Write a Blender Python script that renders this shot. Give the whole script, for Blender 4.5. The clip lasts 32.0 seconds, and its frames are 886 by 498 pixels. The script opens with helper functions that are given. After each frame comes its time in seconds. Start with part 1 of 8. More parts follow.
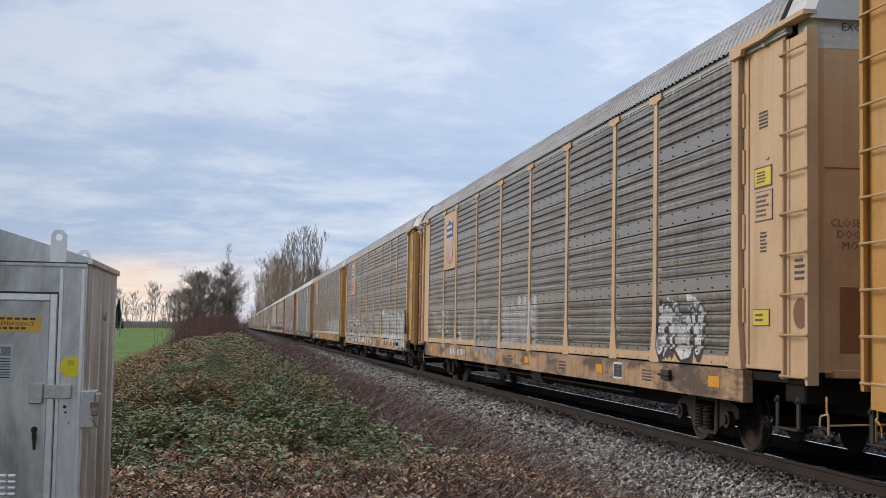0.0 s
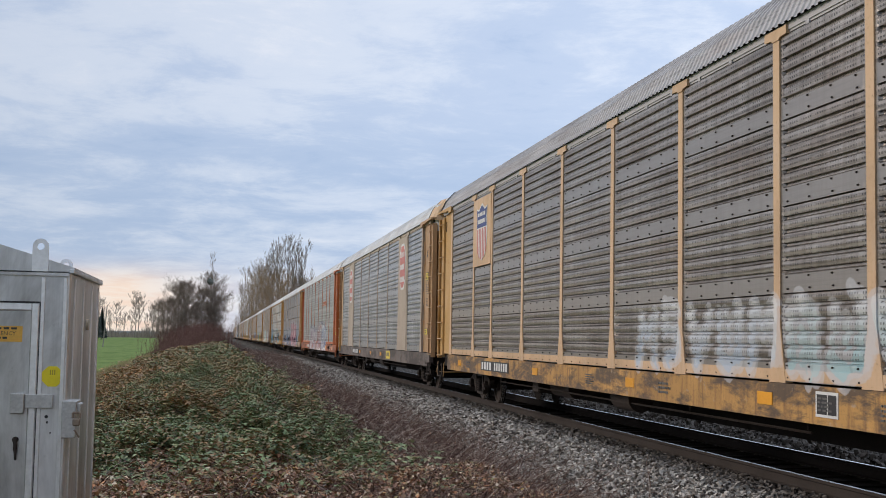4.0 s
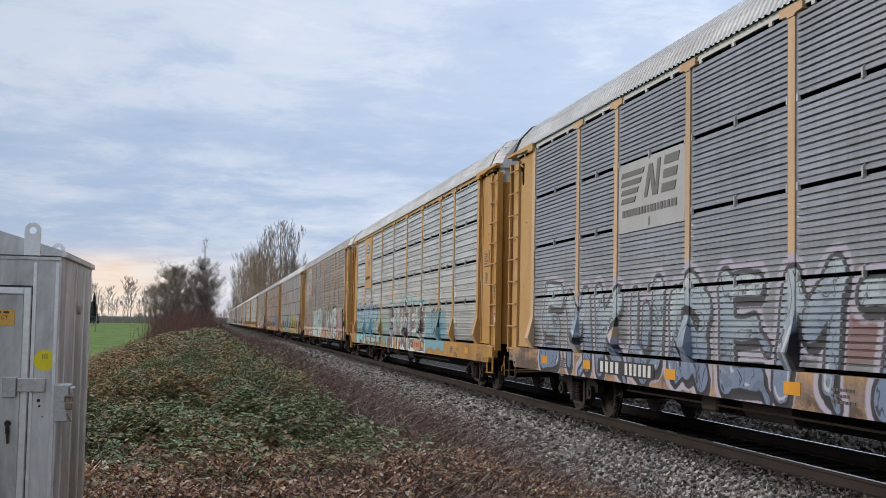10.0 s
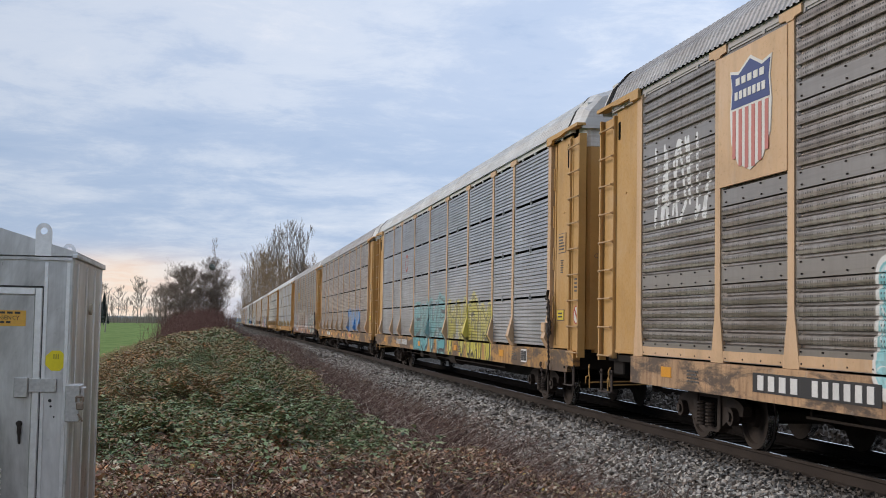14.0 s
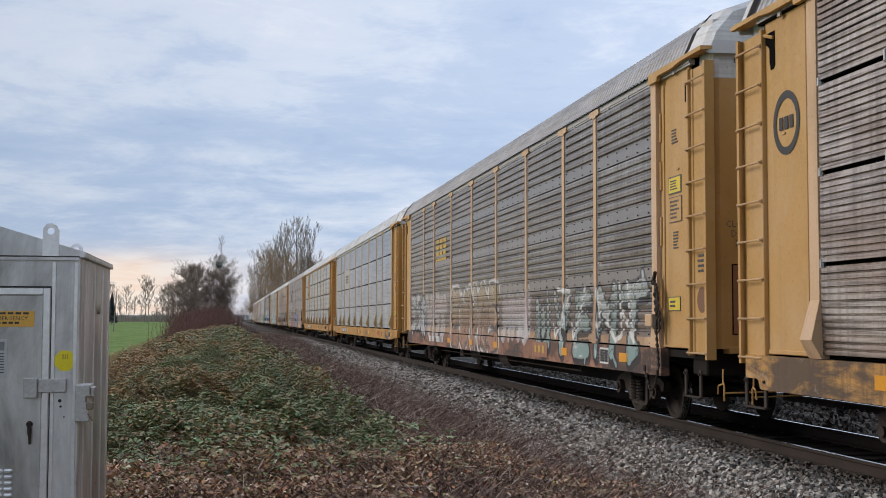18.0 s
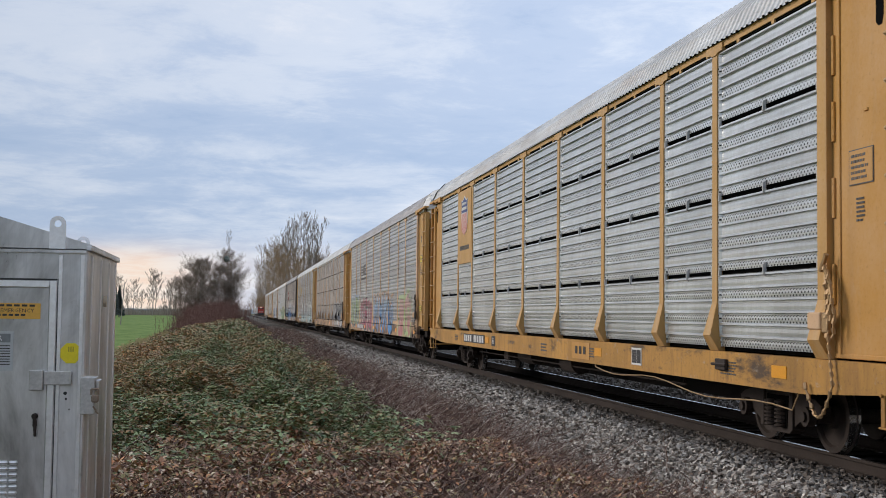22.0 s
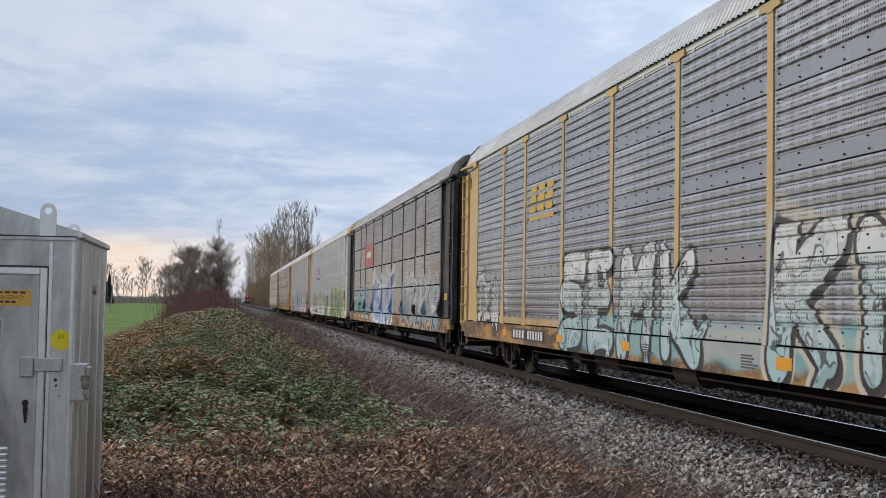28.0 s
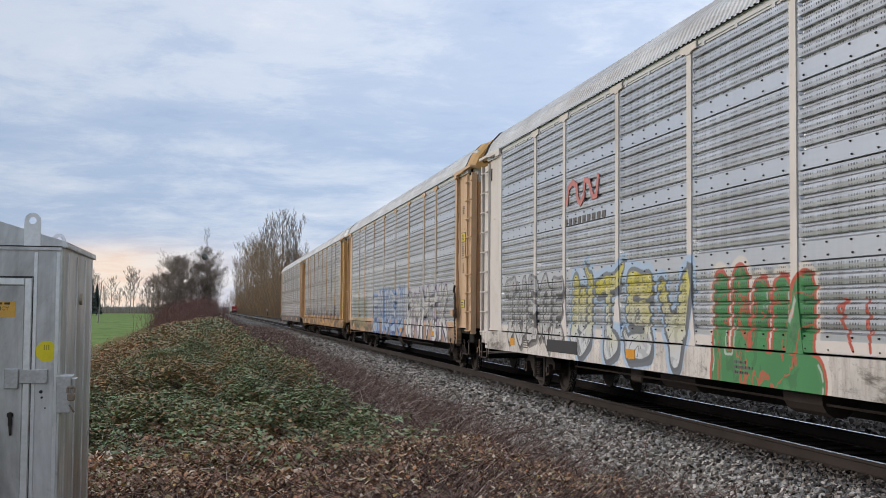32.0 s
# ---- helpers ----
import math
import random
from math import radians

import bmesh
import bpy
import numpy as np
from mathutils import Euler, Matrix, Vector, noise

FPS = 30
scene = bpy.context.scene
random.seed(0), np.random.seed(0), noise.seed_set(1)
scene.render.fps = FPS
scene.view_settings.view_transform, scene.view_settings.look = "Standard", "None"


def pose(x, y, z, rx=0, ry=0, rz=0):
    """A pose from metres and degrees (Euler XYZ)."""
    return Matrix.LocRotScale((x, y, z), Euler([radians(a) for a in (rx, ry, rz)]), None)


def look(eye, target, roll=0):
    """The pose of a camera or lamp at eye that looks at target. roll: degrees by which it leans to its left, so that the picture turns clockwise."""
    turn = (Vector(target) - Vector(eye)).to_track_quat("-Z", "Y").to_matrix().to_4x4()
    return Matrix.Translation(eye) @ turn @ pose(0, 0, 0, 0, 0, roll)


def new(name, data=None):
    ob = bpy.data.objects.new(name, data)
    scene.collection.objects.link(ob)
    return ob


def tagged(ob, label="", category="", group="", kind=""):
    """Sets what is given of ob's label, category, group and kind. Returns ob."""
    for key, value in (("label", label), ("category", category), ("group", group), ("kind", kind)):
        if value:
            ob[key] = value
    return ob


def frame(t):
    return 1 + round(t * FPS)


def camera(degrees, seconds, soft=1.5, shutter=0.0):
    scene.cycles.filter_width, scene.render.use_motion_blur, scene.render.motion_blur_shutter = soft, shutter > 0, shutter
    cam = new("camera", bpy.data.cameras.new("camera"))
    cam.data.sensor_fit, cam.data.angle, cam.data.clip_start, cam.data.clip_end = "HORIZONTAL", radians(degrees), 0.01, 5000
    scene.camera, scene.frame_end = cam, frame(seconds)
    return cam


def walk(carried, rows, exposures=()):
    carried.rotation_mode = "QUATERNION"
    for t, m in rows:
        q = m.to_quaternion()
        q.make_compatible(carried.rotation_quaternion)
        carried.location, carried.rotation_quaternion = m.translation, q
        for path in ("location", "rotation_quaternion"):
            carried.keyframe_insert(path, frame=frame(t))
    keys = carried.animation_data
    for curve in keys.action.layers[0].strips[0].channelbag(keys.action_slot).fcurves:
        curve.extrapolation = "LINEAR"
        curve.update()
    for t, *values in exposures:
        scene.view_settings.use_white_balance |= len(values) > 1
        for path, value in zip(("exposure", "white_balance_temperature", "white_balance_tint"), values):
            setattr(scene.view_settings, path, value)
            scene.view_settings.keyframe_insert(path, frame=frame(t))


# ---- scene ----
cam = camera(39.9, 32.0, soft=0.6, shutter=0.03)


def aim(yaw, pitch, roll, x, y, z):
    """A hand-held camera: yaw to the right of the track's line, pitch upwards, roll, all in degrees."""
    a, b = radians(yaw), radians(pitch)
    way = Vector((math.sin(a) * math.cos(b), math.cos(a) * math.cos(b), math.sin(b)))
    eye = Vector((x, y, z))
    return look(eye, eye + way * 10.0, roll)


walk(cam, [
    (0, aim(9.542, 3.778, 1.03, -0.010, 0.031, 1.550)),
    (0.5, aim(9.618, 3.837, 1.28, -0.008, 0.032, 1.551)),
    (1, aim(9.698, 3.913, 1.07, -0.007, 0.022, 1.546)),
    (1.5, aim(9.839, 3.916, 1.36, -0.009, 0.033, 1.546)),
    (2, aim(9.940, 3.930, 1.43, -0.010, 0.022, 1.550)),
    (2.5, aim(9.931, 4.026, 1.22, -0.011, 0.010, 1.549)),
    (3, aim(9.996, 4.089, 1.11, -0.011, 0.012, 1.550)),
    (3.5, aim(10.111, 4.156, 1.01, -0.003, 0.030, 1.550)),
    (5.5, aim(10.603, 4.325, 0.91, -0.003, 0.033, 1.544)),
    (6, aim(10.681, 4.353, 0.84, -0.002, 0.033, 1.545)),
    (6.5, aim(10.700, 4.382, 0.63, 0.002, 0.033, 1.545)),
    (7, aim(10.673, 4.349, 0.62, 0.004, 0.020, 1.550)),
    (7.5, aim(10.596, 4.285, 0.71, 0.000, 0.011, 1.543)),
    (8, aim(10.632, 4.261, 0.85, -0.003, 0.032, 1.546)),
    (8.5, aim(10.633, 4.212, 0.88, -0.002, 0.018, 1.547)),
    (9, aim(10.595, 4.012, 1.04, -0.000, 0.003, 1.544)),
    (9.5, aim(10.604, 3.729, 0.76, 0.002, 0.019, 1.545)),
    (10, aim(10.605, 3.581, 1.11, -0.002, 0.018, 1.543)),
    (10.5, aim(10.567, 3.535, 1.09, -0.004, 0.034, 1.547)),
    (11, aim(10.529, 3.556, 1.00, -0.007, 0.031, 1.546)),
    (11.5, aim(10.412, 3.585, 0.89, -0.006, 0.017, 1.546)),
    (12, aim(10.373, 3.602, 0.90, -0.006, 0.021, 1.545)),
    (12.5, aim(10.293, 3.611, 0.89, -0.008, 0.013, 1.542)),
    (13, aim(10.255, 3.595, 1.03, -0.009, 0.028, 1.545)),
    (13.5, aim(10.218, 3.578, 0.94, -0.011, 0.026, 1.543)),
    (14, aim(10.176, 3.551, 1.02, -0.008, 0.026, 1.544)),
    (14.5, aim(10.089, 3.513, 0.69, -0.007, 0.015, 1.547)),
    (16.5, aim(9.899, 3.228, 0.41, -0.011, 0.032, 1.542)),
    (17, aim(9.834, 3.199, 0.26, -0.008, 0.030, 1.542)),
    (17.5, aim(9.862, 3.217, 0.20, -0.007, 0.049, 1.542)),
    (18, aim(9.874, 3.273, 0.14, -0.011, 0.043, 1.544)),
    (18.5, aim(9.834, 3.375, 0.04, -0.006, 0.035, 1.545)),
    (19, aim(9.795, 3.477, -0.06, -0.006, 0.020, 1.546)),
    (19.5, aim(9.742, 3.492, -0.13, -0.002, 0.005, 1.544)),
    (20, aim(9.711, 3.464, 0.46, -0.004, 0.022, 1.543)),
    (20.5, aim(9.674, 3.314, 0.39, -0.005, 0.026, 1.543)),
    (21, aim(9.583, 3.162, 0.30, -0.003, 0.025, 1.548)),
    (21.5, aim(9.544, 3.120, 0.29, -0.003, 0.026, 1.541)),
    (22, aim(9.529, 3.099, 0.70, -0.004, 0.045, 1.544)),
    (22.5, aim(9.688, 3.101, 0.84, -0.005, 0.042, 1.543)),
    (23, aim(9.703, 3.080, 0.65, -0.008, 0.036, 1.542)),
    (23.5, aim(9.715, 3.085, 0.75, -0.006, 0.035, 1.542)),
    (24, aim(9.820, 3.062, 0.54, -0.005, 0.045, 1.542)),
    (24.5, aim(9.924, 3.053, 0.77, -0.005, 0.036, 1.541)),
    (25, aim(9.965, 3.014, 0.63, -0.008, 0.035, 1.541)),
    (25.5, aim(10.017, 3.006, 0.65, -0.007, 0.047, 1.543)),
    (27.5, aim(10.033, 2.694, 0.79, -0.003, 0.007, 1.539)),
    (28, aim(9.984, 2.599, 0.94, -0.004, 0.010, 1.541)),
    (28.5, aim(9.946, 2.637, 0.93, -0.007, 0.027, 1.540)),
    (29, aim(9.953, 2.734, 0.66, -0.006, 0.039, 1.542)),
    (29.5, aim(9.916, 2.844, 0.80, -0.007, 0.026, 1.541)),
    (30, aim(9.870, 2.809, 0.62, 0.001, 0.025, 1.536)),
    (30.5, aim(9.913, 2.728, 0.03, -0.004, 0.048, 1.538)),
    (31, aim(10.104, 2.725, 0.38, 0.003, 0.062, 1.536)),
    (31.5, aim(10.378, 2.846, 0.27, 0.000, 0.085, 1.537)),
    (32, aim(10.525, 2.968, 0.47, 0.000, 0.074, 1.540)),
], exposures=[(0.0, 0.0, 6500, 13), (28.8, 0.0, 6500, 13), (29.6, 0.16, 6500, 13), (30.2, 0.16, 6500, 13), (31.3, 0.04, 6500, 13), (32.0, 0.0, 6500, 13)])

# ---------------------------------------------------------------- light
SUN_AZ, SUN_EL = radians(-62.0), radians(24.0)   # left of the line of the track, fairly low, behind cloud
world = bpy.data.worlds.new("overcast_sky")
scene.world = world
world.use_nodes = True


def sky_nodes():
    nt = world.node_tree
    nt.nodes.clear()
    N, L = nt.nodes.new, nt.links.new
    out, bg = N("ShaderNodeOutputWorld"), N("ShaderNodeBackground")
    geo = N("ShaderNodeTexCoord")
    sep = N("ShaderNodeSeparateXYZ")
    L(geo.outputs["Generated"], sep.inputs[0])

    def math_(op, a, b=None, clamp=False):
        n = N("ShaderNodeMath")
        n.operation, n.use_clamp = op, clamp
        for i, v in enumerate((a, b)):
            if v is None:
                continue
            if isinstance(v, (int, float)):
                n.inputs[i].default_value = v
            else:
                L(v, n.inputs[i])
        return n.outputs[0]

    def mixc(fac, a, b):
        n = N("ShaderNodeMix")
        n.data_type = "RGBA"
        for i, v in ((0, fac), (6, a), (7, b)):
            if isinstance(v, (int, float)):
                n.inputs[i].default_value = v
            elif isinstance(v, tuple):
                n.inputs[i].default_value = (*v, 1)
            else:
                L(v, n.inputs[i])
        return n.outputs[2]

    def ramp(fac, *stops):
        n = N("ShaderNodeValToRGB")
        n.color_ramp.interpolation = "EASE"
        while len(n.color_ramp.elements) < len(stops):
            n.color_ramp.elements.new(0.5)
        for e, (p, c) in zip(n.color_ramp.elements, stops):
            e.position, e.color = p, (*c, 1)
        L(fac, n.inputs[0])
        return n.outputs[0]

    z = math_("MAXIMUM", sep.outputs[2], 0.0)
    # the cloud layer, laid flat overhead so that it crowds together towards the horizon
    lift = math_("ADD", z, 0.15)
    u, v = math_("DIVIDE", sep.outputs[0], lift), math_("DIVIDE", sep.outputs[1], lift)
    comb = N("ShaderNodeCombineXYZ")
    L(math_("MULTIPLY", u, 0.8), comb.inputs[0])
    L(math_("MULTIPLY", v, 0.9), comb.inputs[1])

    def cloud(scale, detail, rough, dist):
        n = N("ShaderNodeTexNoise")
        n.inputs["Scale"].default_value, n.inputs["Detail"].default_value = scale, detail
        n.inputs["Roughness"].default_value, n.inputs["Distortion"].default_value = rough, dist
        L(comb.outputs[0], n.inputs["Vector"])
        return n.outputs[0]

    broad, fine = cloud(0.75, 6, 0.58, 0.12), cloud(3.4, 8, 0.68, 0.3)
    amount = math_("ADD", math_("MULTIPLY", broad, 0.66), math_("MULTIPLY", fine, 0.34))
    nish = N("ShaderNodeTexSky")
    nish.sky_type, nish.sun_disc = "NISHITA", False
    nish.sun_elevation, nish.sun_rotation = SUN_EL, SUN_AZ
    nish.air_density, nish.dust_density = 1.0, 1.5
    # grey-blue under-sides and pale tops of the cloud deck
    deck = ramp(amount, (0.35, (0.34, 0.47, 0.68)), (0.45, (0.49, 0.60, 0.775)), (0.54, (0.64, 0.725, 0.845)), (0.63, (0.79, 0.835, 0.90)))
    low = ramp(z, (0.0, (1, 1, 1)), (0.036, (0.9, 0.9, 0.9)), (0.068, (0.0, 0.0, 0.0)))
    glow_col = ramp(fine, (0.35, (0.98, 0.74, 0.56)), (0.6, (1.0, 0.87, 0.74)))
    # warm rift in the cloud low above the horizon, brightest towards the hidden sun
    side = math_("MINIMUM", math_("MAXIMUM", math_("ADD", math_("MULTIPLY", sep.outputs[0], -8.0), 0.38), 0.18), 0.95)
    warm = math_("MULTIPLY", low, side)
    col = mixc(warm, deck, glow_col)
    # blue-grey band over the rift
    band = ramp(z, (0.035, (0, 0, 0)), (0.075, (0.8, 0.8, 0.8)), (0.12, (0.65, 0.65, 0.65)), (0.2, (0.0, 0.0, 0.0)))
    col = mixc(math_("MULTIPLY", band, ramp(amount, (0.40, (1, 1, 1)), (0.62, (0.1, 0.1, 0.1)))), col, (0.345, 0.475, 0.68))
    # a share of clear sky light through the thin parts
    mixer = N("ShaderNodeMix")
    mixer.data_type, mixer.blend_type = "RGBA", "ADD"
    mixer.inputs[0].default_value = 0.012
    # the deck thins out towards the east
    lift_ = N("ShaderNodeVectorMath")
    lift_.operation = "SCALE"
    L(col, lift_.inputs[0])
    L(math_("MINIMUM", math_("MAXIMUM", math_("ADD", math_("MULTIPLY", sep.outputs[0], 0.50), 0.985), 0.86), 1.18), lift_.inputs["Scale"])
    L(lift_.outputs[0], mixer.inputs[6])
    L(nish.outputs[0], mixer.inputs[7])
    L(mixer.outputs[2], bg.inputs[0])
    bg.inputs[1].default_value = 0.955
    L(bg.outputs[0], out.inputs[0])


sky_nodes()
sun_data = bpy.data.lights.new("sun", "SUN")
sun_data.energy, sun_data.angle, sun_data.color = 1.8, radians(25), (1.0, 0.89, 0.76)
sun = new("sun", sun_data)
sun.matrix_world = look((-40 * math.sin(-SUN_AZ), 40 * math.cos(SUN_AZ), 40 * math.tan(SUN_EL)), (0, 0, 0))
scene.view_settings.exposure = 0.0


# ---------------------------------------------------------------- materials
def material(name, rough=0.8, metal=0.0, gloss=0.5):
    m = bpy.data.materials.new(name)
    m.use_nodes = True
    b = m.node_tree.nodes["Principled BSDF"]
    b.inputs["Roughness"].default_value, b.inputs["Metallic"].default_value = rough, metal
    b.inputs["Specular IOR Level"].default_value = gloss
    return m, m.node_tree, b


class Kit:
    """Short names for the nodes of one material."""

    def __init__(self, nt):
        self.nt, self.N, self.L = nt, nt.nodes.new, nt.links.new

    def put(self, sock, v):
        if isinstance(v, (int, float)):
            sock.default_value = v
        elif isinstance(v, tuple):
            sock.default_value = (*v, 1) if len(v) == 3 and sock.type == "RGBA" else v
        else:
            self.L(v, sock)

    def coords(self, scale=(1, 1, 1), world_space=False):
        t = self.N("ShaderNodeNewGeometry").outputs["Position"] if world_space else self.N("ShaderNodeTexCoord").outputs["Object"]
        m = self.N("ShaderNodeMapping")
        m.inputs["Scale"].default_value = scale
        self.L(t, m.inputs["Vector"])
        return m.outputs[0]

    def noise(self, vec, scale, detail=4, rough=0.55, dist=0.0, w=None):
        n = self.N("ShaderNodeTexNoise")
        if w is not None:
            n.noise_dimensions = "4D"
            self.put(n.inputs["W"], w)
        self.put(n.inputs["Vector"], vec)
        for k, v in (("Scale", scale), ("Detail", detail), ("Roughness", rough), ("Distortion", dist)):
            n.inputs[k].default_value = v
        return n.outputs[0]

    def ramp(self, fac, *stops):
        n = self.N("ShaderNodeValToRGB")
        while len(n.color_ramp.elements) < len(stops):
            n.color_ramp.elements.new(0.5)
        for e, (p, c) in zip(n.color_ramp.elements, stops):
            e.position, e.color = p, (*c, 1) if isinstance(c, tuple) else (c, c, c, 1)
        self.L(fac, n.inputs[0])
        return n.outputs[0]

    def mix(self, fac, a, b, how="MIX"):
        n = self.N("ShaderNodeMix")
        n.data_type, n.blend_type = "RGBA", how
        for i, v in ((0, fac), (6, a), (7, b)):
            self.put(n.inputs[i], v)
        return n.outputs[2]

    def math(self, op, a, b=0.0, clamp=False):
        n = self.N("ShaderNodeMath")
        n.operation, n.use_clamp = op, clamp
        self.put(n.inputs[0], a)
        self.put(n.inputs[1], b)
        return n.outputs[0]

    def bump(self, height, strength, distance):
        n = self.N("ShaderNodeBump")
        n.inputs["Strength"].default_value, n.inputs["Distance"].default_value = strength, distance
        self.L(height, n.inputs["Height"])
        return n.outputs[0]

    def random(self):
        return self.N("ShaderNodeObjectInfo").outputs["Random"]

    def island(self):
        return self.N("ShaderNodeNewGeometry").outputs["Random Per Island"]


def shade(c, f):
    return tuple(min(1.0, v * f) for v in c)


def plain(name, col, rough=0.7, metal=0.0, grain=6.0, vary=0.25, relief=0.15, dist=0.003, gloss=0.5):
    """Paint, plastic or metal with grain and blotches at two scales."""
    m, nt, b = material(name, rough, metal, gloss)
    k = Kit(nt)
    v = k.coords()
    big, small = k.noise(v, grain * 0.12, 4), k.noise(v, grain * 4, 5)
    f = k.math("ADD", k.math("MULTIPLY", big, 0.6), k.math("MULTIPLY", small, 0.4))
    k.L(k.ramp(f, (0.3, shade(col, 1 - vary)), (0.7, shade(col, 1 + vary))), b.inputs["Base Color"])
    k.L(k.bump(small, relief, dist), b.inputs["Normal"])
    return m


def with_paint(k, col):
    """Lays spray paint, held per point of the mesh, over a colour: mist, surround, outline, filling."""
    def read(name):
        n = k.N("ShaderNodeAttribute")
        n.attribute_name = name
        return n.outputs
    mist = read("paint_amount")["Fac"]
    c = k.mix(mist, col, read("paint")["Color"])
    parts = k.N("ShaderNodeSeparateXYZ")
    k.L(read("paint_edge")["Vector"], parts.inputs[0])
    strength = parts.outputs[2]
    grit = k.math("MULTIPLY", k.math("SUBTRACT", k.noise(k.coords(), 16, 4, 0.6), 0.5), 0.5)
    d, cast = k.math("ADD", parts.outputs[0], grit), k.math("ADD", parts.outputs[1], grit)

    def within(v, edge, soft):
        return k.math("MULTIPLY", k.math("MULTIPLY", k.math("SUBTRACT", edge, v), 1.0 / soft, True), strength)
    back = read("paint_back")
    c = k.mix(k.math("MULTIPLY", within(d, 2.6, 0.5), back["Alpha"]), c, back["Color"])
    # how much bare metal the paint hides
    k.cover = k.math("MAXIMUM", k.math("MAXIMUM", mist, within(d, 1.0, 0.25)), k.math("MULTIPLY", within(d, 2.6, 0.5), back["Alpha"]))
    line = read("paint_line")["Color"]
    c = k.mix(within(cast, 0.8, 0.25), c, line)
    c = k.mix(within(d, 1.0, 0.25), c, line)
    fill = read("paint_fill")["Color"]
    blot = k.noise(k.coords(), 3.2, 3, 0.5, 0.8)
    fill = k.mix(k.ramp(blot, (0.56, 0.0), (0.58, 0.5)), fill, k.mix(0.5, fill, (0.01, 0.01, 0.015)))
    inner = within(d, 0.0, 0.25)
    c = k.mix(inner, c, fill)
    # thin inner lines and highlights
    vein = k.math("ABSOLUTE", k.math("SUBTRACT", k.noise(k.coords(), 1.9, 2, 0.5, 0.6), 0.5))
    c = k.mix(k.math("MULTIPLY", within(d, -0.3, 0.2), k.ramp(vein, (0.010, 0.85), (0.016, 0.0))), c, line)
    shine = k.math("MULTIPLY", within(d, -0.5, 0.25), k.math("SUBTRACT", 1.0, within(d, -1.1, 0.25)))
    return k.mix(k.math("MULTIPLY", shine, k.ramp(k.noise(k.coords(), 2.3, 2), (0.58, 0.0), (0.61, 0.55))), c, (0.74, 0.74, 0.73))


def car_paint(name, col, dirt=(0.16, 0.11, 0.07), rough=0.55, wear=0.5):
    """Weathered enamel on steel: faded, with rust streaks that run down and road dirt."""
    m, nt, b = material(name, rough)
    k = Kit(nt)
    w = k.random()
    v = k.coords()
    fade = k.noise(v, 0.7, 4, 0.6, 0.3, w)
    fine = k.noise(v, 22, 5, 0.65)
    streak = k.noise(k.coords((1.7, 1.7, 0.16)), 2.2, 4, 0.55, 0.2)
    c = k.ramp(fade, (0.32, shade(col, 0.80)), (0.5, col), (0.7, tuple(min(1, v * 0.93 + 0.07) for v in col)))
    c = k.mix(k.math("MULTIPLY", k.ramp(streak, (0.5, 0.0), (0.74, 1.0)), 0.7 * wear), c, tuple(0.45 * a + 0.55 * b_ for a, b_ in zip(col, dirt)))
    c = k.mix(k.math("MULTIPLY", k.ramp(fine, (0.6, 0.0), (0.75, 1.0)), 0.6 * wear), c, shade(dirt, 0.7))
    pale = k.noise(k.coords((1.3, 1.3, 0.5)), 2.6, 5, 0.6, 0.5)
    c = k.mix(k.math("MULTIPLY", k.ramp(pale, (0.56, 0.0), (0.74, 1.0)), 0.3 * wear), c, (0.55, 0.50, 0.44))
    k.L(with_paint(k, c), b.inputs["Base Color"])
    k.L(k.ramp(fine, (0.3, rough - 0.1), (0.7, min(1.0, rough + 0.2))), b.inputs["Roughness"])
    k.L(k.bump(fine, 0.15, 0.003), b.inputs["Normal"])
    return m


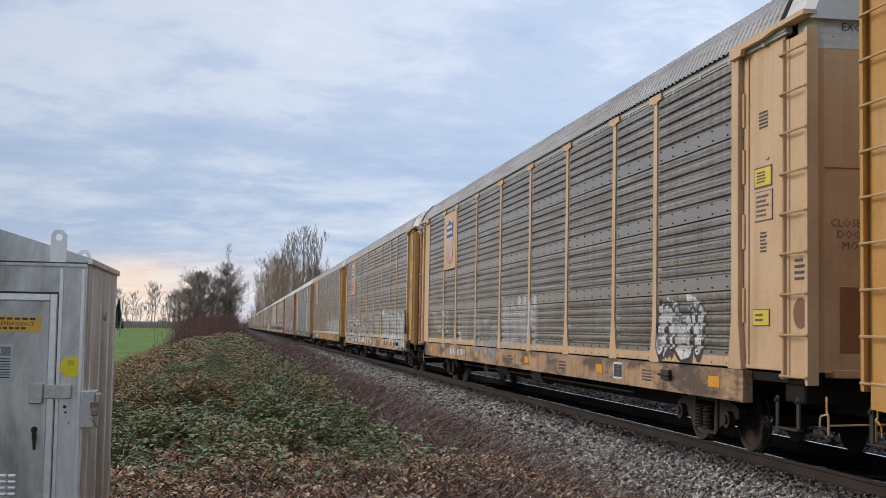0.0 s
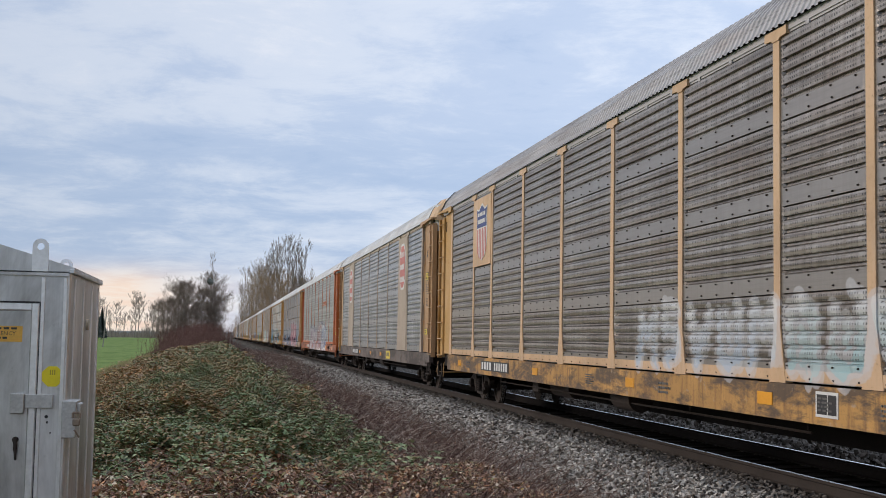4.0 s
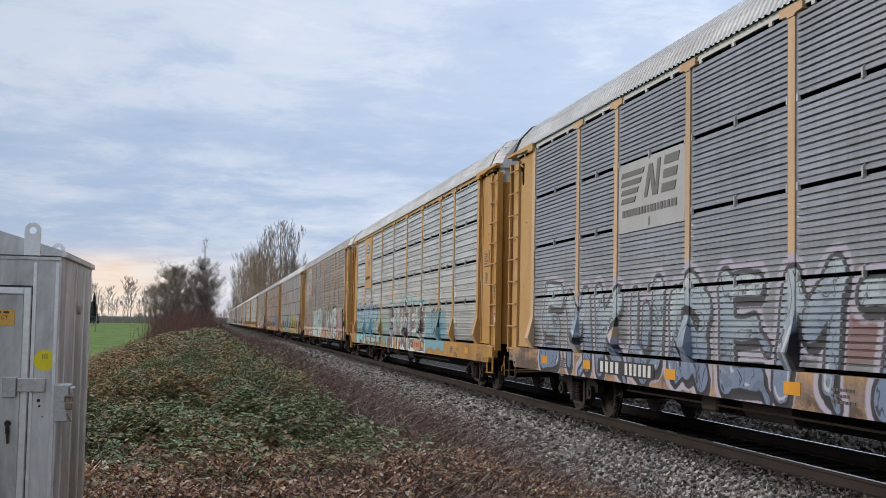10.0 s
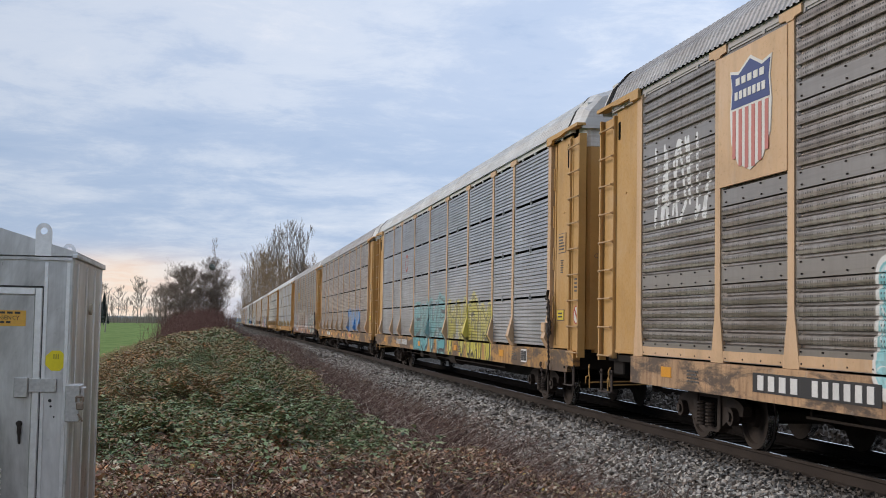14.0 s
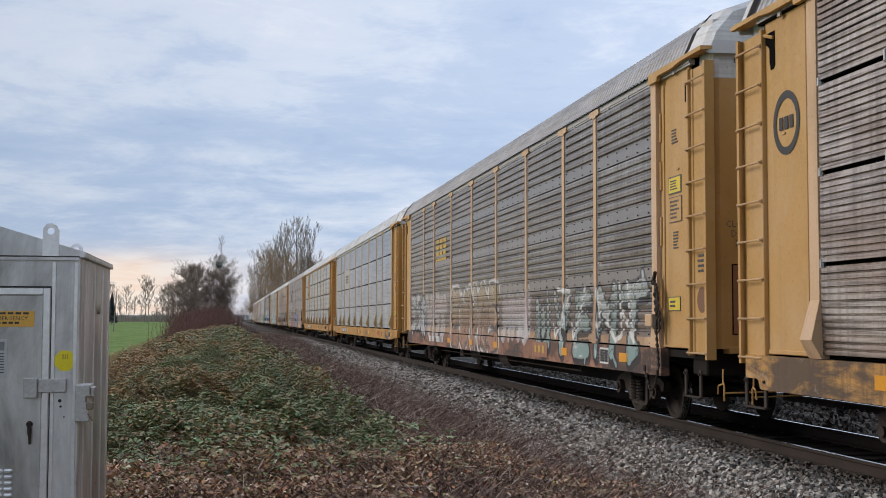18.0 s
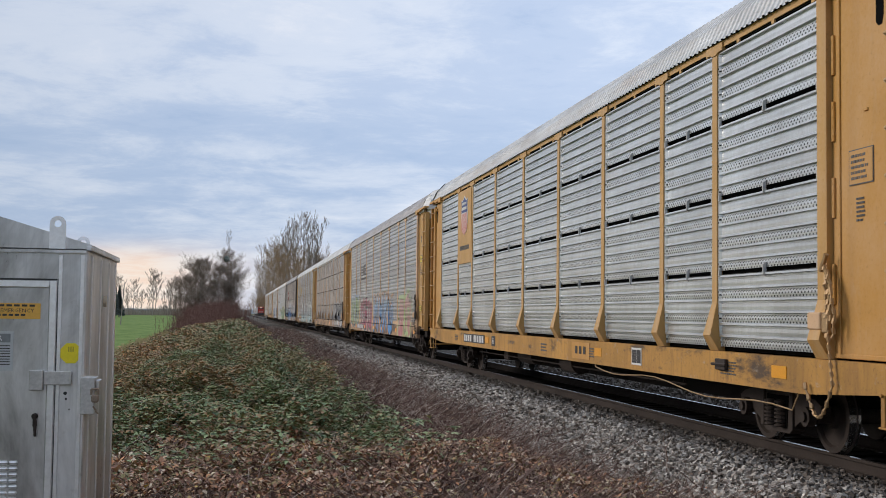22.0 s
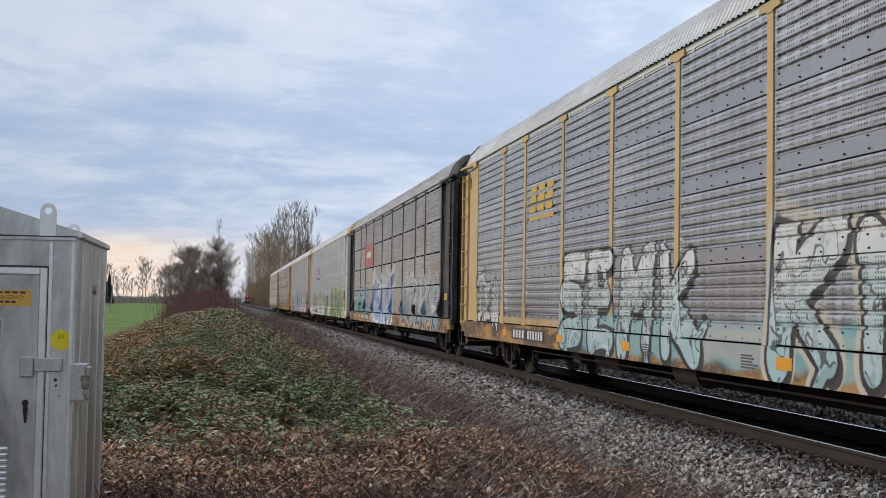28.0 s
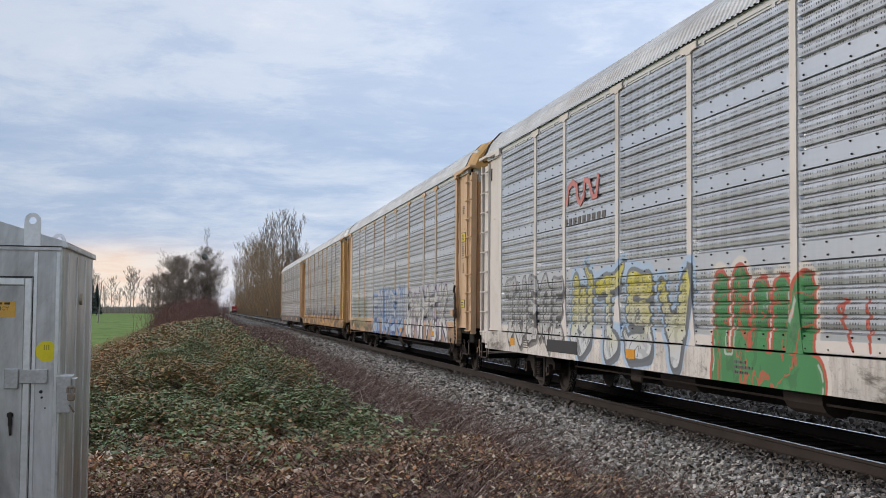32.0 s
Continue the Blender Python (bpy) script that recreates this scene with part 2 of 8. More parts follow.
def side_metal(name, col, dirt, holes=1.0, metal=0.72, rough=0.34, stain=0.5, lines=(0.052, 0.050), band=0.215, bands=0.55, lap=0.85, warm=0.4, rows=False):
    """Galvanised side sheet, perforated with rows of small holes, streaked along its ribs and down from its laps.
    lap: how pale the plain lapped edges are; warm: how much rust-brown film lies on it;
    rows: staggered holes in every other panel between the ribs."""
    m, nt, b = material(name, rough, metal)
    k = Kit(nt)
    w = k.random()
    v = k.coords()
    sep = k.N("ShaderNodeSeparateXYZ")
    k.L(k.N("ShaderNodeTexCoord").outputs["Object"], sep.inputs[0])
    y, z = sep.outputs[1], sep.outputs[2]
    blotch = k.noise(v, 0.55, 5, 0.6, 0.4, w)
    streak = k.noise(k.coords((5, 5, 0.22)), 2.0, 5, 0.7, 0.1, w)
    along = k.noise(k.coords((0.22, 0.22, 9)), 2.6, 5, 0.68, 0.15, w)
    film = k.noise(k.coords((0.5, 0.5, 1.6)), 1.1, 5, 0.65, 0.3, w)
    fine = k.noise(v, 30, 4, 0.6)
    c = k.ramp(blotch, (0.3, shade(col, 0.80)), (0.5, col), (0.72, shade(col, 1.2)))
    c = k.mix(k.math("MULTIPLY", k.ramp(film, (0.42, 0.0), (0.66, 1.0)), warm), c, (col[0] * 0.62, col[1] * 0.47, col[2] * 0.38))
    c = k.mix(k.math("MULTIPLY", k.ramp(streak, (0.44, 0.0), (0.68, 1.0)), stain * 0.8), c, dirt)
    c = k.mix(k.math("MULTIPLY", k.ramp(along, (0.47, 0.0), (0.62, 1.0)), min(1.0, stain * bands * 1.6)), c, shade(dirt, 0.8))
    c = k.mix(k.ramp(fine, (0.55, 0.0), (0.8, 0.30)), c, shade(dirt, 0.6))
    inlap = k.math("LESS_THAN", k.math("MODULO", k.math("SUBTRACT", z, 1.15), 0.9575), band)
    c = k.mix(inlap, c, k.mix(0.8, c, shade(col, lap)))
    c = with_paint(k, c)
    yy, zz = k.math("ADD", y, 40.0), k.math("SUBTRACT", z, 1.15)
    panel = 1.0
    if rows:
        local = k.math("SUBTRACT", k.math("MODULO", zz, 0.9575), 0.046)
        inside = k.math("MODULO", local, 0.1506)
        panel = k.math("MULTIPLY", k.math("LESS_THAN", inside, 0.102), k.math("LESS_THAN", k.math("MODULO", local, 0.3012), 0.1506))
        yy = k.math("ADD", yy, k.math("MULTIPLY", k.math("FLOOR", k.math("DIVIDE", inside, lines[1])), lines[0] * 0.5))
        zz = inside
    dash = k.math("MULTIPLY", k.math("LESS_THAN", k.math("MODULO", yy, lines[0]), lines[0] * (0.38 if rows else 0.46)),
                  k.math("LESS_THAN", k.math("MODULO", zz, lines[1]), lines[1] * (0.62 if rows else 0.46)))
    # the punched columns stand in groups, and some are clogged
    groups = panel if rows else k.ramp(k.math("MODULO", yy, 0.31), (0.0, 1.0), (0.21, 1.0), (0.22, 0.15), (0.30, 0.15))
    clog = k.ramp(k.noise(v, 5.0, 3, 0.6, 0.0, w), (0.32, 0.5), (0.55, 1.0))
    h = k.math("MULTIPLY", k.math("MULTIPLY", dash, groups), k.math("MULTIPLY", clog, k.math("SUBTRACT", 1.0, inlap)))
    c = k.mix(k.math("MULTIPLY", h, holes), c, (0.016, 0.015, 0.015))
    k.L(c, b.inputs["Base Color"])
    k.L(k.math("SUBTRACT", metal, k.math("MULTIPLY", k.cover, metal)), b.inputs["Metallic"])
    k.L(k.bump(fine, 0.2, 0.002), b.inputs["Normal"])
    return m


def sill_paint(name, col, dark=(0.040, 0.030, 0.024), cover=0.5):
    """Enamel on a sill near the wheels: thrown grime in broad patches, rust runs and scuffs."""
    m, nt, b = material(name, 0.7)
    k = Kit(nt)
    w = k.random()
    v = k.coords()
    patch = k.noise(k.coords((0.45, 0.45, 1.5)), 1.7, 8, 0.72, 0.5, w)
    runs = k.noise(k.coords((4.0, 4.0, 0.5)), 2.2, 6, 0.7, 0.2, w)
    chip = k.noise(k.coords((1.0, 1.0, 1.4)), 4.3, 6, 0.75, 0.8)
    fine = k.noise(v, 24, 5, 0.65)
    c = k.ramp(k.noise(v, 0.9, 4), (0.3, shade(col, 0.75)), (0.7, shade(col, 1.25)))
    c = k.mix(k.math("MULTIPLY", k.ramp(runs, (0.48, 0.0), (0.66, 1.0)), min(0.75, 0.12 + cover)), c, (0.13, 0.055, 0.028))
    lo = 0.62 - 0.26 * cover
    c = k.mix(k.math("MULTIPLY", k.ramp(patch, (lo, 0.0), (lo + 0.10, 1.0)), 0.88), c, dark)
    c = k.mix(k.math("MULTIPLY", k.ramp(chip, (0.60, 0.0), (0.66, 1.0)), 0.5), c, (0.40, 0.33, 0.26))
    c = k.mix(k.math("MULTIPLY", k.ramp(fine, (0.55, 0.0), (0.75, 1.0)), 0.5), c, shade(dark, 0.8))
    k.L(with_paint(k, c), b.inputs["Base Color"])
    k.L(k.bump(fine, 0.25, 0.003), b.inputs["Normal"])
    return m


GALV = side_metal("galvanised_sheet_grey", (0.37, 0.34, 0.31), (0.105, 0.08, 0.062), 0.85, stain=0.75, lap=0.72, warm=0.55)
GALV_STREAK = side_metal("galvanised_sheet_streaked", (0.50, 0.52, 0.55), (0.04, 0.04, 0.042), 1.0, stain=1.0, lines=(0.078, 0.062), bands=0.2, lap=0.62, warm=0.1)
GALV_SLATE = side_metal("galvanised_sheet_slate", (0.51, 0.52, 0.55), (0.13, 0.125, 0.12), 1.0, stain=0.55, bands=0.4, lap=0.55, warm=0.1)
GALV_LIGHT = side_metal("galvanised_sheet_pale", (0.55, 0.56, 0.575), (0.20, 0.18, 0.165), 1.0, stain=0.5, bands=0.4, lap=0.46, warm=0.12)
GALV_WHITE = side_metal("galvanised_sheet_whitish", (0.57, 0.60, 0.635), (0.25, 0.23, 0.21), 0.95, stain=0.4, bands=0.5, lap=0.95, warm=0.12)
GALV_GREEN = side_metal("galvanised_sheet_greenish", (0.445, 0.48, 0.475), (0.19, 0.185, 0.165), 0.85, stain=0.45, bands=0.4, lap=1.0, warm=0.15)
GALV_BLUE = side_metal("galvanised_sheet_bluish", (0.43, 0.445, 0.475), (0.14, 0.135, 0.135), 0.0, stain=0.5, lap=1.0, band=0.0, warm=0.2)
GALV_IRON = side_metal("galvanised_sheet_dark", (0.33, 0.345, 0.37), (0.12, 0.12, 0.125), 0.0, stain=0.45, lap=1.0, band=0.0, warm=0.1)
GALV_CLEAN = side_metal("galvanised_sheet_clean", (0.56, 0.605, 0.66), (0.20, 0.205, 0.215), 0.0, stain=0.5, lap=1.0, band=0.0, warm=0.1)
GALV_DIRTY = side_metal("galvanised_sheet_brownish", (0.50, 0.445, 0.405), (0.10, 0.070, 0.052), 0.0, stain=0.85, lap=1.0, band=0.0, warm=0.75)
GALV_DUST = side_metal("galvanised_sheet_dusty", (0.53, 0.49, 0.455), (0.15, 0.115, 0.09), 0.0, stain=0.7, lap=1.0, band=0.0, warm=0.5)
GALV_BRIGHT = side_metal("galvanised_sheet_bright", (0.62, 0.65, 0.66), (0.30, 0.29, 0.27), 1.0, stain=0.35, lines=(0.080, 0.036), band=0.0, warm=0.15, rows=True)
ROOF_PALE = side_metal("roof_sheet_pale", (0.66, 0.68, 0.69), (0.30, 0.29, 0.28), 0.0, 0.2, 0.6, 0.35)
ROOF_GREY = side_metal("roof_sheet_grey", (0.47, 0.465, 0.475), (0.17, 0.16, 0.15), 0.0, 0.2, 0.6, 0.5)
YELLOW = car_paint("faded_yellow_enamel", (0.50, 0.285, 0.085), wear=0.55)
GOLD = car_paint("bright_yellow_enamel", (0.49, 0.25, 0.05))
TAN = car_paint("bleached_tan_enamel", (0.60, 0.395, 0.225), wear=0.7)
GREIGE = car_paint("greyed_tan_enamel", (0.40, 0.325, 0.25), wear=0.7)
OCHRE = car_paint("browned_ochre_enamel", (0.43, 0.25, 0.115), wear=0.85)
ORANGE = car_paint("orange_enamel", (0.47, 0.12, 0.022))
BROWN = car_paint("brown_enamel", (0.30, 0.125, 0.06))
DARK = car_paint("black_enamel", (0.014, 0.014, 0.016), (0.05, 0.042, 0.036), 0.6, 0.15)
SILVER = car_paint("pale_grey_enamel", (0.68, 0.63, 0.58), (0.26, 0.21, 0.17), wear=0.4)
SILL_DIRT = sill_paint("grimy_grey_enamel", (0.13, 0.112, 0.10), cover=0.6)
CREAM = car_paint("cream_enamel", (0.54, 0.375, 0.165))
SILL_TAN = sill_paint("weathered_tan_sill", (0.43, 0.27, 0.145), (0.06, 0.045, 0.036), cover=0.55)
SILL_YELLOW = sill_paint("weathered_yellow_sill", (0.46, 0.25, 0.07), (0.065, 0.047, 0.036), cover=0.66)
SILL_PALE = sill_paint("pale_sill", (0.62, 0.59, 0.54), (0.10, 0.08, 0.065), cover=0.35)
SILL_GOLD = sill_paint("yellow_sill", (0.43, 0.225, 0.045), cover=0.25)
SILL_RED = sill_paint("weathered_reddish_sill", (0.36, 0.175, 0.105), cover=0.72)
SILL_ORANGE = sill_paint("weathered_orange_sill", (0.36, 0.10, 0.028), cover=0.5)
WHITE_ENAMEL = car_paint("white_enamel", (0.74, 0.74, 0.72), wear=0.3)
STEEL_DARK = plain("sooty_steel", (0.016, 0.0135, 0.012), 0.8, 0.0, 9, 0.45, 0.4, gloss=0.15)
STEEL_RUST = plain("rusty_steel", (0.038, 0.027, 0.021), 0.75, 0.2, 9, 0.45, 0.4)
TREAD = plain("polished_steel", (0.66, 0.65, 0.64), 0.22, 0.95, 9, 0.15, 0.1)
BLACK = plain("black_gap", (0.004, 0.004, 0.004), 0.9, gloss=0.05)
CLIP = plain("galvanised_clip", (0.42, 0.42, 0.41), 0.5, 0.5, 9, 0.2)
RUNG = plain("rung_paint", (0.50, 0.33, 0.17), 0.55, 0.1, 12, 0.3)


# ---------------------------------------------------------------- building helpers
def mesh_of(name, bm, *mats, smooth=False):
    me = bpy.data.meshes.new(name)
    bm.to_mesh(me)
    bm.free()
    for m in mats:
        me.materials.append(m)
    if smooth:
        me.shade_smooth()
    return me


def part(name, data, mat, parent, label=""):
    """Links a bmesh, or a mesh that is shared, as one part under a thing."""
    me = data if isinstance(data, bpy.types.Mesh) else mesh_of(name, data, mat)
    ob = new(name, me)
    ob.parent = parent
    return tagged(ob, label)


def grid_mesh(name, verts, faces, *mats, smooth=False):
    me = bpy.data.meshes.new(name)
    me.from_pydata(verts, [], faces)
    for m in mats:
        me.materials.append(m)
    if smooth:
        me.shade_smooth()
    me.update()
    return me


def box(bm, x0, y0, z0, x1, y1, z1, bevel=0.0, mat=0):
    vs = [bm.verts.new((x, y, z)) for z in (z0, z1) for y in (y0, y1) for x in (x0, x1)]
    fs = [bm.faces.new([vs[i] for i in f]) for f in ((0, 2, 3, 1), (4, 5, 7, 6), (0, 1, 5, 4), (2, 6, 7, 3), (0, 4, 6, 2), (1, 3, 7, 5))]
    for f in fs:
        f.material_index = mat
    if bevel:
        bmesh.ops.bevel(bm, geom=list({e for f in fs for e in f.edges}), offset=bevel, segments=1, affect="EDGES", profile=0.5)


def tube(bm, a, b, r, n=6, r2=None):
    a, b = Vector(a), Vector(b)
    d = (b - a).normalized()
    s = d.orthogonal().normalized()
    t = d.cross(s)
    rings = []
    for p, q in ((a, r), (b, r if r2 is None else r2)):
        rings.append([bm.verts.new(p + (s * math.cos(i * math.tau / n) + t * math.sin(i * math.tau / n)) * q) for i in range(n)])
    for i in range(n):
        bm.faces.new((rings[0][i], rings[0][(i + 1) % n], rings[1][(i + 1) % n], rings[1][i]))
    bm.faces.new(rings[0][::-1])
    bm.faces.new(rings[1])


def prism(bm, outline, axis, lo, hi, mat=0):
    """A solid from a flat outline (2D), swept along an axis from lo to hi."""
    def at(p, h):
        return {"x": (h, p[0], p[1]), "y": (p[0], h, p[1]), "z": (p[0], p[1], h)}[axis]
    a = [bm.verts.new(at(p, lo)) for p in outline]
    b = [bm.verts.new(at(p, hi)) for p in outline]
    n = len(outline)
    fs = [bm.faces.new(a[::-1]), bm.faces.new(b)]
    for i in range(n):
        fs.append(bm.faces.new((a[i], a[(i + 1) % n], b[(i + 1) % n], b[i])))
    for f in fs:
        f.material_index = mat
    bmesh.ops.recalc_face_normals(bm, faces=fs)


def disc(bm, c, r, axis_dir, thick, n=20):
    d = Vector(axis_dir).normalized() * thick / 2
    tube(bm, Vector(c) - d, Vector(c) + d, r, n)


def text_mesh(words, size, name="lettering"):
    cu = bpy.data.curves.new(name, "FONT")
    cu.body, cu.size, cu.align_x, cu.align_y = words, size, "CENTER", "CENTER"
    cu.resolution_u = 1
    ob = bpy.data.objects.new(name, cu)
    scene.collection.objects.link(ob)
    dg = bpy.context.evaluated_depsgraph_get()
    me = bpy.data.meshes.new_from_object(ob.evaluated_get(dg))
    bpy.data.objects.remove(ob)
    bpy.data.curves.remove(cu)
    return me


# ---------------------------------------------------------------- spray paint on the cars' sides
# Loose, unreadable strokes in a unit square, joined to fat outlined shapes
GLYPHS = [
    [[(0.05, 0), (0.1, 0.9), (0.5, 0.55), (0.9, 0.95), (0.92, 0.05)]],
    [[(0.1, 0.1), (0.08, 0.8), (0.5, 0.98), (0.9, 0.75), (0.85, 0.3), (0.5, 0.12)], [(0.45, 0.5), (0.9, 0.0)]],
    [[(0.05, 0.95), (0.5, 0.05), (0.95, 0.95)], [(0.25, 0.45), (0.8, 0.5)]],
    [[(0.9, 0.9), (0.2, 0.95), (0.1, 0.55), (0.75, 0.5), (0.85, 0.1), (0.1, 0.04)]],
    [[(0.1, 0.0), (0.12, 1.0)], [(0.9, 0.95), (0.2, 0.5), (0.95, 0.02)]],
    [[(0.08, 0.95), (0.1, 0.2), (0.5, 0.02), (0.9, 0.2), (0.9, 1.0)], [(0.5, 0.4), (0.5, 0.75)]],
    [[(0.0, 0.9), (1.0, 0.98)], [(0.5, 0.95), (0.42, 0.0), (0.8, 0.1)]],
    [[(0.85, 0.9), (0.1, 0.9), (0.12, 0.06), (0.9, 0.08)], [(0.15, 0.5), (0.75, 0.52)]],
]
WHITE, INK, CYAN, TEAL = (0.72, 0.72, 0.70), (0.018, 0.016, 0.02), (0.25, 0.58, 0.62), (0.12, 0.42, 0.46)
PINK, RED, NAVY, BLUE = (0.58, 0.30, 0.34), (0.24, 0.045, 0.045), (0.03, 0.055, 0.16), (0.08, 0.27, 0.58)
YELL, GREEN, LIME, ROSE = (0.58, 0.52, 0.06), (0.03, 0.24, 0.08), (0.36, 0.49, 0.23), (0.42, 0.095, 0.15)
GREY, ASH, UMBER, LILAC = (0.34, 0.34, 0.36), (0.55, 0.56, 0.58), (0.10, 0.065, 0.06), (0.36, 0.33, 0.44)
SALMON, SKY = (0.46, 0.24, 0.19), (0.36, 0.50, 0.66)


def seg_distance(y, z, a, b):
    ay, az, by, bz = a[0], a[1], b[0], b[1]
    dy, dz = by - ay, bz - az
    t = np.clip(((y - ay) * dy + (z - az) * dz) / (dy * dy + dz * dz + 1e-9), 0, 1)
    return np.hypot(y - ay - t * dy, z - az - t * dz)


class Coat:
    """Spray paint at the points of a mesh: a soft base, and over it shapes held as distances from their edges."""

    def __init__(self, y, z):
        n = len(y)
        self.y, self.z = y, z
        self.base, self.amount = np.zeros((n, 3)), np.zeros(n)
        self.inside, self.cast, self.strength = np.full(n, 9.0), np.full(n, 9.0), np.zeros(n)
        self.fill, self.line, self.back = np.zeros((n, 4)), np.zeros((n, 4)), np.zeros((n, 4))

    def mist(self, col, alpha):
        a = alpha[:, None]
        self.base = self.base * (1 - a) + np.asarray(col).reshape(-1, 3) * a
        self.amount = np.maximum(self.amount, alpha)

    def shape(self, near, d, cast, fill, line, back, alpha, reach):
        """Lays a shape: d is 0 at its edge and 1 at the outside of its outline."""
        q = np.full(len(self.y), 9.0)
        q[near] = np.minimum(d, 9.0)
        qc = np.full(len(self.y), 9.0)
        qc[near] = np.minimum(cast, 9.0)
        own = np.where(self.back[:, 3] > 0, 2.6, 1.1)
        take = (q < reach) | ((q < self.inside) & (self.inside > own))
        self.inside[take], self.cast[take], self.strength[take] = q[take], qc[take], alpha
        full = np.zeros((len(self.y), 3))
        full[near] = fill
        self.fill[take, :3] = full[take]
        self.fill[:, 3] = 1
        self.line[take] = (*line, 1)
        self.back[take] = (*back, 1) if back is not None else (0, 0, 0, 0)


def ripple(y, z, seed):
    return 0.5 + 0.25 * (np.sin(y * 2.3 + seed) * np.sin(z * 3.1 + seed * 1.7) + np.sin(y * 5.1 + z * 4.0 + seed * 0.6))


def lettering(y0, y1, z0, z1, n, fill, fill2, line, back=None, alpha=0.95, seed=1, fat=0.17, drop=0.0):
    """A row of n fat outlined shapes from y0 (far) to y1 (near). drop: how far they reach down over the sill."""
    def lay(coat_):
        rng = random.Random(seed)
        y, z = coat_.y, coat_.z
        foot = max(0.78, z0 - 0.75 * drop)
        near = (y < y0 + 0.5) & (y > y1 - 0.5) & (z > foot - 0.4) & (z < z1 + 0.5)
        if not near.any():
            return
        yy, zz = y[near], z[near]
        wide = (y0 - y1) / n
        w = 0.86 * fat * min(wide, (z1 - z0) * 0.9)
        d, cast = np.full(yy.shape, 9.0), np.full(yy.shape, 9.0)
        for i in range(n):
            glyph = GLYPHS[rng.randrange(len(GLYPHS))]
            lift, lean, tall = rng.uniform(-0.05, 0.06), rng.uniform(-0.16, 0.16), rng.uniform(0.88, 1.10)
            for stroke in glyph:
                pts = [(y0 - wide * (i + 0.14 + 0.72 * (p[0] + lean * (p[1] - 0.5))), foot + lift + (z1 - foot) * (0.08 + 0.86 * p[1] * tall)) for p in stroke]
                for j, (a, b) in enumerate(zip(pts, pts[1:])):
                    thick = w * (0.75 if (i + j) % 2 else 1.15)
                    d = np.minimum(d, seg_distance(yy, zz, a, b) - thick)
                    cast = np.minimum(cast, seg_distance(yy + 0.06, zz + 0.07, a, b) - thick)
                # a spur at the end of a stroke
                e = pts[-1]
                tip = (e[0] + rng.uniform(-0.25, 0.25) * wide, e[1] + rng.choice((-0.2, 0.22)) * (z1 - z0))
                d = np.minimum(d, seg_distance(yy, zz, e, tip) - w * 0.35)
        d = d + 0.018 * np.sin(yy * 9 + seed) * np.sin(zz * 8)
        edge = 0.045 + 0.020 * min(1.0, wide)
        m = np.clip((zz - z0) / (z1 - z0) + 0.5 * (ripple(yy, zz, seed) - 0.5), 0, 1)[:, None]
        col = np.asarray(fill) * (1 - m) + np.asarray(fill2) * m
        coat_.shape(near, d / edge, cast / edge, col, line, back, alpha, 2.6 if back is not None else 1.1)
    return lay


def bubble(y0, y1, z0, z1, tops, fill, line, back, alpha=0.95, seed=1):
    """Round-headed fat letters that grow together and run down over the sill; tops: how high each head stands."""
    def lay(coat_):
        rng = random.Random(seed)
        y, z = coat_.y, coat_.z
        near = (y < y0 + 0.5) & (y > y1 - 0.5) & (z > 0.4) & (z < z1 + 0.4)
        if not near.any():
            return
        yy, zz = y[near], z[near]
        w = (y0 - y1) / len(tops)
        d = np.full(yy.shape, 9.0)
        for i, top in enumerate(tops):
            c = y0 - w * (i + 0.5)
            d = np.minimum(d, seg_distance(yy, zz, (c + rng.uniform(-0.06, 0.06), z0 + (z1 - z0) * top - 0.36 * w), (c, 0.5)) - 0.40 * w)
            # a slit between two letters
            if i:
                c = y0 - w * i
                d = np.maximum(d, 0.022 - seg_distance(yy, zz, (c - 0.03, z0 + 0.62), (c + 0.04, z0 + rng.uniform(-0.05, 0.2))))
        d = np.minimum(d, seg_distance(yy, zz, (y0 - 0.3, 0.82), (y1 + 0.05, 0.82)) - 0.30)
        d = np.maximum(d, 0.03 - np.hypot(yy - (y0 - 2.6 * w), (zz - z0 - 0.42) * 0.7))
        d = d + 0.012 * np.sin(yy * 7 + seed) * np.sin(zz * 6)
        edge = 0.052
        col = np.tile(np.asarray(fill), (len(yy), 1)) * (0.9 + 0.2 * ripple(yy, zz, seed))[:, None]
        coat_.shape(near, d / edge, d / edge, col, line, back, alpha, 2.6)
    return lay


def wash(y0, y1, z0, z1, col, alpha=0.6, seed=1):
    """A soft cloud of paint."""
    def lay(coat_):
        y, z = coat_.y, coat_.z
        e = np.minimum(np.minimum(y0 - y, y - y1), np.minimum(z - z0, z1 - z) * 1.5) + 0.22 * (ripple(y, z, seed) - 0.6)
        coat_.mist(col, alpha * np.clip(e / 0.16, 0, 1))
    return lay


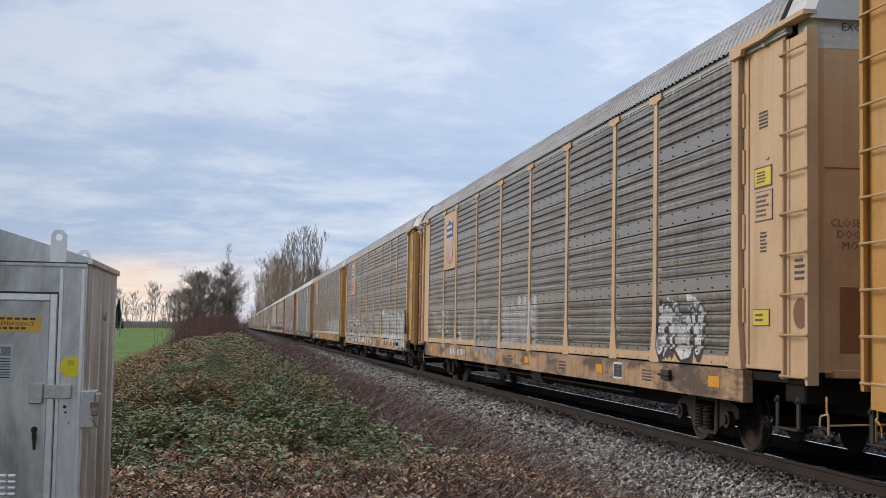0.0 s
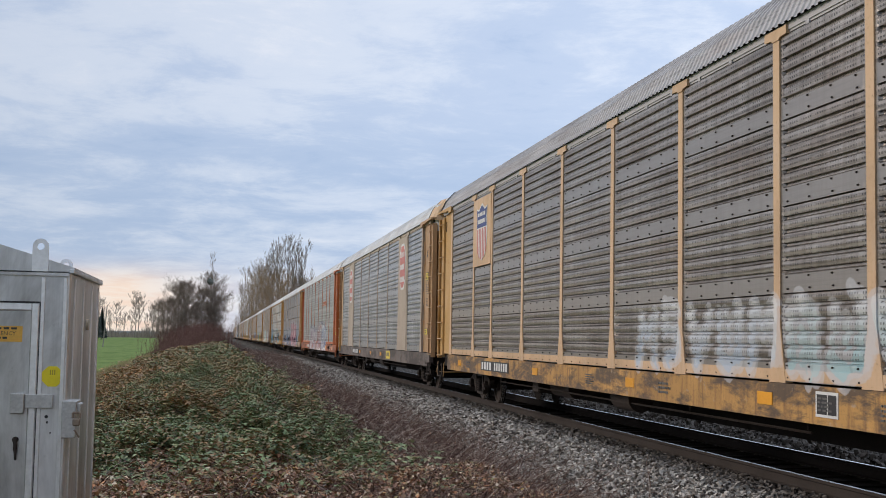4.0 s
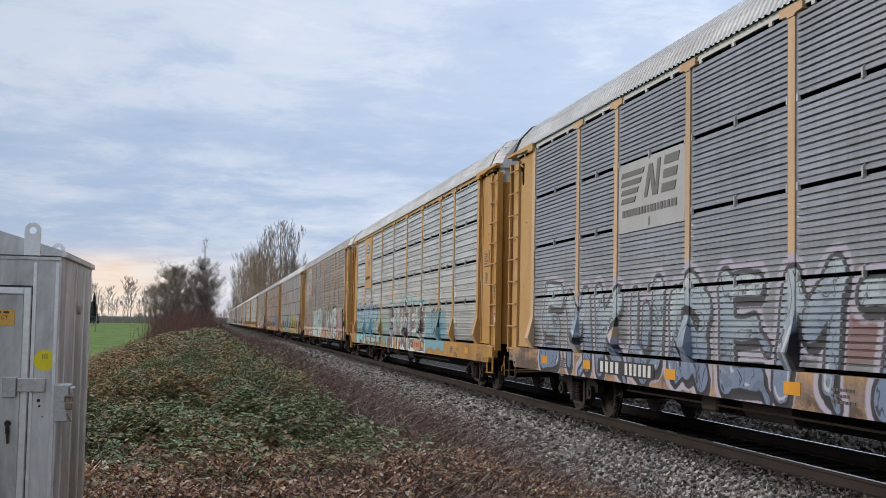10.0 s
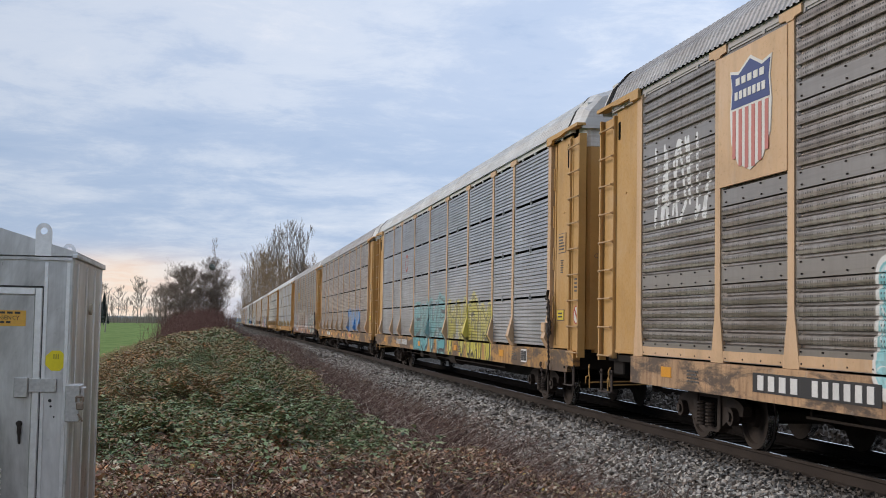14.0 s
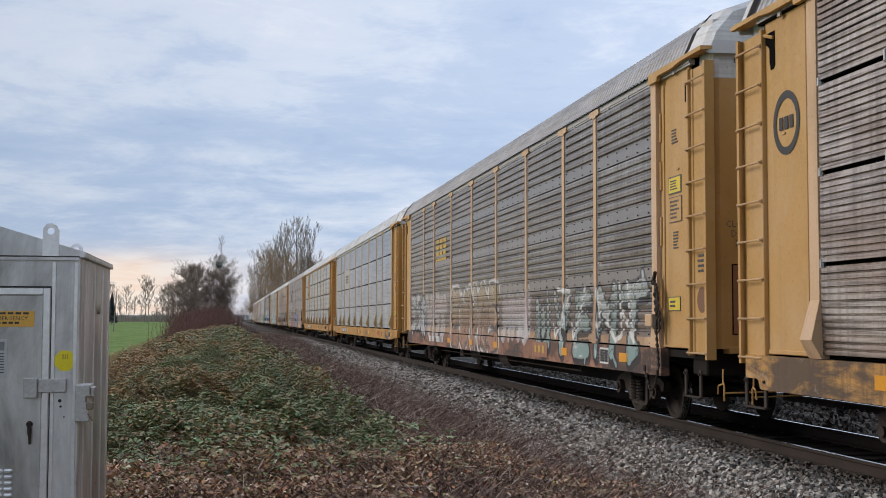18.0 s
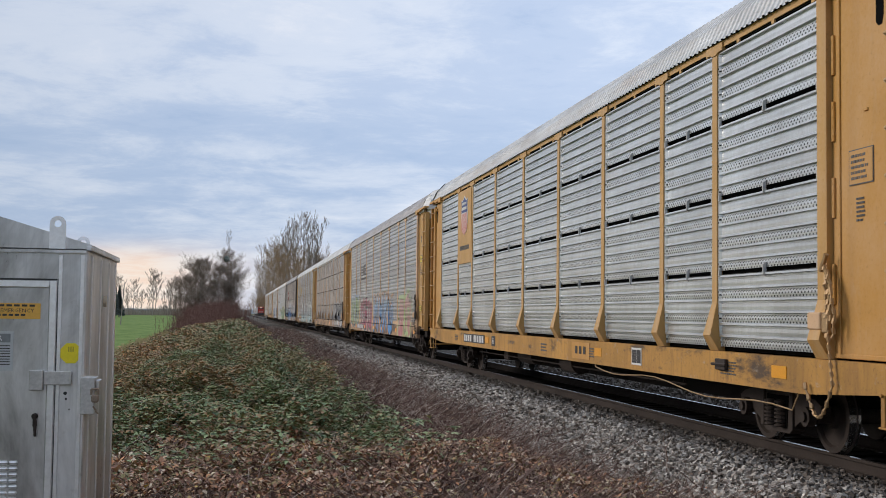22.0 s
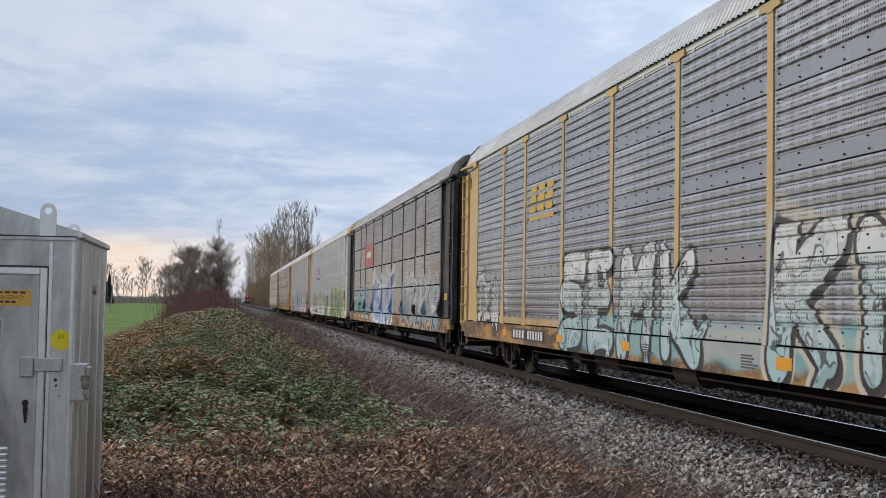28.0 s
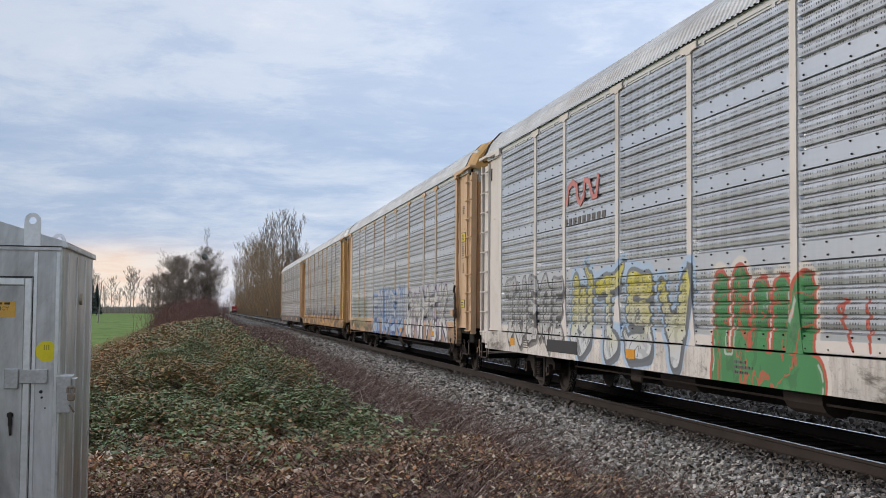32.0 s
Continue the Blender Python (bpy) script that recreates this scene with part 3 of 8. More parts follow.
def scrawl(y0, y1, z0, z1, n, col, thick=0.03, alpha=0.9, seed=1):
    """A thin hand-drawn tag."""
    def lay(coat_):
        y, z = coat_.y, coat_.z
        near = (y < y0 + 0.3) & (y > y1 - 0.3) & (z > z0 - 0.3) & (z < z1 + 0.3)
        if not near.any():
            return
        rng = random.Random(seed)
        yy, zz = y[near], z[near]
        d = np.full(yy.shape, 9.0)
        for i in range(n):
            c = y0 + (y1 - y0) * (i + 0.5) / n
            w = (y0 - y1) / n * 0.6
            pts = [(c + rng.uniform(-w, w), z0 + (z1 - z0) * (rng.random() if j % 2 else rng.choice((0.0, 1.0)))) for j in range(4)]
            for a, b in zip(pts, pts[1:]):
                d = np.minimum(d, seg_distance(yy, zz, a, b))
        q = (d - thick * 0.8) / max(0.01, thick * 0.2)
        coat_.shape(near, q, q, np.tile(np.asarray(col), (len(yy), 1)), col, None, alpha, 1.1)
    return lay


TAGS = {
    0: [scrawl(-9.5, -10.9, 1.85, 2.05, 2, WHITE, 0.05, 0.9, 3), lettering(-9.35, -11.1, 1.28, 1.85, 4, WHITE, ASH, INK, None, 0.95, 5, 0.24),
        scrawl(7.0, 5.8, 1.25, 1.95, 4, WHITE, 0.035, 0.6, 8), lettering(4.6, 1.7, 1.0, 1.8, 3, GREY, ASH, (0.16, 0.15, 0.14), None, 0.5, 4, 0.2),
        lettering(1.3, -2.0, 1.3, 2.15, 4, ASH, WHITE, GREY, None, 0.45, 12, 0.2), scrawl(11.5, 8.5, 1.5, 2.1, 5, WHITE, 0.03, 0.35, 9)],
    1: [wash(12.0, 4.6, 0.75, 1.35, (0.55, 0.50, 0.42), 0.8, 20), lettering(11.9, 5.5, 1.0, 1.98, 4, (0.42, 0.33, 0.25), WHITE, INK, WHITE, 0.8, 21, 0.13, 0.2), lettering(5.4, -1.0, 0.95, 2.2, 4, WHITE, ASH, (0.10, 0.09, 0.09), None, 0.75, 22, 0.15, 0.2),
        scrawl(-1.8, -3.4, 1.35, 2.05, 5, (0.66, 0.6, 0.48), 0.05, 0.9, 23), lettering(-4.5, -6.9, 1.2, 2.2, 3, CYAN, WHITE, (0.5, 0.5, 0.48), None, 0.7, 24, 0.12, 0.2),
        lettering(-7.1, -9.2, 1.2, 2.25, 3, WHITE, CYAN, ASH, None, 0.7, 25, 0.12, 0.25), lettering(-9.3, -11.9, 1.05, 2.15, 3, CYAN, WHITE, ASH, None, 0.7, 26, 0.12, 0.3)],
    2: [lettering(-2.5, -7.3, 1.25, 2.05, 5, SKY, WHITE, ASH, None, 0.5, 31, 0.15), lettering(-7.3, -11.9, 1.2, 2.0, 5, CYAN, WHITE, ASH, None, 0.5, 32, 0.15)],
    3: [scrawl(9.0, 7.9, 1.9, 2.2, 5, WHITE, 0.03, 0.5, 33)],
    4: [lettering(5.5, 0.0, 1.05, 2.1, 6, RED, LILAC, WHITE, NAVY, 0.95, 41, 0.14, 0.35), lettering(-0.7, -4.4, 1.0, 2.3, 4, RED, RED, WHITE, NAVY, 0.95, 42, 0.17, 0.4),
        lettering(-4.3, -7.3, 1.0, 2.25, 3, NAVY, SKY, WHITE, NAVY, 0.95, 43, 0.17, 0.4), scrawl(-10.0, -12.0, 0.85, 1.05, 6, WHITE, 0.02, 0.8, 44)],
    5: [wash(-7.3, -10.4, 0.8, 2.5, SKY, 0.7, 51), wash(9.5, 8.0, 1.1, 2.2, TEAL, 0.5, 52), lettering(11.6, -1.4, 1.05, 2.2, 8, (0.17, 0.23, 0.34), (0.44, 0.52, 0.55), INK, (0.42, 0.40, 0.48), 0.95, 53, 0.20, 0.3),
        wash(0.5, -1.6, 1.15, 2.25, (0.30, 0.10, 0.09), 0.7, 54), lettering(-1.3, -8.2, 1.0, 2.6, 5, PINK, PINK, INK, (0.5, 0.5, 0.56), 0.95, 55, 0.2, 0.3),
        scrawl(-8.6, -9.8, 1.7, 2.2, 4, NAVY, 0.03, 0.8, 56), wash(11, -8, 0.75, 1.12, (0.27, 0.24, 0.29), 0.5, 57)],
    6: [wash(12.0, 10.6, 1.2, 1.8, YELL, 0.3, 60), wash(8.2, 6.6, 1.2, 1.8, YELL, 0.75, 67), wash(5.2, 1.6, 1.25, 2.0, YELL, 0.6, 68), lettering(11.8, 4.4, 1.12, 2.25, 6, CYAN, SKY, INK, None, 0.95, 61, 0.25, 0.4),
        wash(4.2, 2.2, 0.8, 2.0, TEAL, 0.7, 63), lettering(2.6, -5.2, 1.0, 2.2, 5, UMBER, UMBER, WHITE, TEAL, 0.95, 64, 0.2, 0.35),
        wash(-4.9, -8.3, 0.8, 2.0, (0.16, 0.45, 0.55), 0.85, 65), scrawl(-6.0, -7.4, 1.25, 2.0, 6, INK, 0.028, 0.9, 66)],
    7: [lettering(5.7, -0.5, 1.1, 2.25, 5, CYAN, TEAL, WHITE, None, 0.9, 71, 0.17, 0.35), wash(-1.2, -2.9, 1.1, 2.0, PINK, 0.6, 72), lettering(-2.8, -8.9, 0.98, 2.2, 3, (0.5, 0.66, 0.66), WHITE, INK, INK, 0.95, 79, 0.2, 0.3),
        wash(-5.4, -6.4, 1.2, 1.7, PINK, 0.5, 74), lettering(-8.9, -10.4, 1.15, 2.1, 2, PINK, (0.5, 0.4, 0.38), PINK, None, 0.6, 75, 0.25), scrawl(11.8, 9.7, 3.0, 4.1, 8, WHITE, 0.035, 0.8, 76)],
    8: [lettering(4.4, -1.3, 1.0, 2.15, 4, TEAL, CYAN, INK, TEAL, 0.75, 81, 0.18, 0.3), lettering(-1.4, -7.1, 1.0, 2.1, 4, YELL, YELL, INK, YELL, 0.8, 82, 0.17, 0.3)],
    9: [wash(-3.9, -9.3, 1.16, 2.1, SKY, 0.55, 91), lettering(-3.9, -9.4, 1.15, 2.15, 4, BLUE, BLUE, BLUE, None, 0.75, 92, 0.1)],
    10: [wash(12.2, -11.8, 0.75, 2.15, (0.42, 0.22, 0.15), 0.42, 100), lettering(12.0, 8.9, 1.1, 2.25, 3, ASH, ASH, INK, None, 0.85, 101, 0.17), lettering(8.9, 5.3, 1.1, 2.2, 3, (0.42, 0.38, 0.33), SALMON, ASH, None, 0.55, 102, 0.18),
         lettering(4.4, -1.7, 0.95, 2.2, 5, (0.42, 0.22, 0.14), (0.48, 0.36, 0.20), (0.07, 0.045, 0.035), WHITE, 0.75, 103, 0.20, 0.3), lettering(-2.0, -4.6, 1.15, 2.0, 3, ASH, SALMON, ASH, None, 0.5, 104, 0.2),
         lettering(-5.0, -11.8, 1.0, 2.05, 5, (0.26, 0.38, 0.36), (0.50, 0.54, 0.52), INK, None, 0.85, 105, 0.15, 0.25), scrawl(-6.5, -11.6, 1.2, 2.1, 5, WHITE, 0.04, 0.7, 106)],
    13: [lettering(12.1, 7.7, 1.1, 2.3, 3, LIME, LIME, INK, SKY, 0.85, 131, 0.19), lettering(7.2, 1.9, 1.05, 2.2, 5, ROSE, ROSE, INK, (0.5, 0.5, 0.48), 0.85, 132, 0.17, 0.3),
         lettering(1.3, -5.7, 1.05, 2.25, 4, BLUE, SKY, INK, (0.50, 0.26, 0.10), 0.95, 139, 0.2, 0.4), lettering(-7.2, -10.8, 0.95, 2.05, 2, ROSE, PINK, LIME, LIME, 0.85, 134, 0.26, 0.3),
         scrawl(-9.7, -11.0, 2.0, 2.25, 7, INK, 0.025, 0.9, 135), scrawl(-10.9, -12.0, 1.2, 1.9, 5, INK, 0.04, 0.7, 136)],
    14: [lettering(-4.5, -12.0, 1.0, 2.1, 5, ASH, GREY, INK, (0.45, 0.44, 0.43), 0.85, 141, 0.15, 0.3), scrawl(-6.0, -11.5, 1.2, 2.1, 7, INK, 0.07, 0.85, 144), lettering(12.0, -4.2, 1.15, 1.75, 12, GREY, ASH, INK, None, 0.3, 142, 0.14), wash(3.0, 1.6, 0.8, 1.1, RED, 0.5, 143)],
    15: [wash(9.0, 4.6, 1.15, 1.8, PINK, 0.22, 150), lettering(12.2, 9.7, 1.15, 2.2, 3, WHITE, ASH, INK, None, 0.9, 151, 0.18), wash(4.7, -12.0, 0.75, 1.5, CYAN, 0.75, 152),
         wash(-2.2, -4.3, 0.8, 2.35, (0.55, 0.45, 0.46), 0.45, 153), lettering(4.6, -2.3, 0.95, 2.45, 4, (0.36, 0.52, 0.55), WHITE, INK, None, 0.95, 154, 0.2, 0.2), lettering(-4.2, -12.0, 0.95, 2.5, 4, (0.36, 0.52, 0.55), WHITE, INK, (0.5, 0.47, 0.40), 0.95, 155, 0.2, 0.2),
         wash(-11.0, -12.9, 0.75, 2.0, PINK, 0.5, 156)],
    16: [lettering(12.1, 6.4, 1.12, 2.2, 5, CYAN, SKY, INK, (0.5, 0.42, 0.32), 0.9, 161, 0.16), lettering(4.9, -2.0, 1.0, 2.5, 5, BLUE, NAVY, WHITE, SKY, 0.95, 162, 0.17, 0.35), scrawl(4.6, -2.3, 2.2, 3.0, 4, WHITE, 0.06, 0.9, 163),
         lettering(-4.1, -11.9, 1.05, 2.4, 5, (0.30, 0.42, 0.50), (0.50, 0.62, 0.66), INK, (0.50, 0.47, 0.50), 0.8, 164, 0.14, 0.3), scrawl(-4.3, -11.6, 1.3, 2.6, 7, WHITE, 0.05, 0.85, 165)],
    17: [lettering(12.1, 7.6, 1.15, 2.15, 5, WHITE, ASH, INK, None, 0.7, 171, 0.15, 0.3), lettering(7.3, 1.7, 1.1, 2.08, 4, (0.60, 0.63, 0.64), (0.62, 0.55, 0.06), (0.12, 0.13, 0.14), SKY, 0.92, 173, 0.21, 0.3),
         bubble(1.12, -1.52, 1.12, 2.04, (1.0, 1.06, 0.88, 0.90, 0.92), GREEN, (0.5, 0.09, 0.05), (0.66, 0.62, 0.56), 0.95, 174), scrawl(-1.9, -2.6, 1.2, 1.7, 2, (0.5, 0.09, 0.05), 0.02, 0.9, 176),
         wash(-3.0, -12.3, 0.7, 2.2, YELL, 0.6, 177), lettering(-3.6, -10.6, 0.95, 2.3, 5, (0.05, 0.20, 0.09), (0.42, 0.55, 0.34), INK, (0.55, 0.50, 0.08), 0.95, 178, 0.17, 0.4), scrawl(-11.2, -12.0, 1.3, 2.2, 4, INK, 0.025, 0.8, 179)],
    18: [wash(12.1, 6.6, 0.8, 2.2, GREEN, 0.4, 181), lettering(4.9, -3.2, 1.0, 2.2, 5, SKY, WHITE, NAVY, BLUE, 0.85, 182, 0.16, 0.3), lettering(-3.5, -10.8, 1.0, 2.2, 5, WHITE, WHITE, INK, LILAC, 0.85, 183, 0.17, 0.3)],
    19: [lettering(11.5, -11.5, 1.15, 1.75, 12, RED, NAVY, INK, None, 0.5, 191, 0.14)],
    20: [lettering(8, -11, 1.2, 2.1, 8, ASH, WHITE, ASH, None, 0.35, 201, 0.16)],
}
REACH = {0: (-11.3, 11.6), 2: (-12.4, -2.2), 8: (-7.6, 5.0), 9: (-9.8, -3.5), 13: (-12.3, 12.3), 18: (-11.5, 12.4), 3: (7.5, 9.3)}


def carpaint(k):
    """The spray paint of car k as a function of the place on its side, and its reach."""
    lays = TAGS.get(k)
    if not lays:
        return None, None

    back = SLACK.get(k, 0.0)

    def paint(y, z):
        coat_ = Coat(y + back, z)
        for lay in lays:
            lay(coat_)
        return coat_
    return paint, REACH.get(k, (-12.6, 12.6))
# ---------------------------------------------------------------- ground and track
TRACK, SECOND = 7.64, 12.2        # centre lines of the two tracks


def smooth(a, b, v):
    u = min(1.0, max(0.0, (v - a) / (b - a)))
    return u * u * (3 - 2 * u)


def ground_z(x, y):
    """Height over the rails' tops: level formation, shoulder, ditch, bramble bank, low fields."""
    bank = -0.42 + 0.36 * smooth(3.6, 1.4, x) + 0.30 * smooth(30, 95, y) * smooth(-6.5, -1.5, x) - 0.32 * smooth(-0.5, -3.6, x) * smooth(16, 30, y)
    bank += 0.10 * noise.noise((x * 0.45, y * 0.22, 3.0)) * smooth(4.2, 2.5, x)
    field = -1.55 + 1.0 * smooth(150, 800, y) + 0.12 * noise.noise((x * 0.05, y * 0.03, 9.0))
    z = bank + (field - bank) * smooth(-3.0, -8.5 - 0.02 * max(0.0, y), x)
    z = z + (-0.20 - z) * smooth(4.2, 6.1, x)
    # slight rise behind the train, out of view, added to cut low light
    far = -0.9 + 0.5 * smooth(190, 120, y) * smooth(16.0, 22.0, x)
    z = z + (far - z) * smooth(15.0, 18.0, x)
    return z


def ground_mat():
    m, nt, b = material("earth_ballast_and_grass", 0.95, 0.0, 0.06)
    k = Kit(nt)
    v = k.coords((1, 1, 1), True)
    sep = k.N("ShaderNodeSeparateXYZ")
    k.L(k.N("ShaderNodeNewGeometry").outputs["Position"], sep.inputs[0])
    fine, mid, big = k.noise(v, 9, 6, 0.7), k.noise(v, 1.3, 5, 0.6), k.noise(v, 0.06, 4)
    earth = k.ramp(fine, (0.3, (0.03, 0.021, 0.017)), (0.55, (0.075, 0.052, 0.041)), (0.75, (0.14, 0.10, 0.078)))
    grass = k.ramp(k.noise(k.coords((1, 0.25, 1), True), 0.5, 5, 0.6), (0.3, (0.11, 0.18, 0.05)), (0.7, (0.20, 0.275, 0.09)))
    straw = k.ramp(mid, (0.3, (0.10, 0.14, 0.045)), (0.55, (0.19, 0.205, 0.085)), (0.72, (0.36, 0.29, 0.14)))
    stone = k.ramp(fine, (0.42, (0.03, 0.026, 0.022)), (0.55, (0.15, 0.135, 0.118)), (0.72, (0.46, 0.43, 0.385)))
    side = k.math("ADD", sep.outputs[0], k.math("MULTIPLY", mid, 1.2))
    c = k.mix(k.ramp(k.math("MULTIPLY", k.math("SUBTRACT", side, 3.9), 0.5, True), (0.0, 0.0), (0.5, 1.0)), earth, stone)
    left = k.math("MULTIPLY", k.math("SUBTRACT", k.math("MULTIPLY", side, -1.0), k.math("ADD", 3.6, k.math("MULTIPLY", sep.outputs[1], 0.024))), 0.35, True)
    c = k.mix(k.ramp(left, (0.0, 0.0), (0.35, 1.0)), c, straw)
    c = k.mix(k.ramp(left, (0.45, 0.0), (0.9, 1.0)), c, grass)
    # the train's shade, painted black along the middle of the track
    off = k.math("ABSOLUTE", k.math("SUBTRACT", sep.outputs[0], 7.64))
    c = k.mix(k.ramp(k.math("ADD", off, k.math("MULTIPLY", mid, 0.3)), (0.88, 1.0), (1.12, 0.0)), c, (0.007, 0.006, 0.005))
    right = k.math("MULTIPLY", k.math("SUBTRACT", sep.outputs[0], 15.5), 0.3, True)
    c = k.mix(right, c, straw)
    k.L(c, b.inputs["Base Color"])
    k.L(k.bump(fine, 0.9, 0.05), b.inputs["Normal"])
    return m


def build_ground():
    def steps(*spans):
        out = []
        for lo, hi, st in spans:
            n = max(1, round((hi - lo) / st))
            out += [lo + (hi - lo) * i / n for i in range(n)]
        return out + [spans[-1][1]]
    xs = steps((-3000, -300, 300), (-300, -40, 20), (-40, -10, 2.0), (-10, 20, 0.4), (20, 60, 5), (60, 300, 30), (300, 3000, 300))
    ys = steps((-600, -40, 70), (-40, 4, 4), (4, 60, 0.5), (60, 160, 2), (160, 500, 10), (500, 3600, 150))
    vs = [(x, y, ground_z(x, y)) for y in ys for x in xs]
    n = len(xs)
    fs = [(j * n + i, j * n + i + 1, (j + 1) * n + i + 1, (j + 1) * n + i) for j in range(len(ys) - 1) for i in range(n - 1)]
    ob = new("ground", grid_mesh("ground", vs, fs, ground_mat(), smooth=True))
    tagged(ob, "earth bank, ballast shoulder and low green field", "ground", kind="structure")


build_ground()

RAIL_SIDE = plain("rusty_rail", (0.042, 0.033, 0.028), 0.85, 0.0, 8, 0.35, 0.3, gloss=0.2)
# darker copy of the rail colour: shade under the train, put into the far rails
RAIL_SHADED = plain("shaded_rail", (0.014, 0.011, 0.010), 0.85, 0.0, 8, 0.35, 0.3, gloss=0.15)
# sleepers near black, to sink into the shade painted between the rails
SLEEPER = plain("blackened_sleeper", (0.012, 0.010, 0.0085), 0.9, 0, 5, 0.4, 0.5, 0.01, 0.05)


def build_track(cx, name):
    track = tagged(new(name), "straight railway track of rusty rails on wooden sleepers", "railway track", kind="structure")
    prof = [(-0.075, -0.175), (0.075, -0.175), (0.075, -0.163), (0.012, -0.145), (0.009, -0.045), (0.036, -0.034), (0.036, -0.006),
            (0.028, 0.0), (-0.028, 0.0), (-0.036, -0.006), (-0.036, -0.034), (-0.009, -0.045), (-0.012, -0.145), (-0.075, -0.163)]
    for s in (-1, 1):
        bm = bmesh.new()
        prism(bm, [(cx + s * 0.753 + p[0], p[1]) for p in prof], "y", -60, 1500)
        for f in bm.faces:
            if f.normal.z > 0.9 and f.calc_center_median().z > -0.02:
                f.material_index = 1
        me = mesh_of("rail", bm, RAIL_SIDE, TREAD)
        part("rail", me, None, track)
        if s > 0:
            me.materials[0] = RAIL_SHADED
    bm = bmesh.new()
    box(bm, -1.3, -0.115, -0.175, 1.3, 0.115, -0.005, 0.012)
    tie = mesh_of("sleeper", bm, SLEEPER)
    rng = random.Random(5)
    count = 150 if cx < 10 else 60
    for i in range(count):
        ob = part("sleeper", tie, None, track)
        ob.matrix_local = pose(cx + rng.uniform(-0.03, 0.03), 4 + i * 0.54, -0.178 + rng.uniform(-0.01, 0.004), 0, 0, rng.uniform(-0.8, 0.8))
    return track


build_track(TRACK, "track_main")
build_track(SECOND, "track_second")


# ---------------------------------------------------------------- the autorack train
PITCH = 29.4                       # from car to car
FIRST = 26.43                      # middle of the first whole car at the start
POSTS = (-12.21, -9.28, -7.28, -4.38, -1.46, 1.46, 4.38, 7.28, 9.28, 12.21)
# slack in the couplings: how far each car hangs back behind an even spacing
SLACK = {0: 0.06, 1: 0.19, 2: 0.07, 3: 0.04, 4: 0.13, 5: -0.03, 6: 0.02, 7: 0.09, 8: 0.19, 9: 0.14, 10: 0.08, 11: 0.06, 12: 0.12,
         13: 0.23, 14: 0.0, 15: 0.07, 16: 0.26, 17: 0.40, 18: 0.40, 19: 0.40, 20: 0.40}
SIDE = 1.60                        # half width
SILL_LO, SILL_HI = 0.78, 1.13


RIDGE = 0.040


def profile(kind):
    """The side sheet's section from bottom to top: (stand-out, height)."""
    lo, hi = 1.15, 4.98
    pts = []
    n = 4
    h = (hi - lo) / n
    for s in range(n):
        z0 = lo + s * h
        if kind == "A":
            pts += [(0.044, z0 + 0.004), (0.043, z0 + 0.05), (0.042, z0 + 0.10), (0.041, z0 + 0.15), (0.040, z0 + 0.20)]
            m = 5
            p = (h - 0.215) / m
            for i in range(m):
                b = z0 + 0.21 + i * p
                pts += [(0.002, b + 0.012), (-0.001, b + 0.040), (0.036, b + 0.046), (0.040, b + 0.095), (0.037, b + p - 0.010)]
            pts.append((0.006, z0 + h - 0.002))
        elif kind == "B":
            pts += [(-0.05, z0), (-0.05, z0 + 0.028), (0.034, z0 + 0.030)]
            m = 13
            p = (h - 0.042) / m
            for i in range(m):
                b = z0 + 0.034 + i * p
                deep = 0.000 if i % 2 else 0.012
                pts += [(0.040, b), (0.037, b + p * 0.66), (deep, b + p * 0.73), (deep, b + p * 0.95)]
        else:
            pts += [(-0.05, z0), (-0.05, z0 + 0.040), (0.03, z0 + 0.042)]
            m = 6
            p = (h - 0.054) / m
            for i in range(m):
                b = z0 + 0.046 + i * p
                pts += [(0.012, b), (0.014, b + p * 0.28), (0.012, b + p * 0.56), (-0.004, b + p * 0.60), (-0.004, b + p * 0.74), (0.040, b + p * 0.78), (0.038, b + p * 0.93)]
    return pts


PROFILES = {kind: profile(kind) for kind in "ABC"}
SHARED = {}


def coat(me, xs, ys, zs, paint):
    """Stores a spray-paint colour for each point of a mesh."""
    c = paint(np.asarray(ys, float), np.asarray(zs, float))

    def store(name, kind, field, values):
        me.attributes.new(name, kind, "POINT").data.foreach_set(field, np.ascontiguousarray(values, dtype=np.float32).ravel())
    store("paint", "FLOAT_COLOR", "color", np.column_stack([c.base, np.ones(len(c.y))]))
    store("paint_amount", "FLOAT", "value", c.amount)
    store("paint_edge", "FLOAT_VECTOR", "vector", np.column_stack([c.inside, c.cast, c.strength]))
    store("paint_fill", "FLOAT_COLOR", "color", c.fill)
    store("paint_line", "FLOAT_COLOR", "color", c.line)
    store("paint_back", "FLOAT_COLOR", "color", c.back)


def quads(start, pts):
    """Faces of small five-faced blocks, eight points each."""
    out = []
    for i in range(start, start + len(pts), 8):
        out += [(i, i + 1, i + 3, i + 2), (i, i + 4, i + 5, i + 1), (i + 2, i + 3, i + 7, i + 6), (i, i + 2, i + 6, i + 4), (i + 1, i + 5, i + 7, i + 3)]
    return out


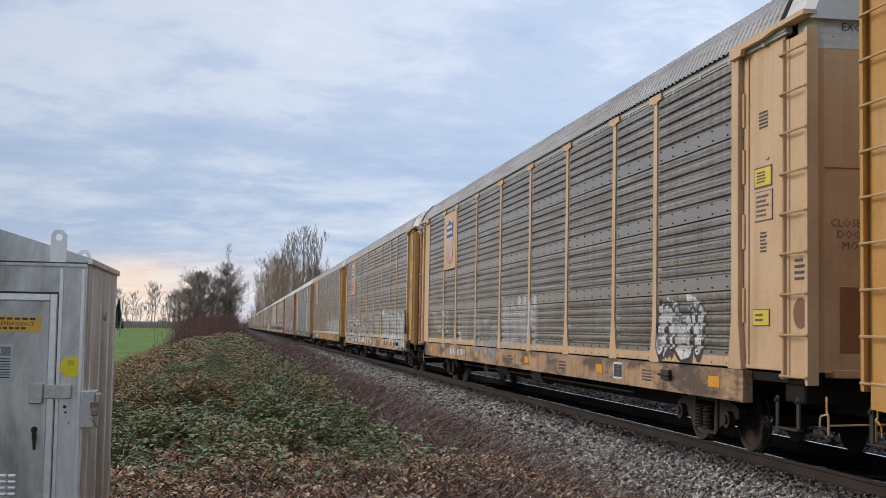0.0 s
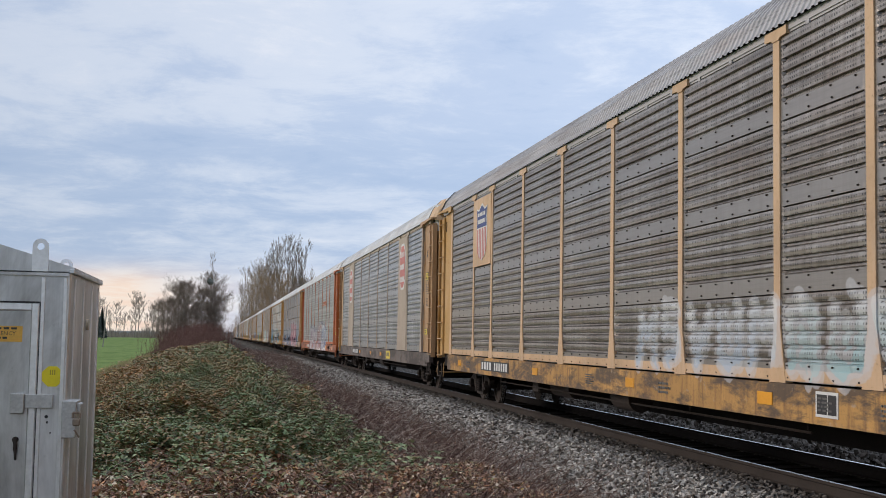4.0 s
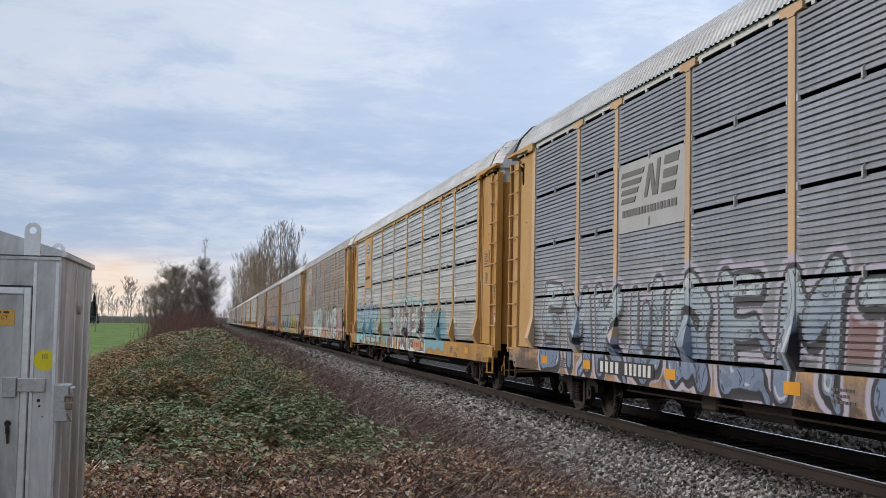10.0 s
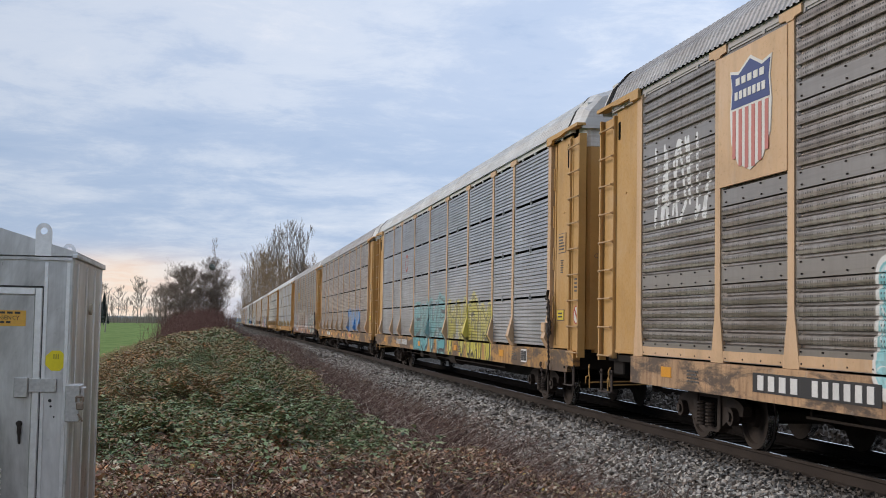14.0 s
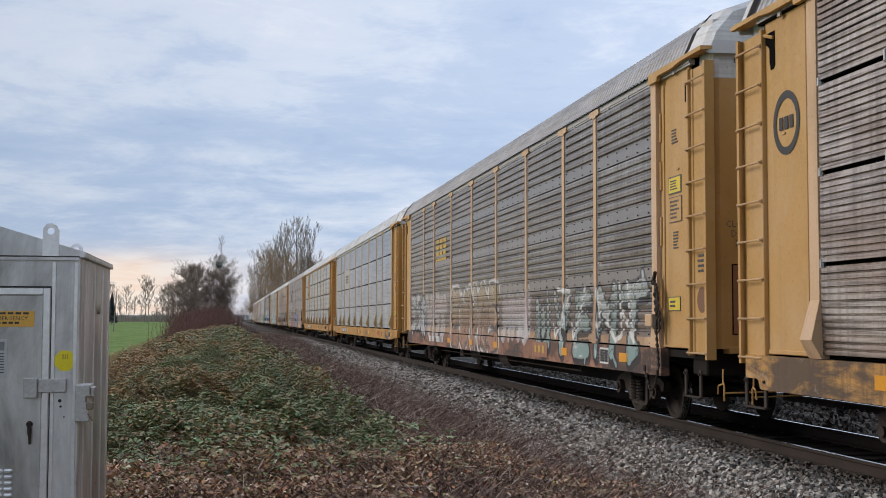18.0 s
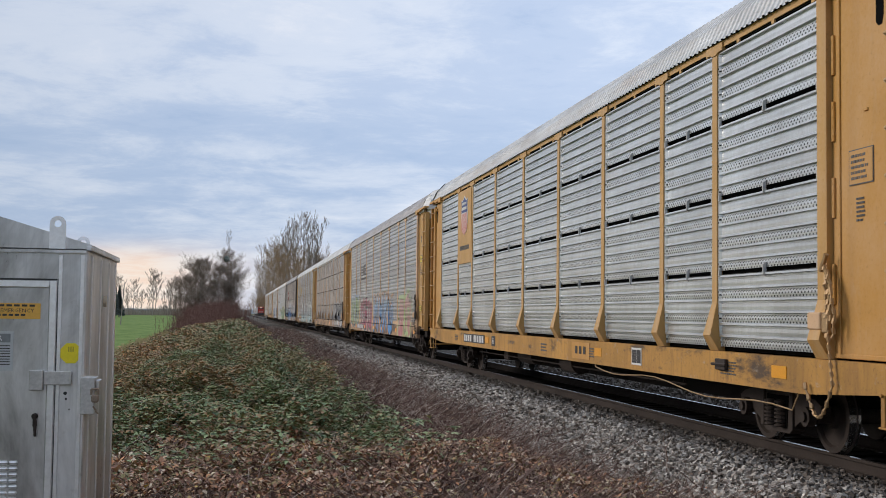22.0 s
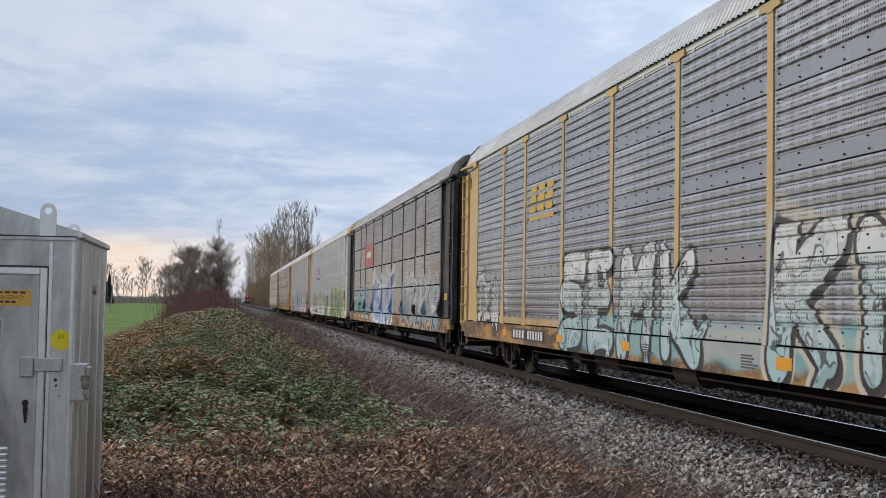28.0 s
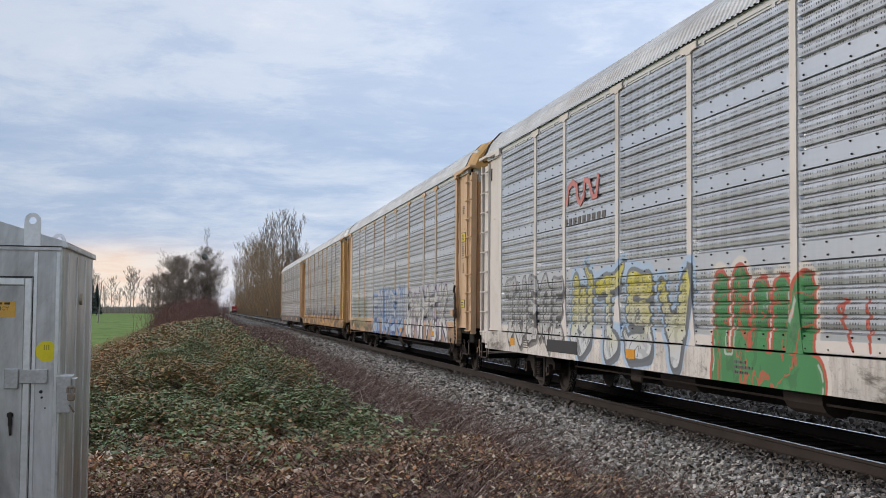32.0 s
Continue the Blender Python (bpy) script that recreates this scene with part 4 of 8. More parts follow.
def fixings(kind, ya, yb):
    """Bolts of the lapped sheets, or the clips across the slots between sheets."""
    pts = []
    lo, h = 1.15, (4.98 - 1.15) / 4

    def block(y, z, w, t, depth, base):
        x0, x1 = -SIDE + 0.055 - base - depth, -SIDE + 0.055 - base + 0.01
        for x, f in ((x0, 0.6), (x1, 1.0)):
            for a in (-1, 1):
                for b in (-1, 1):
                    pts.append((x, y + a * w * f, z + b * t * f))
    for s in range(4):
        z0 = lo + s * h
        if kind == "A":
            n = max(3, round((yb - ya) / 0.46))
            for i in range(n):
                y = ya + (yb - ya) * (i + 0.5) / n
                block(y, z0 + 0.045, 0.013, 0.013, 0.022, 0.037)
                block(y + 0.03, z0 + 0.175, 0.013, 0.013, 0.022, 0.034)
        elif s:
            block((ya + yb) / 2, z0 + 0.02, 0.022, 0.085, 0.028, 0.03)
            for y in (ya + 0.12, yb - 0.12):
                block(y, z0 + 0.02, 0.03, 0.07, 0.02, 0.03)
    return pts


PAINT_TOP = {5: 2.9, 7: 4.2, 16: 3.2}     # how high the spray paint reaches, where higher than 2.5 m


def sheet(kind, ya, yb, paint, mat, index=0):
    """One bay of side sheeting between two posts, in the car's space (bay's middle at 0 where it bears no paint)."""
    key = (kind, round(yb - ya, 2), mat.name)
    mid = (ya + yb) / 2
    if paint is None and key in SHARED:
        return SHARED[key], mid
    off = mid if paint is None else 0.0
    P = np.array(PROFILES[kind])
    n_all = len(P)
    grids, vx, vy, vz, faces, dark = [], [], [], [], [], []
    # the painted foot of the sheet has a fine mesh, the rest only its ribs
    cut = n_all if paint is None else int(np.searchsorted(P[:, 1], PAINT_TOP.get(index, 2.5) if index != 7 or yb > 9.6 else 2.5))
    spans = [(0, n_all, 2)] if paint is None else [(0, cut + 1, max(2, int((yb - ya) / 0.032))), (cut, n_all, 2)]
    start = 0
    for lo_, hi_, ny in spans:
        Q = P[lo_:hi_]
        if len(Q) < 2:
            continue
        Y = np.linspace(ya, yb, ny) if ny > 2 else np.array([ya, ya + 0.115, ya + 0.15, yb - 0.15, yb - 0.115, yb])
        ny = len(Y)
        nz = len(Q)
        # the ribs run out flat just before each post
        run = np.clip((np.minimum(Y - ya, yb - Y) - 0.115) / 0.035, 0, 1)[:, None]
        deep = np.where(Q[None, :, 0] < -0.02, Q[None, :, 0], RIDGE + (Q[None, :, 0] - RIDGE) * run)
        vx.append((-SIDE + 0.055 - deep).ravel())
        vy.append(np.repeat((Y - off)[:, None], nz, 1).ravel())
        vz.append(np.repeat(Q[:, 1][None, :], ny, 0).ravel())
        i, j = np.meshgrid(np.arange(ny - 1), np.arange(nz - 1), indexing="ij")
        a = (i * nz + j).ravel() + start
        faces.append(np.stack([a, a + 1, a + nz + 1, a + nz], 1))
        dark += [2 if Q[q, 0] < -0.02 else 0 for q in range(nz - 1)] * (ny - 1)
        start += ny * nz
    vx, vy, vz, faces = np.concatenate(vx), np.concatenate(vy), np.concatenate(vz), np.concatenate(faces)
    vl, fl = np.stack([vx, vy, vz], 1).tolist(), faces.tolist()
    me = grid_mesh("side_sheet", vl + [p for p in fixings(kind, ya - off, yb - off)], fl + quads(len(vl), fixings(kind, ya - off, yb - off)), mat, STEEL_RUST if kind == "A" else CLIP, BLACK)
    extra = np.array([p for p in fixings(kind, ya - off, yb - off)]).reshape(-1, 3)
    me.polygons.foreach_set("material_index", dark + [1] * (len(me.polygons) - len(fl)))
    vx, vy, vz = (np.concatenate([a, extra[:, i]]) for i, a in enumerate((vx, vy, vz)))
    if paint is None:
        SHARED[key] = me
        return me, mid
    coat(me, vx, vy, vz, paint)
    return me, 0.0


def post_mesh(kind, corner, y, paint, mat):
    """A side post with its T-shaped head and its flared foot."""
    key = ("post", kind, corner, mat.name)
    if paint is None and key in SHARED:
        return SHARED[key], y
    w = 0.105 if corner else 0.078
    bm = bmesh.new()
    o = 0.0 if paint is None else y
    x0, x1 = -SIDE, -SIDE + 0.085
    zs = [1.75 + 0.06 * i for i in range(int((5.0 - 1.75) / 0.06))] + [5.0] if paint else [1.75, 5.0]
    for z0, z1 in zip(zs, zs[1:]):
        box(bm, x0, o - w, z0, x1, o + w, z1)
    flare = 0.20 if kind == "A" else 0.145
    out = 0.0 if kind == "A" else 0.11
    n = 16 if paint else 3
    steps_ = [i / 16 for i in range(17)] if paint else [0, 0.32, 0.66, 1.0]
    for i in range(n):
        f0, f1 = steps_[i], steps_[i + 1]
        w0, w1 = flare + (w - flare) * f0, flare + (w - flare) * f1
        e0, e1 = [out * (min(1.0, (1 - f) / 0.68) if f > 0.32 else f / 0.32) for f in (f0, f1)]
        z0, z1 = 1.135 + 0.615 * f0, 1.135 + 0.615 * f1
        q = [bm.verts.new(p) for p in ((x0 - e0, o - w0, z0), (x0 - e0, o + w0, z0), (x0 - e1, o + w1, z1), (x0 - e1, o - w1, z1),
                                       (x1, o - w0, z0), (x1, o + w0, z0), (x1, o + w1, z1), (x1, o - w1, z1))]
        for f in ((0, 3, 2, 1), (0, 4, 7, 3), (1, 2, 6, 5), (0, 1, 5, 4)):
            bm.faces.new([q[v] for v in f])
    if not corner:
        prism(bm, [(o - 0.27, 4.975), (o - w - 0.03, 4.965), (o - w, 4.94), (o + w, 4.94), (o + w + 0.03, 4.965), (o + 0.27, 4.975), (o + 0.27, 5.07), (o - 0.27, 5.07)], "x", x0 - 0.012, x1)
    bmesh.ops.remove_doubles(bm, verts=bm.verts, dist=0.0005)
    me = mesh_of("post", bm, mat)
    if paint is None:
        SHARED[key] = me
        return me, y
    co = np.array([v.co for v in me.vertices])
    coat(me, co[:, 0], co[:, 1], co[:, 2], paint)
    return me, 0.0


def sill_mesh(paint, mat, s=-1, reach=13.9):
    """A side sill: a deep channel that tapers up towards both ends."""
    key = ("sill", mat.name, s, reach)
    if paint is None and key in SHARED:
        return SHARED[key]
    ys = np.linspace(-reach, reach, 800 if paint else 14)
    vs, fs = [], []
    rows = np.linspace(0, 1, 9 if paint else 2)
    for y in ys:
        lo = SILL_LO - 0.04 + 0.12 * smooth(13.55, 13.62, abs(y))
        for r in rows:
            vs.append((s * (SIDE + 0.012), float(y), float(lo + (SILL_HI - lo) * r)))
        vs += [(s * (SIDE - 0.11), float(y), SILL_HI), (s * (SIDE - 0.11), float(y), float(lo))]
    n = len(rows) + 2
    for i in range(len(ys) - 1):
        for j in range(n):
            a, b = i * n + j, i * n + (j + 1) % n
            fs.append((a, a + n, b + n, b) if s > 0 else (a, b, b + n, a + n))
    fs += [tuple(range(n)), tuple(range((len(ys) - 1) * n, len(ys) * n))]
    me = grid_mesh("side_sill", vs, fs, mat)
    if paint is None:
        SHARED[key] = me
    else:
        co = np.array(vs)
        coat(me, co[:, 0], co[:, 1], co[:, 2], paint)
    return me


ROOF_LINE = [(-1.63, 5.085), (-1.61, 5.12), (-1.50, 5.37), (-1.26, 5.64), (-0.7, 5.84), (0, 5.90), (0.7, 5.84), (1.26, 5.64), (1.50, 5.37), (1.61, 5.12), (1.63, 5.085)]


def roof_mesh(mat):
    key = ("roof", mat.name)
    if key in SHARED:
        return SHARED[key]
    prof = ROOF_LINE
    vs, fs = [], []
    ys = []
    p, y = 0.155, -13.75
    while y < 13.75:
        ys += [(y, 0.0), (y + p * 0.42, 0.0), (y + p * 0.55, 0.020), (y + p * 0.87, 0.020)]
        y += p
    for y, up in ys:
        for x, z in prof:
            r = math.hypot(x, z - 3.2)
            vs.append((x + up * x / r, y, z + up * (z - 3.2) / r))
    n = len(prof)
    fs = [(i * n + j, i * n + j + 1, (i + 1) * n + j + 1, (i + 1) * n + j) for i in range(len(ys) - 1) for j in range(n - 1)]
    SHARED[key] = grid_mesh("roof", vs, fs, mat)
    return SHARED[key]


def once(key, build):
    if key not in SHARED:
        SHARED[key] = build()
    return SHARED[key]


def end_cap_mesh(mat):
    """The smooth hood that closes the roof over the end doors, with its dark strap."""
    def build():
        prof = [(x, z + 0.03) for x, z in ROOF_LINE]
        vs, fs = [], []
        for y, f, drop in ((13.58, 1.014, 0), (13.74, 1.014, 0), (13.80, 1.0, 0.0), (14.05, 0.985, 0.02), (14.17, 0.95, 0.09)):
            vs += [(x * f, y, z - drop) for x, z in prof]
        n = len(prof)
        fs = [(i * n + j, (i + 1) * n + j, (i + 1) * n + j + 1, i * n + j + 1) for i in range(4) for j in range(n - 1)]
        base = 4 * n
        fs.append(tuple(base + j for j in range(n)))
        me = grid_mesh("end_hood", vs, fs, mat, STEEL_DARK)
        for i in range(n - 1):
            me.polygons[i].material_index = 1
        return me
    return once(("hood", mat.name), build)


def end_door_mesh(mat, kind):
    """A folding end door: bowed leaf with rivets, a pale head, and a hatch or a window slot by its kind."""
    def build():
        bm = bmesh.new()
        plan = [(-1.46, 13.66), (-1.45, 13.98), (-1.42, 14.04), (-1.36, 14.075), (-1.2, 14.09), (1.2, 14.09), (1.36, 14.075), (1.42, 14.04), (1.45, 13.98), (1.46, 13.66)]
        prism(bm, plan, "z", 1.16, 4.715)
        prism(bm, plan, "z", 4.719, 5.50, 2)

        def rivet(x, z, y=14.088, m=0):
            lathe_y(bm, x, y, z, 0.014, m)
        for z in range(24):
            rivet(-1.355, 1.30 + z * 0.145, 14.076, 2 if z > 23 else 0)
            if kind != "C" or z % 2:
                rivet(-1.14, 1.34 + z * 0.145)
        for z in (1.55, 2.35, 3.15, 3.95, 4.6):
            for i in range(7):
                rivet(-1.0 + i * 0.26, z)
        for z in (4.85, 5.05):
            for i in range(9):
                rivet(-1.25 + i * 0.24, z, 14.088, 2)
        if mat in (TAN, CREAM):
            box(bm, -1.36, 14.08, 3.385, 1.36, 14.096, 3.40, 0, 3)
        box(bm, -1.27, 13.9, 1.10, 1.27, 14.12, 1.19, 0.01)
        box(bm, -0.06, 14.08, 1.1, 0.06, 14.115, 5.0, 0.01)
        if kind == "B":
            box(bm, -1.20, 14.082, 3.24, -0.86, 14.098, 3.46, 0.01, 1)
            box(bm, -1.16, 14.095, 3.36, -0.90, 14.102, 3.385, 0, 3)
        elif mat in (TAN, CREAM):
            box(bm, -1.20, 14.082, 1.36, -0.72, 14.098, 2.10, 0.01, 3)
        else:
            box(bm, -1.215, 14.082, 1.345, -0.695, 14.095, 2.265, 0, 1)
            box(bm, -1.20, 14.082, 1.36, -0.71, 14.099, 2.25, 0, 3 if mat is YELLOW and kind == "A" else 0)
        if mat not in (TAN, CREAM, SILVER):
            # the open seam beside the ladder
            box(bm, -1.49, 13.98, 1.12, -1.455, 14.07, 4.70, 0, 1)
        return mesh_of("end_door", bm, mat, BLACK, YELLOW if mat is SILVER else DARK if mat is DARK else ROOF_PALE, BROWN)
    return once(("door", mat.name, kind), build)


def lathe_y(bm, x, y, z, r, m=0):
    """A low domed rivet head on a face that looks along the track."""
    n = 6
    a = [bm.verts.new((x + r * math.cos(i * math.tau / n), y, z + r * math.sin(i * math.tau / n))) for i in range(n)]
    top = bm.verts.new((x, y + r * 0.75, z))
    for i in range(n):
        bm.faces.new((a[i], top, a[(i + 1) % n])).material_index = m


def end_panel_mesh(mat, kind):
    """The folded plate between the corner post and the ladder, under a thin bracket."""
    def build():
        bm = bmesh.new()
        box(bm, -1.53, 12.33, 1.15, -1.50, 13.47, 5.0)
        box(bm, -1.548, 12.44, 1.15, -1.53, 12.50, 4.95, 0.006)
        box(bm, -1.545, 12.36, 1.15, -1.49, 13.46, 1.20, 0.008)
        # hinge leaves beside the post
        for z in (1.7, 2.6, 3.4, 4.1):
            box(bm, -1.556, 12.335, z, -1.53, 12.385, z + 0.42, 0.004)
            for i in range(4):
                box(bm, -1.562, 12.35, z + 0.05 + i * 0.10, -1.55, 12.37, z + 0.07 + i * 0.10)
        box(bm, -1.545, 12.98, 3.62, -1.53, 13.06, 3.65, 0.004)
        if kind != "A":
            # notch for the door's hook, with the hook in it
            prism(bm, [(13.22, 4.86), (13.22, 4.46), (13.26, 4.42), (13.33, 4.42), (13.36, 4.52), (13.36, 4.68), (13.46, 4.74), (13.46, 4.86)], "x", -1.536, -1.529, 1)
            tube(bm, (-1.545, 13.24, 4.78), (-1.545, 13.50, 4.86), 0.022, 6)
        elif mat is not TAN:
            box(bm, -1.535, 13.30, 4.52, -1.529, 13.40, 4.80, 0, 1)
        prism(bm, [(12.15, 4.965), (12.5, 4.965), (12.52, 5.03), (13.1, 5.03), (13.4, 5.06), (14.18, 5.06), (14.18, 5.115), (12.15, 5.115)], "x", -1.655, -1.60)
        prism(bm, [(12.15, 5.07), (14.18, 5.07), (14.18, 5.115), (12.15, 5.115)], "x", -1.60, -1.49)
        return mesh_of("end_panel", bm, mat, BLACK)
    return once(("panel", mat.name, kind), build)


def ladder_mesh(mat):
    """The plate behind the rungs, folded forward along one edge."""
    def build():
        bm = bmesh.new()
        prism(bm, [(-1.545, 13.535), (-1.545, 13.60), (-1.53, 13.61), (-1.53, 14.10), (-1.50, 14.10), (-1.50, 13.535)], "z", 1.08, 4.92)
        return mesh_of("end_ladder", bm, mat)
    return once(("ladder", mat.name), build)


def stile_mesh(mat, outer):
    def build():
        bm = bmesh.new()
        if outer:
            prism(bm, [(-1.60, 14.102), (-1.60, 14.165), (-1.47, 14.165), (-1.47, 14.135), (-1.565, 14.135), (-1.565, 14.102)], "z", 1.02, 4.93)
        else:
            box(bm, -1.585, 13.475, 1.06, -1.50, 13.533, 4.93, 0.008)
        return mesh_of("stile", bm, mat)
    return once(("stile", mat.name, outer), build)


def rung_mesh(mat):
    def build():
        bm = bmesh.new()
        a, b = (-1.615, 13.51, 0), (-1.615, 14.145, 0)
        tube(bm, a, b, 0.0135, 6)
        for q in (a, b):
            tube(bm, q, (-1.58, q[1], 0), 0.016, 6)
            disc(bm, (-1.60, q[1], 0), 0.026, (1, 0, 0), 0.012, 8)
        return mesh_of("rung", bm, mat)
    return once(("rung", mat.name), build)


def frame_mesh():
    """A cast truck side frame with its pedestals and spring opening."""
    def build():
        bm = bmesh.new()
        top = [(-1.12, 0.56), (-1.10, 0.44), (-0.74, 0.40), (-0.52, 0.30), (-0.30, 0.17), (0.30, 0.17), (0.52, 0.30), (0.74, 0.40), (1.10, 0.44), (1.12, 0.56),
               (0.98, 0.62), (0.42, 0.72), (-0.42, 0.72), (-0.98, 0.62)]
        prism(bm, top, "x", -1.07, -0.95)
        prism(bm, [(-0.26, 0.24), (0.26, 0.24), (0.30, 0.62), (-0.30, 0.62)], "x", -1.08, -1.06, 1)
        for s in (-1, 1):
            disc(bm, (-1.10, s * 0.87, 0.42), 0.115, (1, 0, 0), 0.10, 14)
            disc(bm, (-1.16, s * 0.87, 0.42), 0.06, (1, 0, 0), 0.04, 10)
            box(bm, -1.10, s * 0.40 - 0.05, 0.22, -0.93, s * 0.40 + 0.05, 0.68, 0.01)
        return mesh_of("side_frame", bm, STEEL_RUST, BLACK)
    return once("frame", build)


def lathe(bm, outline, axis, centre, n):
    """Turns an outline of (along, radius) about an axis."""
    c = Vector(centre)
    rings = []
    for h, r in outline:
        ring = []
        for i in range(n):
            a, b = math.cos(i * math.tau / n) * r, math.sin(i * math.tau / n) * r
            ring.append(bm.verts.new(c + Vector({"x": (h, a, b), "z": (a, b, h)}[axis])))
        rings.append(ring)
    for p, q in zip(rings, rings[1:]):
        for i in range(n):
            bm.faces.new((p[i], p[(i + 1) % n], q[(i + 1) % n], q[i]))
    fs = [bm.faces.new(rings[0][::-1]), bm.faces.new(rings[-1])]
    bmesh.ops.recalc_face_normals(bm, faces=bm.faces)


def spring_mesh():
    def build():
        bm = bmesh.new()
        out = []
        for i in range(7):
            out += [(0.24 + i * 0.047, 0.055), (0.25 + i * 0.047, 0.085), (0.272 + i * 0.047, 0.085), (0.282 + i * 0.047, 0.055)]
        lathe(bm, out, "z", (-1.09, 0, 0), 12)
        return mesh_of("spring", bm, STEEL_RUST)
    return once("spring", build)


def wheelset_mesh():
    def build():
        bm = bmesh.new()
        half = [(0.0, 0.085), (0.60, 0.085), (0.66, 0.11), (0.685, 0.30), (0.685, 0.447), (0.715, 0.447), (0.72, 0.424), (0.81, 0.418), (0.815, 0.355), (0.775, 0.335), (0.775, 0.14), (0.83, 0.12), (0.84, 0.08), (1.0, 0.075)]
        lathe(bm, [(-h, r) for h, r in half[:0:-1]] + half, "x", (0, 0, 0), 32)
        for f in bm.faces:
            if abs(f.normal.x) < 0.2 and max(math.hypot(v.co.y, v.co.z) for v in f.verts) > 0.41:
                f.material_index = 1
        return mesh_of("wheelset", bm, STEEL_RUST, TREAD, smooth=False)
    return once("wheelset", build)


def truck_parts(car, y):
    frame_ob = part("bogie", frame_mesh(), None, car, "sooty cast steel bogie")
    frame_ob.location = (0, y, 0)
    far = part("bogie_frame", frame_mesh(), None, frame_ob)
    far.rotation_euler = (0, 0, math.pi)
    for c in (-0.14, 0.14):
        part("spring", spring_mesh(), None, frame_ob).location = (0, c, 0)
    bol = once("bolster", lambda: bolster_mesh())
    part("bolster", bol, None, frame_ob)
    for s in (-1, 1):
        w = part("wheelset", wheelset_mesh(), None, frame_ob)
        w.location = (0, s * 0.87, 0.42)
        WHEELS[s].append(w)


def bolster_mesh():
    bm = bmesh.new()
    box(bm, -0.95, -0.2, 0.42, 0.95, 0.2, 0.68, 0.03)
    box(bm, -0.8, -0.42, 0.3, 0.8, -0.36, 0.42)
    box(bm, -0.8, 0.36, 0.3, 0.8, 0.42, 0.42)
    return mesh_of("bolster", bm, STEEL_DARK)


WHEELS = {-1: [], 1: []}


def underframe_mesh():
    def build():
        bm = bmesh.new()
        box(bm, -0.35, -13.3, 0.62, 0.35, 13.3, 1.02)
        prism(bm, [(-8.6, 0.64), (-7.6, 0.36), (7.6, 0.36), (8.6, 0.64)], "x", -0.33, 0.33)
        box(bm, -1.5, -13.9, 1.02, 1.5, 13.9, 1.12)
        for i in range(-7, 8):
            y = i * 1.75
            prism(bm, [(-1.48, 0.98), (-0.35, 0.66), (0.35, 0.66), (1.48, 0.98), (1.48, 1.04), (-1.48, 1.04)], "y", y - 0.06, y + 0.06)
        for s in (-1, 1):
            box(bm, -1.45, s * 13.55 - 0.25, 0.80, 1.45, s * 13.55 + 0.25, 1.06, 0.02)
            box(bm, -0.16, s * 14.25 - 0.42, 0.70, 0.16, s * 14.25 + 0.42, 0.95, 0.03)
        return mesh_of("underframe", bm, STEEL_DARK)
    return once("underframe", build)


def gear_mesh():
    """Brake cylinder, reservoir, levers and the train pipe under the floor."""
    def build():
        bm = bmesh.new()
        tube(bm, (-1.15, -1.6, 0.66), (-1.15, -0.7, 0.66), 0.21, 14)
        tube(bm, (-1.05, 2.2, 0.64), (-1.05, 3.5, 0.64), 0.17, 14)
        tube(bm, (-1.2, 3.5, 0.74), (-1.2, 9.0, 0.80), 0.022, 6)
        tube(bm, (-1.2, -9.0, 0.80), (-1.2, -1.7, 0.74), 0.022, 6)
        tube(bm, (-1.3, -7.5, 0.60), (-1.3, 7.5, 0.60), 0.016, 6)
        for y in (-7.4, -4, 4, 7.4):
            tube(bm, (-1.3, y, 0.60), (-1.3, y, 0.95), 0.014, 5)
        box(bm, -1.3, 4.1, 0.50, -1.0, 4.6, 0.86, 0.03)
        return mesh_of("brake_gear", bm, STEEL_RUST)
    return once("gear", build)


def step_mesh(mat):
    """A sill step: a stirrup bent from flat bar."""
    def build():
        bm = bmesh.new()
        for y in (13.43, 13.95):
            box(bm, -1.61, y - 0.035, 0.535, -1.585, y + 0.035, 0.88, 0.004)
        box(bm, -1.635, 13.395, 0.515, -1.56, 13.985, 0.535, 0.003)
        for y in (13.43, 13.95):
            disc(bm, (-1.62, y, 0.83), 0.018, (1, 0, 0), 0.03, 8)
        return mesh_of("sill_step", bm, mat)
    return once(("step", mat.name), build)


def lever_mesh(mat):
    def build():
        bm = bmesh.new()
        pts = [(-1.38, 14.16, 0.90), (-1.40, 14.20, 0.84), (-1.40, 14.20, 0.75), (-1.40, 14.24, 0.70), (-1.40, 14.24, 0.50)]
        for a, b in zip(pts, pts[1:]):
            tube(bm, a, b, 0.012, 6)
        for a, b in (((-1.40, 14.21, 0.72), (-1.42, 14.10, 0.69)), ((-1.42, 14.10, 0.69), (-1.42, 14.08, 0.58)), ((-1.40, 14.24, 0.60), (-0.1, 14.34, 0.64))):
            tube(bm, a, b, 0.011, 6)
        return mesh_of("uncoupling_lever", bm, mat)
    return once(("lever", mat.name), build)


def far_side_mesh(mat):
    def build():
        P = np.array(PROFILES["A"])[::3]
        vs, fs = [], []
        for y in (-13.5, 13.5):
            vs += [(SIDE - 0.085 + p[0], y, p[1]) for p in P]
        n = len(P)
        fs = [(j, j + 1, n + j + 1, n + j) for j in range(n - 1)]
        return grid_mesh("far_side", vs, fs, mat)
    return once(("far_side", mat.name), build)


def mirrored(me):
    """The same part for the car's other end."""
    def build():
        cp = me.copy()
        n = len(cp.vertices)
        co = np.empty(n * 3)
        cp.vertices.foreach_get("co", co)
        co[1::3] *= -1
        cp.vertices.foreach_set("co", co)
        cp.flip_normals()
        cp.update()
        return cp
    return once(("mirror", me.name), build)


